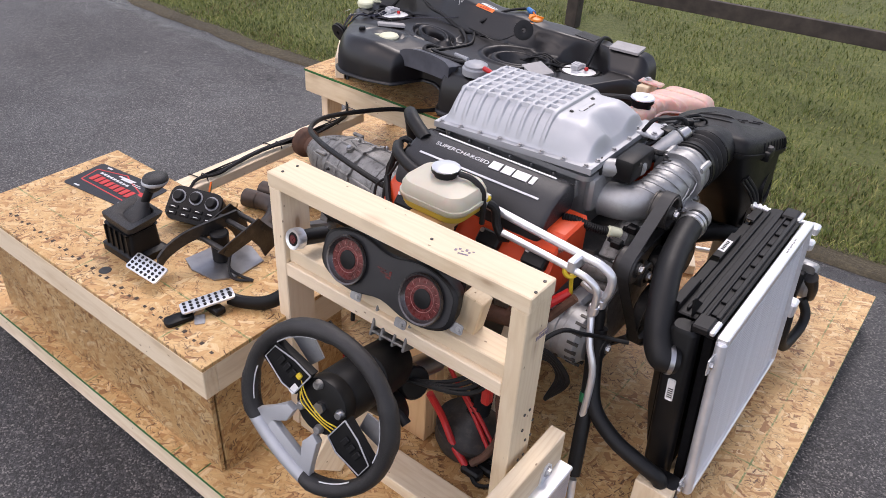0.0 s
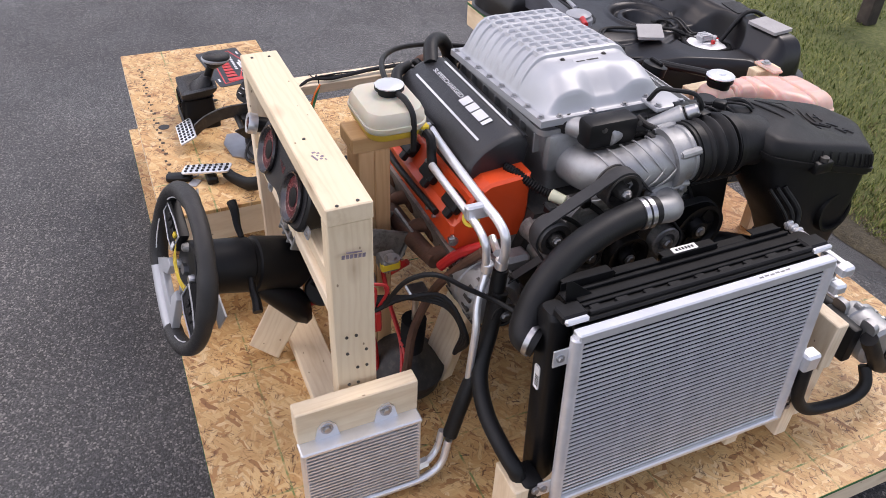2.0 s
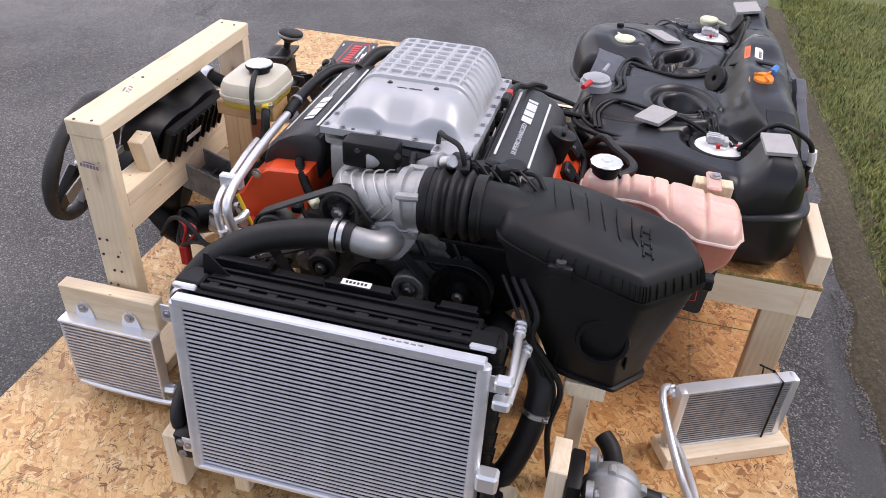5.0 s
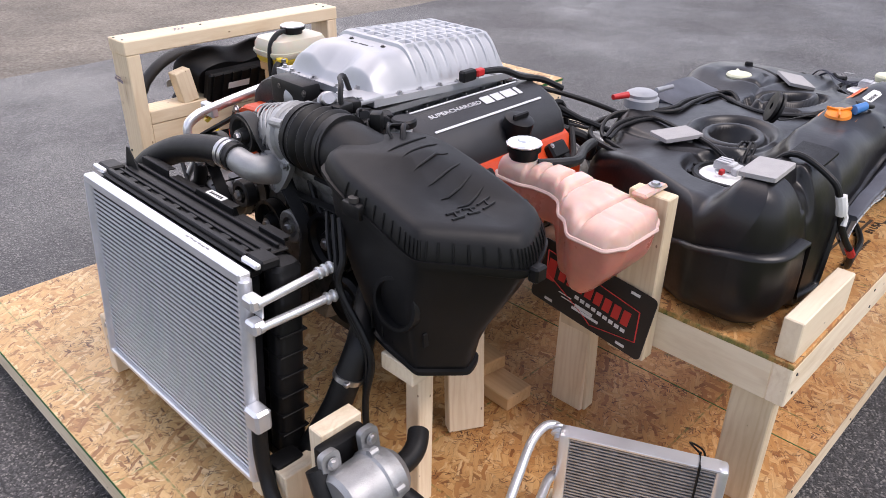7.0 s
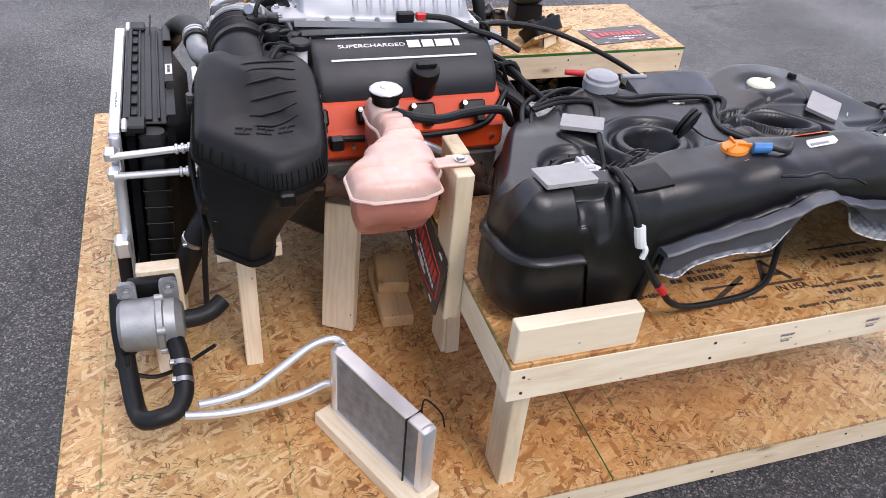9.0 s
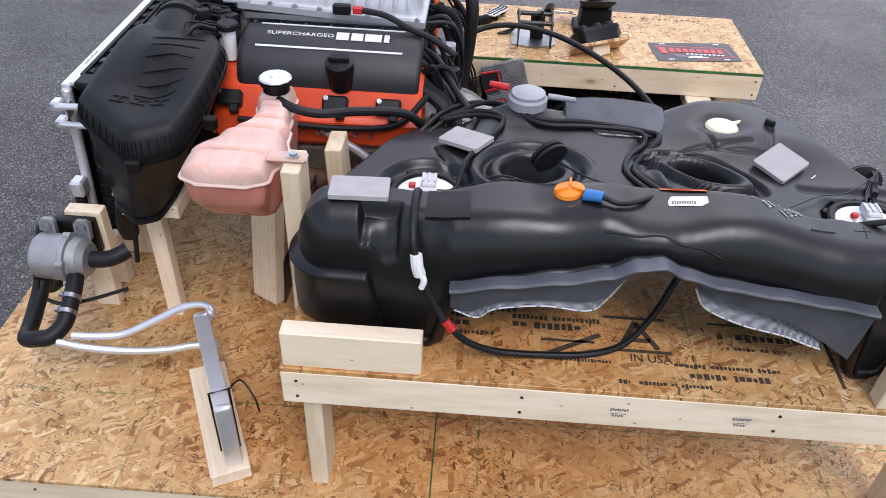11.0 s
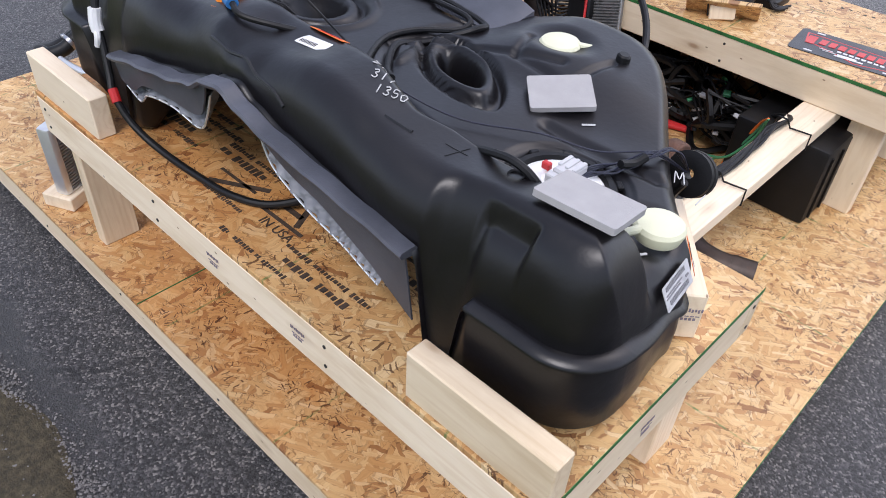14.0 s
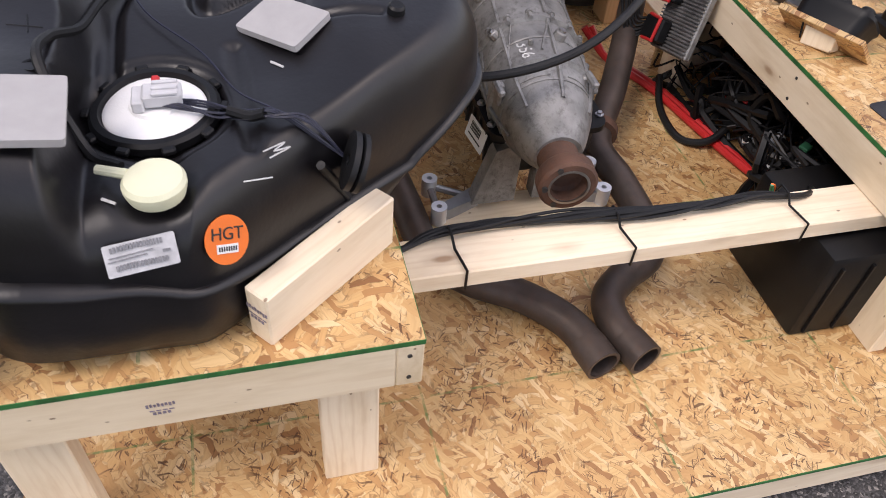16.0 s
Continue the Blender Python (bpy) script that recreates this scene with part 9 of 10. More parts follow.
# ---- bright air-conditioning lines on the dash side ----
GREEN_TAPE = paint("green_tape", (0.02, 0.22, 0.09), 0.45)
acl = thing("air_conditioning_lines", "pair of bright aluminium refrigerant pipes bent over the engine's side", "pipes", (-0.4, -0.82, 0.4))
for line, dy, r in (([(-0.635, -0.806, 0.813), (-0.56, -0.808, 0.806), (-0.45, -0.806, 0.794), (-0.34, -0.801, 0.780), (-0.295, -0.797, 0.772), (-0.266, -0.794, 0.752), (-0.266, -0.790, 0.71), (-0.280, -0.786, 0.67), (-0.284, -0.786, 0.648)], 0.0, 0.0105),
                    ([(-0.529, -0.845, 0.780), (-0.45, -0.842, 0.772), (-0.36, -0.836, 0.760), (-0.31, -0.832, 0.750), (-0.282, -0.829, 0.730), (-0.279, -0.826, 0.695), (-0.284, -0.822, 0.66), (-0.286, -0.820, 0.645)], -0.034, 0.0088)):
    ln = part("pipe", hose(bmesh.new(), line, r, 12, 8), BRIGHT, acl)
    part("joint", rod(bmesh.new(), (-0.281, -0.786 + dy, 0.680), (-0.284, -0.786 + dy, 0.655), r + 0.004, seg=14, bevel=0.002), BRIGHT, ln)
    if dy:
        part("drop", hose(bmesh.new(), [(-0.285, -0.820, 0.648), (-0.265, -0.845, 0.59), (-0.240, -0.858, 0.53), (-0.236, -0.866, 0.44), (-0.24, -0.868, 0.36)], r, 12, 8), BRIGHT, ln)
        continue
    part("sleeve", hose(bmesh.new(), [(-0.284, -0.786, 0.650), (-0.272, -0.80, 0.56), (-0.25, -0.83, 0.45), (-0.225, -0.885, 0.34), (-0.21, -0.92, 0.25)], 0.018, 12), RUBBER, ln, "black rubber sleeve")
part("tape", hose(bmesh.new(), [(-0.2475, -0.835, 0.437), (-0.243, -0.845, 0.417)], 0.0195, 12), GREEN_TAPE, acl, "green tape")
part("loop", hose(bmesh.new(), [(-0.34, -1.03, 0.58), (-0.325, -0.985, 0.645), (-0.30, -0.93, 0.665), (-0.275, -0.87, 0.63), (-0.25, -0.81, 0.595), (-0.20, -0.775, 0.585)], 0.0055, 8), RUBBER, acl)
part("clip", box(bmesh.new(), (-0.345, -0.820, 0.770), (0.02, 0.055, 0.034), bevel=0.004), BRIGHT, acl)
part("dipstick_ring", lathe(bmesh.new(), (-0.353, -0.829, 0.746), (-0.348, -0.832, 0.752), [(0.012, 0), (0.019, 0), (0.019, 1), (0.012, 1), (0.012, 0)], 18), YELLOW, acl, "yellow dipstick ring")
part("dipstick", rod(bmesh.new(), (-0.353, -0.815, 0.73), (-0.36, -0.78, 0.62), 0.005, seg=8), YELLOW, acl)
part("cover_hose", hose(bmesh.new(), [(-0.628, -0.806, 0.812), (-0.67, -0.810, 0.815), (-0.74, -0.816, 0.815), (-0.82, -0.812, 0.820), (-0.90, -0.785, 0.832), (-0.945, -0.735, 0.825)], 0.0145, 12), RUBBER, acl, "black corrugated hose")
clamp(acl, (-0.70, -0.8135, 0.815), (-1, -0.06, 0.0), 0.015)
part("port", hose(bmesh.new(), [(-0.28, -0.80, 0.70), (-0.31, -0.79, 0.695), (-0.335, -0.785, 0.70)], 0.009, 10), BRIGHT, acl)

# ---- small oil cooler on its block ----
oc = thing("oil_cooler", "small aluminium oil cooler bolted to a softwood block", "oil cooler", (-0.22, -1.13, FLOOR))
board(oc, (-0.254, -1.268, 0.371), (-0.216, -1.000, 0.460), "block")
part("core", box(bmesh.new(), (-0.205, -1.135, 0.263), (0.030, 0.250, 0.196), bevel=0.003), GAP_SHADE, oc)
for k in range(18):
    part("tube", box(bmesh.new(), (-0.200, -1.135, 0.172 + 0.0107 * k), (0.034, 0.252, 0.0052)), FIN, oc)
for y in (-1.262, -1.008):
    part("end_plate", box(bmesh.new(), (-0.202, y, 0.265), (0.036, 0.008, 0.205), bevel=0.002), BRIGHT, oc)
part("top_plate", box(bmesh.new(), (-0.203, -1.135, 0.367), (0.042, 0.268, 0.012), bevel=0.003), BRIGHT, oc)
for y in (-1.205, -1.075):
    e = part("ear", prism(bmesh.new(), [(-0.028, -0.02), (0.028, -0.02), (0.020, 0.018), (0.008, 0.032), (-0.008, 0.032), (-0.020, 0.018)], 0.004, facing((-0.2155, y, 0.388), (1, 0, 0))), BRIGHT, oc)
    bolt(e, (-0.2115, y, 0.402), (1, 0, 0), 0.009, 0.008)
part("pipe", hose(bmesh.new(), [(-0.192, -1.255, 0.158), (-0.188, -1.18, 0.155), (-0.188, -1.06, 0.152), (-0.190, -0.985, 0.155), (-0.195, -0.945, 0.180), (-0.205, -0.925, 0.24)], 0.0095, 12), BRIGHT, oc)
part("pipe", hose(bmesh.new(), [(-0.20, -1.004, 0.19), (-0.205, -0.975, 0.192), (-0.215, -0.95, 0.21), (-0.222, -0.935, 0.26)], 0.0085, 12), BRIGHT, oc)
part("nut", rod(bmesh.new(), (-0.20, -1.004, 0.19), (-0.203, -0.98, 0.191), 0.0135, seg=6), BRIGHT, oc)
board(oc, (-0.252, -1.25, FLOOR), (-0.218, -1.02, FLOOR + 0.04), "foot_block")

# ---- coolant pump on its block ----
pmp = thing("coolant_pump", "grey cast coolant pump bolted to a softwood block", "pump", (-0.04, 0.1, FLOOR))
board(pmp, (-0.105, -0.002, 0.30), (-0.010, 0.036, 0.447), "block")
board(pmp, (-0.085, -0.001, FLOOR), (-0.020, 0.035, 0.30), "leg")
part("bracket", box(bmesh.new(), (-0.042, 0.052, 0.385), (0.105, 0.030, 0.105), bevel=0.006, seg=2), BLACK, pmp)
pb = part("body", lathe(bmesh.new(), (0.032, 0.128, 0.372), (-0.110, 0.132, 0.372), [(0, 0), (0.050, 0), (0.058, 0.06), (0.060, 0.55), (0.064, 0.58), (0.064, 0.66), (0.056, 0.68), (0.054, 0.84), (0.040, 0.95), (0, 1.0)], 32), CAST, pmp, "grey cast pump body", sharp=30)
for x in (0.010, -0.078):
    lug = part("lug", prism(bmesh.new(), rounded(0.040, 0.060, 0.012, 3), 0.014, facing((x, 0.078, 0.424), (0, 1, 0.15))), CAST, pb)
    bolt(lug, (x, 0.094, 0.436), (0, 1, 0.15), 0.008, 0.007)
for a in (0.4, 1.7, 3.0, 4.3, 5.6):
    part("ear", rod(bmesh.new(), (-0.048, 0.13 + 0.064 * math.cos(a), 0.372 + 0.064 * math.sin(a)), (-0.066, 0.13 + 0.064 * math.cos(a), 0.372 + 0.064 * math.sin(a)), 0.009, seg=10), CAST, pb)
part("socket", box(bmesh.new(), (0.026, 0.165, 0.352), (0.02, 0.02, 0.05), bevel=0.004), BLACK, pb)
part("stub", hose(bmesh.new(), [(-0.105, 0.132, 0.372), (-0.14, 0.128, 0.372), (-0.168, 0.118, 0.378), (-0.19, 0.10, 0.385)], 0.021, 14), RUBBER, pmp)
part("lead", hose(bmesh.new(), [(0.026, 0.175, 0.33), (0.02, 0.19, 0.29), (-0.03, 0.19, 0.265), (-0.09, 0.16, 0.26), (-0.16, 0.10, 0.25)], 0.005, 7), RUBBER, pmp)
fh = thing("pump_hose", "black moulded hose with spring clamps between pump and heater pipes", "hose", (-0.06, 0.3, 0.2))
part("tube", hose(bmesh.new(), [(-0.080, 0.178, 0.352), (-0.086, 0.205, 0.342), (-0.090, 0.245, 0.325), (-0.088, 0.290, 0.300), (-0.068, 0.325, 0.288), (-0.035, 0.335, 0.285), (-0.005, 0.325, 0.275), (0.012, 0.285, 0.262), (0.022, 0.23, 0.27), (0.03, 0.16, 0.30), (0.034, 0.11, 0.36), (0.028, 0.07, 0.42)], 0.0205, 14, 7), RUBBER, fh)
for p in ((-0.0885, 0.232, 0.331), (-0.0895, 0.268, 0.314)):
    clamp(fh, p, (0, 0.9, -0.4), 0.0205)
# ---- heater core with its pipes ----
hc = thing("heater_core", "aluminium heater core with bent feed pipes strapped to a softwood strip", "heater core", (-0.49, 0.43, FLOOR))
H0, H1 = Vector((-0.424, 0.272, FLOOR)), Vector((-0.560, 0.555, FLOOR))
hd = (H1 - H0).normalized()
HM = Matrix((hd, Vector((-hd.y, hd.x, 0)), Vector((0, 0, 1)))).transposed().to_4x4()
HM.translation = H0
HL, HZ0, HZ1 = (H1 - H0).length, 0.042, 0.230
part("core", box(bmesh.new(), (HL / 2, 0, (HZ0 + HZ1) / 2), (HL - 0.03, 0.010, HZ1 - HZ0 - 0.01), HM), GAP_SHADE, hc)
for k in range(22):
    part("tube", box(bmesh.new(), (HL / 2, 0, HZ0 + 0.008 + (HZ1 - HZ0 - 0.016) * k / 21), (HL - 0.03, 0.029, 0.0040), HM), FIN_GREY, hc)
for x in (0.008, HL - 0.008):
    part("tank", box(bmesh.new(), (x, 0, (HZ0 + HZ1) / 2), (0.024, 0.038, HZ1 - HZ0 + 0.008), HM, 0.008, 2), BRIGHT, hc)
for z in (HZ0, HZ1):
    part("side_plate", box(bmesh.new(), (HL / 2, 0, z), (HL - 0.02, 0.034, 0.006), HM, 0.001), BRIGHT, hc)
part("strip", box(bmesh.new(), (0, 0, 0), (HL + 0.03, T89, T38), None, 0.0025), PINE, hc, "softwood strip", HM @ Matrix.Translation((HL / 2, -0.012, 0.019)))
tiep = part("cable_tie", sweep(bmesh.new(), [HM @ Vector((HL - 0.05, y, z)) for y, z in ((-0.021, 0.02), (-0.021, HZ1 + 0.006), (0.021, HZ1 + 0.006), (0.021, 0.02), (-0.021, 0.02))], 0.0026, 6), BLACK, hc, "black cable tie")
part("tail", hose(bmesh.new(), [HM @ Vector((HL - 0.05, 0.02, HZ1 + 0.004)), HM @ Vector((HL - 0.07, 0.05, HZ1)), HM @ Vector((HL - 0.04, 0.07, HZ1 - 0.03)), HM @ Vector((HL - 0.03, 0.075, HZ1 - 0.07))], 0.0022, 6), BLACK, tiep)
pin = HM @ Vector((-0.006, 0.004, 0.200))
pin2 = HM @ Vector((-0.006, 0.004, 0.100))
for end, mid, r in ((pin, [(-0.115, 0.318, 0.288), (-0.17, 0.305, 0.278), (-0.23, 0.288, 0.276), (-0.30, 0.262, 0.302), (-0.37, 0.238, 0.332), (-0.420, 0.234, 0.340), (-0.442, 0.250, 0.334)], 0.0095), (pin2, [(-0.085, 0.335, 0.280), (-0.15, 0.330, 0.262), (-0.24, 0.318, 0.248), (-0.33, 0.295, 0.238), (-0.395, 0.270, 0.235), (-0.430, 0.268, 0.228)], 0.0095)):
    q = part("pipe", hose(bmesh.new(), mid + [end], r, 12, 7), BRIGHT, hc, "", sharp=80)
    d = (Vector(end) - Vector(mid[-1])).normalized()
    for k in range(2):
        part("collar", rod(bmesh.new(), Vector(end) - d * (0.018 + 0.012 * k), Vector(end) - d * (0.010 + 0.012 * k), 0.0155, seg=16, bevel=0.002), BRIGHT, q)

# ---- low things between engine and pallet ----
booster = thing("brake_booster", "black steel brake booster with a ribbed boot lying on the pallet", "brake part", (-0.52, -0.90, FLOOR))
part("shell", lathe(bmesh.new(), (-0.535, -0.905, FLOOR), (-0.515, -0.895, 0.245), [(0, 0), (0.085, 0), (0.095, 0.15), (0.095, 0.4), (0.100, 0.42), (0.100, 0.52), (0.085, 0.56), (0.05, 0.85), (0.03, 1.0), (0, 1.0)], 30), STEEL_DARK, booster)
part("boot", corrugated(bmesh.new(), [(-0.515, -0.895, 0.24), (-0.510, -0.892, 0.30), (-0.507, -0.890, 0.35)], 0.028, 0.011, 0.16, 16), RUBBER, booster)
part("rod", rod(bmesh.new(), (-0.507, -0.890, 0.34), (-0.503, -0.888, 0.44), 0.008, seg=10), STEEL, booster)
part("flange", box(bmesh.new(), (-0.50, -0.886, 0.45), (0.05, 0.05, 0.012), bevel=0.004), STEEL, booster)
jump = thing("power_cables", "red and black power cables with clamps lying on the pallet", "cable", (-0.4, -0.95, FLOOR))
part("cable", hose(bmesh.new(), [(-0.34, -0.80, 0.66), (-0.38, -0.83, 0.60), (-0.43, -0.875, 0.50), (-0.44, -0.92, 0.38), (-0.41, -0.95, 0.28), (-0.43, -0.97, 0.20), (-0.46, -0.99, 0.16)], 0.011, 9), RUST, jump, "brown wrapped cable")
part("cable", hose(bmesh.new(), [(-0.36, -0.79, 0.66), (-0.40, -0.83, 0.62), (-0.43, -0.86, 0.57)], 0.012, 9), RED, jump, "red cable")
part("cable", hose(bmesh.new(), [(-0.60, -1.0, 0.33), (-0.57, -0.98, 0.25), (-0.52, -0.99, 0.185), (-0.47, -1.0, 0.15)], 0.010, 9), RED, jump, "red cable")
for p in ((-0.45, -1.0, 0.145), (-0.42, -0.965, 0.14)):
    part("clamp", box(bmesh.new(), p, (0.06, 0.03, 0.026), Matrix(), 0.006), BLACK, jump)
part("loop", hose(bmesh.new(), [(-0.47, -0.99, 0.15), (-0.42, -1.02, 0.135), (-0.38, -0.98, 0.132), (-0.39, -0.93, 0.134), (-0.44, -0.94, 0.14)], 0.006, 7), RUBBER, jump)
for k, (x, y) in enumerate(((-0.345, -1.03), (-0.345, -1.0))):
    rp = thing("fuse_holder", "red plastic fuse holder hanging behind the post", "fuse", (x - 0.06, y, 0.50), "fuse holders")
    part("case", box(bmesh.new(), (x - 0.07, y - 0.02 * k, 0.47), (0.022, 0.016, 0.06), bevel=0.004), RED, rp)
    part("lead", hose(bmesh.new(), [(x - 0.07, y - 0.02 * k, 0.50), (x - 0.08, y + 0.01, 0.55), (x - 0.09, -1.045, 0.57)], 0.004, 6), RED, rp)

# ---- things on the box ----
PLATE_STEEL = paint("black_oxide_steel", (0.05, 0.047, 0.045), 0.38, 0.75, var=0.3, scale=14, dirt=0.25)
GREY_SHEET = paint("bare_sheet_steel", (0.34, 0.34, 0.35), 0.36, 0.9, var=0.15, scale=14, dirt=0.2)
sh = thing("gear_selector", "black gear selector with a leather gaiter standing on the box", "gear selector", (-1.47, -1.24, BTOP))
SB = (-1.472, -1.235)
part("base", loft(bmesh.new(), [[(x, y, z) for x, y in rounded(a, b, 0.012, 3, SB[0], SB[1])] for a, b, z in ((0.155, 0.110, BTOP), (0.155, 0.110, BTOP + 0.020), (0.120, 0.095, BTOP + 0.026), (0.110, 0.090, BTOP + 0.085), (0.118, 0.098, BTOP + 0.090))]), BLACK, sh)
part("collar", loft(bmesh.new(), [[(x + dx + 0.003 * math.sin(9 * y), y, z + 0.005 * math.sin(40 * x) + 0.10 * (y - SB[1])) for x, y in rounded(a, b, r, 4, SB[0], SB[1] + dy)] for a, b, z, dx, dy, r in ((0.100, 0.080, BTOP + 0.088, 0, 0, 0.02), (0.128, 0.104, BTOP + 0.106, 0, 0.006, 0.012), (0.132, 0.108, BTOP + 0.118, 0.002, 0.008, 0.008), (0.090, 0.078, BTOP + 0.122, 0.004, 0.014, 0.02), (0.070, 0.060, BTOP + 0.112, 0.006, 0.018, 0.02), (0.046, 0.044, BTOP + 0.128, 0.01, 0.03, 0.02), (0.030, 0.030, BTOP + 0.148, 0.014, 0.04, 0.014))]), LEATHER, sh, "folded leather gaiter", sharp=50)
part("neck", rod(bmesh.new(), (SB[0] + 0.016, SB[1] + 0.042, BTOP + 0.14), (SB[0] + 0.030, SB[1] + 0.058, BTOP + 0.182), 0.012, 0.012, 14), BLACK, sh)
KNOB = facing((-1.436, -1.172, BTOP + 0.182), (0.10, 0.20, 1), (-0.35, 1, 0))
kb = part("knob", loft(bmesh.new(), [[KNOB @ Vector((a * math.cos(t), dy + b * math.sin(t), z)) for t in (2 * math.pi * i / 26 for i in range(26))] for a, b, z, dy in ((0.010, 0.012, -0.006, 0), (0.018, 0.022, 0.002, 0.0), (0.026, 0.038, 0.014, 0.004), (0.029, 0.044, 0.026, 0.006), (0.027, 0.042, 0.035, 0.006), (0.017, 0.030, 0.041, 0.005), (0.004, 0.008, 0.042, 0.004))]), LEATHER, sh, "flat black knob", sharp=70)
part("knob_band", loft(bmesh.new(), [[KNOB @ Vector((a * math.cos(t), 0.005 + b * math.sin(t), z)) for t in (2 * math.pi * i / 26 for i in range(26))] for a, b, z in ((0.0275, 0.0415, 0.017), (0.0298, 0.0448, 0.021), (0.0298, 0.0448, 0.025), (0.028, 0.043, 0.028))], caps=False), SILVER, kb, "silver knob band")
for k in range(5):
    part("web", box(bmesh.new(), (SB[0] - 0.05 + 0.025 * k, SB[1] - 0.047, BTOP + 0.055), (0.004, 0.008, 0.06)), BLACK, sh)
bars(sh, facing((SB[0] - 0.0565, SB[1], BTOP + 0.06), (-1, 0, 0)), [(0.012, 0, 0.014, 0.045)], LABEL, "label", 0.0012)
for k in range(3):
    part("cable", hose(bmesh.new(), [(SB[0] - 0.04, SB[1] + 0.04, BTOP + 0.03), (SB[0] - 0.08, SB[1] + 0.05 + 0.01 * k, BTOP + 0.012), (SB[0] - 0.10, SB[1] + 0.0 + 0.02 * k, BTOP + 0.007)], 0.004, 6), RUBBER, sh)

ct = thing("control_panel", "black switch panel with round knobs leaning on an offcut", "control panel", (-1.44, -1.05, BTOP))
KM = facing((-1.452, -1.045, BTOP + 0.062), (0.30, -0.62, 0.72), (-0.2, 0.6, 0.7))
part("case", loft(bmesh.new(), [[KM @ Vector((x * k, y * k, z)) for x, y in rounded(0.165, 0.105, 0.028, 4)] for k, z in ((0.88, -0.045), (0.94, -0.010), (1.0, 0.0), (0.98, 0.008))]), BLACK, ct)
for x in (-0.052, 0.0, 0.052):
    kn = part("knob", rod(bmesh.new(), KM @ Vector((x, 0.024 - abs(x) * 0.1, 0.006)), KM @ Vector((x, 0.024 - abs(x) * 0.1, 0.024)), 0.017, 0.015, 20, 0.003), BLACK_SOFT, ct)
    part("ring", lathe(bmesh.new(), KM @ Vector((x, 0.024 - abs(x) * 0.1, 0.007)), KM @ Vector((x, 0.024 - abs(x) * 0.1, 0.010)), [(0.016, 0), (0.021, 0), (0.021, 1), (0.016, 1)], 20), GREY_PLASTIC, kn)
for k in range(8):
    part("key", box(bmesh.new(), (-0.058 + 0.0385 * (k % 4), -0.014 - 0.018 * (k // 4), 0.009), (0.032, 0.013, 0.005), KM, 0.002), BLACK_SOFT, ct)
    bars(ct, KM @ Matrix.Translation((-0.058 + 0.0385 * (k % 4), -0.014 - 0.018 * (k // 4), 0.0116)), [(0, 0, 0.014, 0.0022)], STRIPE, "print")
part("backboard", box(bmesh.new(), (0, 0, 0), (0.20, 0.115, 0.0115), None, 0.001), OSB, ct, "strand-board backing", KM @ Matrix.Translation((0.0, -0.006, -0.0515)))
beam(ct, (-1.475, -1.005, BTOP), (-1.462, -1.012, BTOP + 0.062), 0.07, T38, "offcut", up=(0.3, -0.6, 0.1))
part("cable_tie", sweep(bmesh.new(), [(-1.44, -0.985, BTOP + 0.07), (-1.44, -0.972, BTOP + 0.04), (-1.445, -0.975, BTOP + 0.008)], 0.0025, 6), BLACK, ct)

pe = thing("pedal_bracket", "black steel pedal bracket with a brake pedal hanging out", "pedals", (-1.2, -1.05, BTOP))
PB = Vector((-1.245, -1.092, BTOP))
part("base_plate", prism(bmesh.new(), [(-0.085, -0.075), (-0.03, -0.095), (0.05, -0.085), (0.085, -0.04), (0.08, 0.06), (0.0, 0.085), (-0.075, 0.05)], 0.004, Matrix.Translation(PB + Vector((0, -0.01, 0.001)))), GREY_SHEET, pe, "bare steel base plate")
part("post", rod(bmesh.new(), PB + Vector((-0.01, -0.02, 0.004)), PB + Vector((-0.008, -0.02, 0.095)), 0.024, 0.026, 20, 0.003), BLACK, pe)
for s, x in ((-1, -0.055), (1, 0.06)):
    prof = [(-0.08, 0.09), (0.06, 0.13), (0.105, 0.075), (0.11, 0.02), (0.07, 0.002), (0.055, 0.04), (0.03, 0.075), (-0.05, 0.06)]
    m = Matrix.Translation(PB + Vector((x, 0.0, 0.0))) @ Matrix(((0, 0, 1, 0), (1, 0, 0, 0), (0, 1, 0, 0), (0, 0, 0, 1)))
    part("cheek", prism(bmesh.new(), prof, 0.004, m), PLATE_STEEL, pe)
for y, z in ((-0.055, 0.080), (0.075, 0.095), (0.02, 0.108)):
    part("cross_tube", rod(bmesh.new(), PB + Vector((-0.058, y, z)), PB + Vector((0.066, y, z)), 0.008, seg=12), PLATE_STEEL, pe)
arm = part("pedal_arm", loft(bmesh.new(), [[p + Vector((0.004, 0, h)), p + Vector((-0.004, 0, h)), p + Vector((-0.004, 0, -h)), p + Vector((0.004, 0, -h))] for p, h in zip(curve([PB + Vector((-0.015, 0.05, 0.112)), PB + Vector((-0.03, -0.03, 0.106)), PB + Vector((-0.055, -0.09, 0.09)), PB + Vector((-0.07, -0.14, 0.066)), PB + Vector((-0.07, -0.175, 0.043))], 5), [0.018] * 21)]), PLATE_STEEL, pe)


def pedal_pad(parent, m, w, h, cols, rows):
    pad = part("pad", prism(bmesh.new(), rounded(w, h, 0.008, 3), 0.006, m, 0.0015), BRIGHT, parent, "bright metal pedal pad")
    for i in range(cols):
        for j in range(rows):
            x, y = -w / 2 + w * (i + 0.7) / (cols + 0.4), -h / 2 + h * (j + 0.7) / (rows + 0.4)
            part("stud", rod(bmesh.new(), m @ Vector((x, y, 0.005)), m @ Vector((x, y, 0.0085)), 0.0045, 0.004, 10), RUBBER, pad)
    return pad


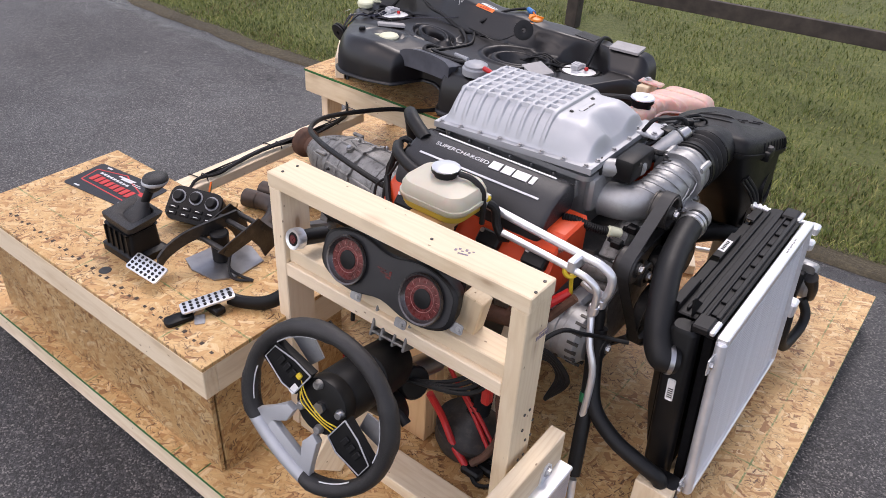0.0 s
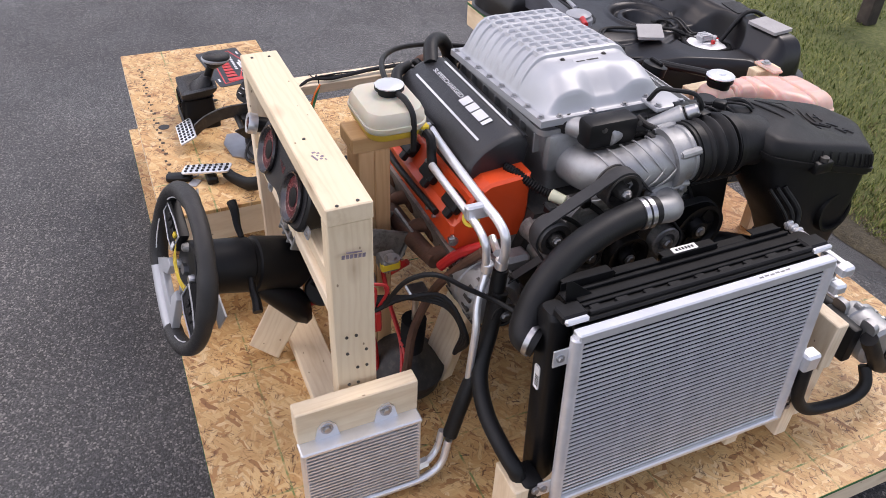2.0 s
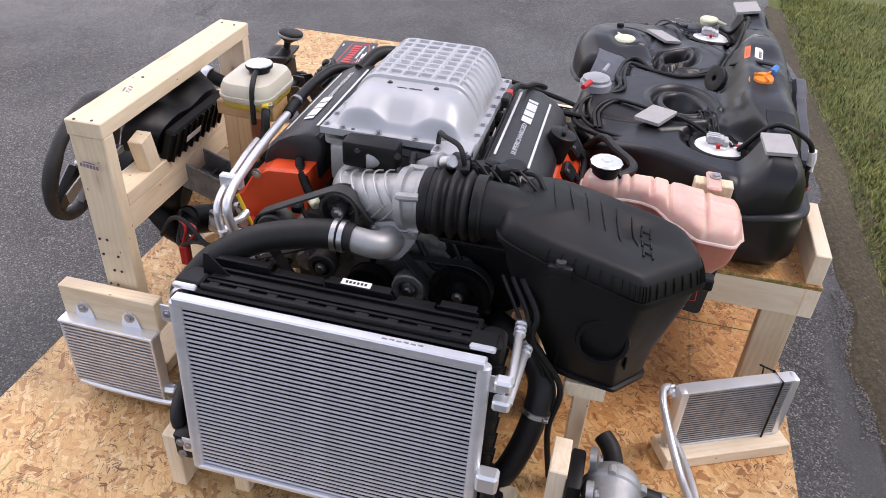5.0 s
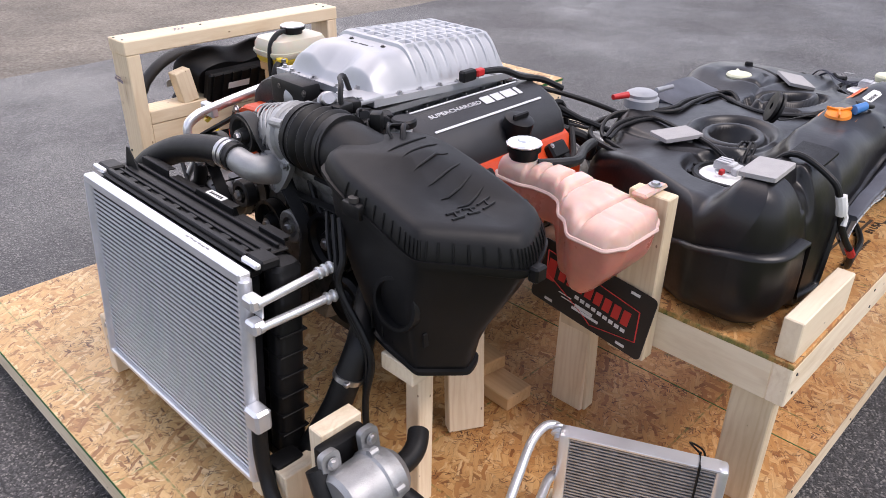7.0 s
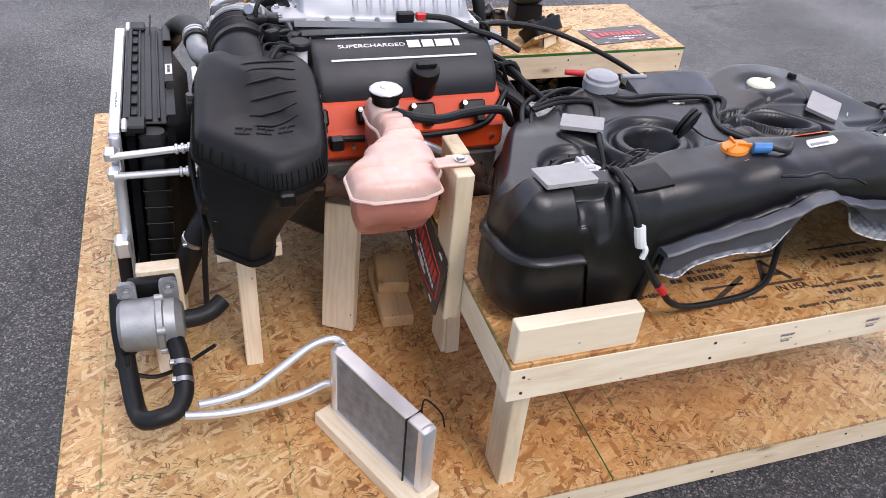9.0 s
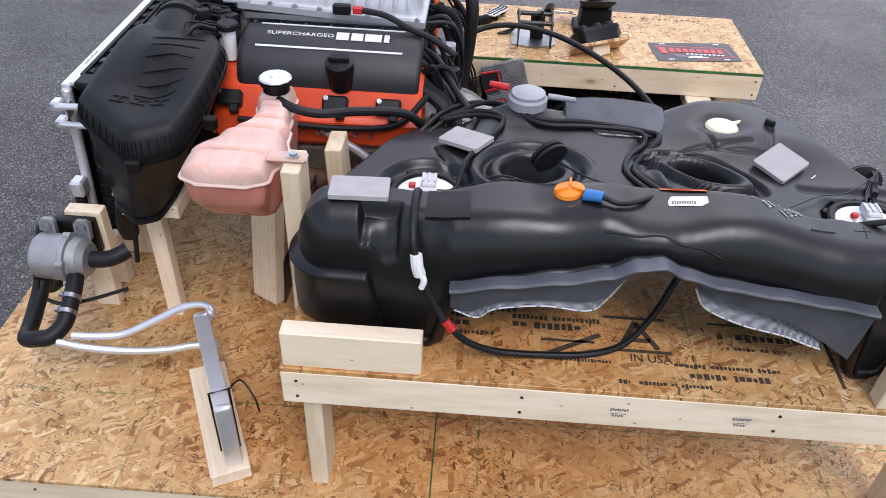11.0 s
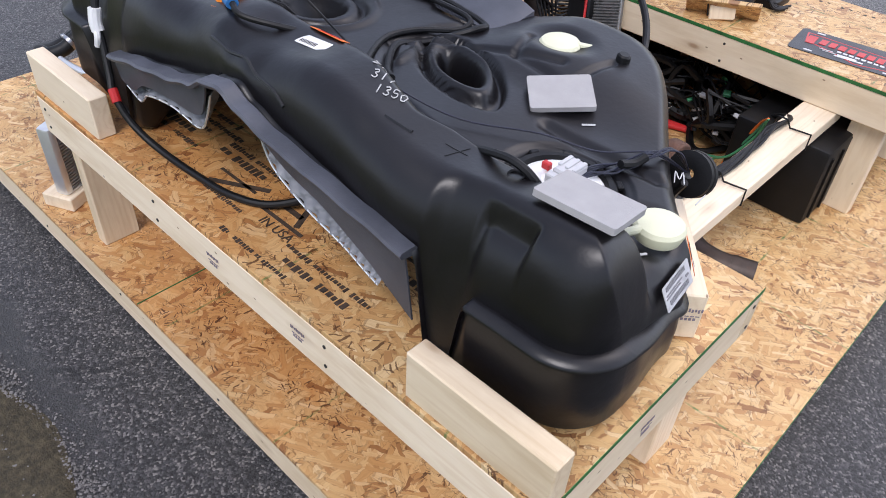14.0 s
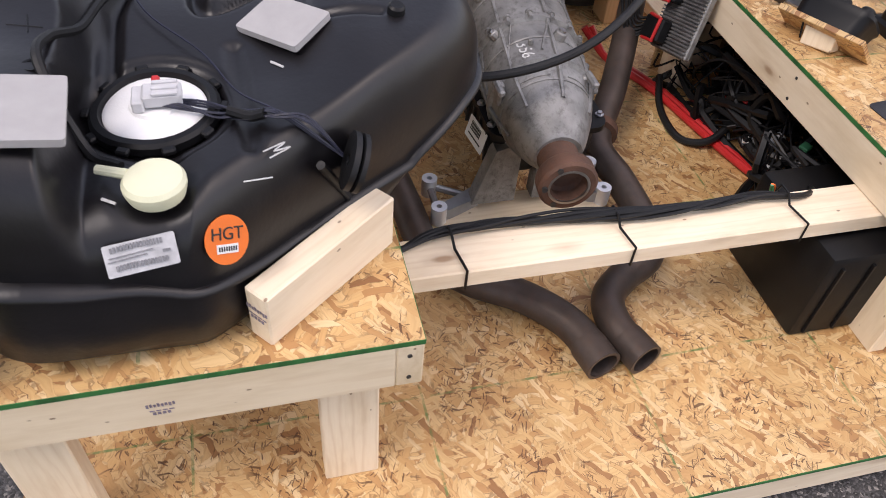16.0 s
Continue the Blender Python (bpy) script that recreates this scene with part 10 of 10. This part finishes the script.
pedal_pad(pe, facing(PB + Vector((-0.085, -0.200, 0.032)), (-0.05, -0.42, 0.9), (1, 0.04, -0.06)), 0.052, 0.135, 4, 7)
for k in range(2):
    part("lead", hose(bmesh.new(), [PB + Vector((0.02, 0.0, 0.06)), PB + Vector((0.06, -0.05, 0.03)), PB + Vector((0.09, -0.06 + 0.02 * k, 0.008)), PB + Vector((0.13, -0.03, 0.006))], 0.004, 6), RUBBER, pe)
gp = thing("accelerator_pedal", "long black accelerator pedal with a drilled bright pad", "pedal", (-1.05, -1.25, BTOP))
part("arm", hose(bmesh.new(), [(-1.085, -1.225, BTOP + 0.022), (-1.05, -1.206, BTOP + 0.016), (-1.00, -1.175, BTOP + 0.022), (-0.965, -1.14, BTOP + 0.050), (-0.955, -1.11, BTOP + 0.090)], 0.013, 10, 6, 1.5), BLACK, gp)
pedal_pad(gp, facing((-1.108, -1.272, BTOP + 0.026), (-0.05, -0.1, 1), (0.42, 0.9, 0)), 0.046, 0.135, 3, 8)
part("foot", box(bmesh.new(), (-1.09, -1.265, BTOP + 0.010), (0.05, 0.03, 0.02), bevel=0.004), BLACK, gp)
kf = thing("key_fob", "black key fob with a grey tag on the box", "key fob", (-1.14, -1.33, BTOP))
part("fob", prism(bmesh.new(), rounded(0.036, 0.072, 0.012, 4), 0.013, facing((-1.127, -1.347, BTOP + 0.0005), (0, 0, 1), (0.25, 0.95, 0)), 0.003), BLACK, kf)
part("tag", prism(bmesh.new(), rounded(0.026, 0.036, 0.005, 3), 0.002, facing((-1.092, -1.312, BTOP + 0.0005), (0, 0, 1), (-0.8, 0.6, 0))), GREY_PLASTIC, kf, "grey tag")
part("ring", lathe(bmesh.new(), (-1.135, -1.305, BTOP + 0.001), (-1.135, -1.305, BTOP + 0.003), [(0.010, 0), (0.012, 0), (0.012, 1), (0.010, 1), (0.010, 0)], 16), STEEL, kf)
hole = thing("knot_hole", "dark knot hole in the box's top", "knot", (-1.447, -1.347, BTOP))
part("rim", lathe(bmesh.new(), (-1.447, -1.347, BTOP - 0.002), (-1.447, -1.347, BTOP + 0.0012), [(0, 0.9), (0.012, 0.9), (0.015, 1.0), (0.017, 0.7)], 16), STEEL_DARK, hole)

# ---- control unit and looms beside the box ----
ecu = thing("engine_computer", "finned aluminium engine computer with red plugs leaning on the box", "computer", (-1.22, -0.74, 0.3))
EM = facing((-1.157, -0.872, 0.408), (0.0, 0.94, 0.34), (-0.27, 0.30, -0.90))
part("case", box(bmesh.new(), (0, 0, -0.010), (0.150, 0.195, 0.020), EM, 0.004), CAST_DULL, ecu)
for k in range(22):
    part("fin", box(bmesh.new(), (0, -0.090 + 0.0086 * k, 0.003), (0.146, 0.0034, 0.007), EM), CAST_DULL, ecu)
for k, y in enumerate((0.055, -0.045)):
    pl = part("plug", box(bmesh.new(), (0.048, y, 0.020), (0.075, 0.058, 0.032), EM, 0.005), BLACK, ecu, "black multi-way plug")
    part("lever", sweep(bmesh.new(), [EM @ Vector(p) for p in ((0.075, y - 0.030, 0.030), (0.020, y - 0.028, 0.040), (0.020, y + 0.028, 0.040), (0.075, y + 0.030, 0.030))], 0.005, 6), RED, pl, "red locking lever")
    for j in range(6):
        part("loom", hose(bmesh.new(), [EM @ Vector((0.08, y - 0.02 + 0.008 * j, 0.022)), EM @ Vector((0.115, y - 0.02 + 0.010 * j, 0.04 + 0.004 * j)), (-1.04 + 0.012 * j, -0.80 + 0.012 * j, 0.50 - 0.05 * k + 0.01 * j), (-1.0 + 0.008 * j, -0.72 + 0.014 * j, 0.60 - 0.06 * k), (-0.96, -0.62 + 0.03 * j, 0.68)], 0.0036, 6), RUBBER, ecu)
rng = random.Random(21)


def heap_edge(x):
    """How far the heap reaches out over the pallet."""
    return -0.90 - 0.27 * max(0.0, min(0.45, -1.0 - x)) + 0.12 * smoothstep(-1.46, -1.56, x)


nest = thing("wiring_loom", "heap of black wiring looms with plugs under the box's open side", "wiring", (-1.5, -1.0, FLOOR))
GREEN = paint("green_wire", (0.05, 0.25, 0.12), 0.5)
WIRES = (RUBBER, RUBBER, RUBBER, RUBBER, BLACK, RUBBER)
for k in range(150):
    x, y, z = rng.uniform(-1.86, -1.05), rng.uniform(-1.26, -0.94), FLOOR + rng.uniform(0.008, 0.10)
    pts = [(x, min(y, heap_edge(x)), z)]
    for j in range(rng.randint(3, 5)):
        x = max(-1.92, min(-1.05, x + rng.uniform(-0.16, 0.16)))
        y = max(-1.32, min(heap_edge(x), y + rng.uniform(-0.12, 0.12)))
        z = max(FLOOR + 0.008, min(0.33, z + rng.uniform(-0.08, 0.11)))
        pts.append((x, y, z))
    part("wire", hose(bmesh.new(), pts, rng.choice((0.002, 0.0025, 0.003, 0.004, 0.006, 0.010)), 5, 4), WIRES[k % 6], nest)
for k in range(60):
    p = Vector((rng.uniform(-1.76, -1.30), rng.uniform(-1.12, -0.91), FLOOR + rng.uniform(0.015, 0.17)))
    p.y = min(p.y, heap_edge(p.x))
    m = Matrix.Translation(p) @ Matrix.Rotation(rng.uniform(0, 6), 4, "Z") @ Matrix.Rotation(rng.uniform(-0.6, 0.6), 4, "Y")
    part("plug", box(bmesh.new(), (0, 0, 0), (rng.uniform(0.014, 0.04), rng.uniform(0.010, 0.022), 0.012), m, 0.002), (BLACK, BLACK, GREY_PLASTIC, BLACK, PLUG_GREY, BLACK, WHITE, BLACK, GREEN, BLACK)[k % 10], nest)
for k in range(3):
    part("wire", hose(bmesh.new(), [(-1.60 - 0.03 * k, -0.86, FLOOR + 0.05), (-1.68, -0.82 - 0.02 * k, 0.22), (-1.74, -0.80, 0.32 + 0.02 * k), (-1.77, -0.76, 0.405)], 0.0035, 6), (GREEN, GREEN, STICKER)[k], nest, "coloured wires")
part("red_tape", hose(bmesh.new(), [(-1.20, -1.06, 0.17), (-1.235, -1.075, 0.185), (-1.27, -1.10, 0.20)], 0.014, 8), RED, nest, "red taped loom")
batt = thing("fuse_box", "black plastic box under the end of the crate", "box", (-1.8, -1.05, FLOOR))
part("body", box(bmesh.new(), (-1.80, -1.02, FLOOR + 0.115), (0.26, 0.40, 0.23), bevel=0.012, seg=2), BLACK, batt)
for k in range(6):
    part("web", box(bmesh.new(), (-1.932, -1.19 + 0.068 * k, FLOOR + 0.11), (0.008, 0.006, 0.19), bevel=0.001), BLACK, batt)
rc2 = thing("red_cable", "red battery cable running along the pallet", "cable", (-1.2, -0.8, FLOOR))
for k in range(2):
    part("cable", hose(bmesh.new(), [(-0.88, -0.76 - 0.02 * k, 0.22), (-0.93, -0.82, 0.150), (-0.985, -0.868 - 0.018 * k, FLOOR + 0.012), (-1.105, -0.915 - 0.018 * k, FLOOR + 0.012), (-1.248, -0.948 - 0.018 * k, FLOOR + 0.012), (-1.36, -0.975 - 0.018 * k, FLOOR + 0.012), (-1.47, -1.005, FLOOR + 0.014)], 0.0105, 9), RED, rc2)
part("black_cable", hose(bmesh.new(), [(-1.06, -0.93, FLOOR + 0.04), (-1.15, -0.895, FLOOR + 0.013), (-1.25, -0.878, FLOOR + 0.011), (-1.308, -0.894, FLOOR + 0.011), (-1.335, -0.945, FLOOR + 0.026), (-1.31, -1.01, FLOOR + 0.05)], 0.010, 8), RUBBER, rc2)

# ---- harness on the rail and the thick cable over the gearbox ----
RX = -1.8
hn = thing("rail_harness", "black taped wiring harness tied along the wooden rail", "wiring", (-1.77, -0.4, 0.40))
for k in range(5):
    a = 0.9 * k
    pts = [(-1.945, 0.10, 0.715), (-1.90 + 0.004 * k, 0.055, 0.60), (-1.860, 0.012, 0.47 + 0.004 * k), (-1.822, -0.03, 0.413)]
    for j in range(8):
        pts.append((RX + 0.009 * math.sin(a + 1.1 * j) + 0.014 * math.sin(0.9 * j), -0.09 - 0.088 * j, 0.411 + 0.006 * math.cos(a + 1.1 * j) + 0.002 * k))
    pts += [(RX - 0.01, -0.80, 0.408), (-1.75, -0.88, 0.36), (-1.66, -0.93, 0.28)]
    part("loom", hose(bmesh.new(), pts, (0.0035, 0.005, 0.006, 0.004, 0.003)[k], 7, 4), RUBBER, hn)
for y in (-0.12, -0.42, -0.76):
    part("cable_tie", sweep(bmesh.new(), [(-1.785, y, 0.402), (-1.792, y, 0.424), (-1.815, y, 0.424), (-1.826, y - 0.004, 0.403), (-1.8775, y - 0.012, 0.403), (-1.8775, y - 0.012, 0.36), (-1.84, y - 0.012, 0.358)], 0.0024, 6), BLACK, hn, "black cable tie")
tc = thing("battery_cable", "thick black cable looping from the tank over the gearbox", "cable", (-1.4, -0.4, 0.5))
part("cable", hose(bmesh.new(), [(-1.36, 0.10, 0.545), (-1.44, 0.0, 0.53), (-1.52, -0.10, 0.545), (-1.575, -0.26, 0.565), (-1.56, -0.42, 0.60), (-1.46, -0.57, 0.645), (-1.30, -0.68, 0.69), (-1.14, -0.73, 0.70), (-1.02, -0.72, 0.67), (-0.95, -0.66, 0.62), (-0.93, -0.58, 0.60)], 0.0085, 10, 8), RUBBER, tc)
hs = thing("fuel_line", "thin black hoses from the engine's back to the tank", "hose", (-1.0, -0.15, 0.6))
for k in range(2):
    part("hose", hose(bmesh.new(), [(-0.90, -0.30 + 0.03 * k, 0.80), (-0.95, -0.22, 0.80 - 0.02 * k), (-1.0, -0.14, 0.76), (-1.04, -0.10 + 0.03 * k, 0.735)], 0.008, 8), RUBBER, hs)
hh = thing("heater_hose", "thick black heater hoses curving down behind the engine", "hose", (-0.95, -0.1, 0.5))
for k in range(2):
    part("hose", hose(bmesh.new(), [(-0.90, -0.20 + 0.04 * k, 0.76), (-0.98, -0.13 + 0.03 * k, 0.72), (-1.02, -0.06 + 0.03 * k, 0.62), (-0.98, 0.0, 0.50), (-0.90, 0.0 + 0.02 * k, 0.40)], 0.014, 10), RUBBER, hh)
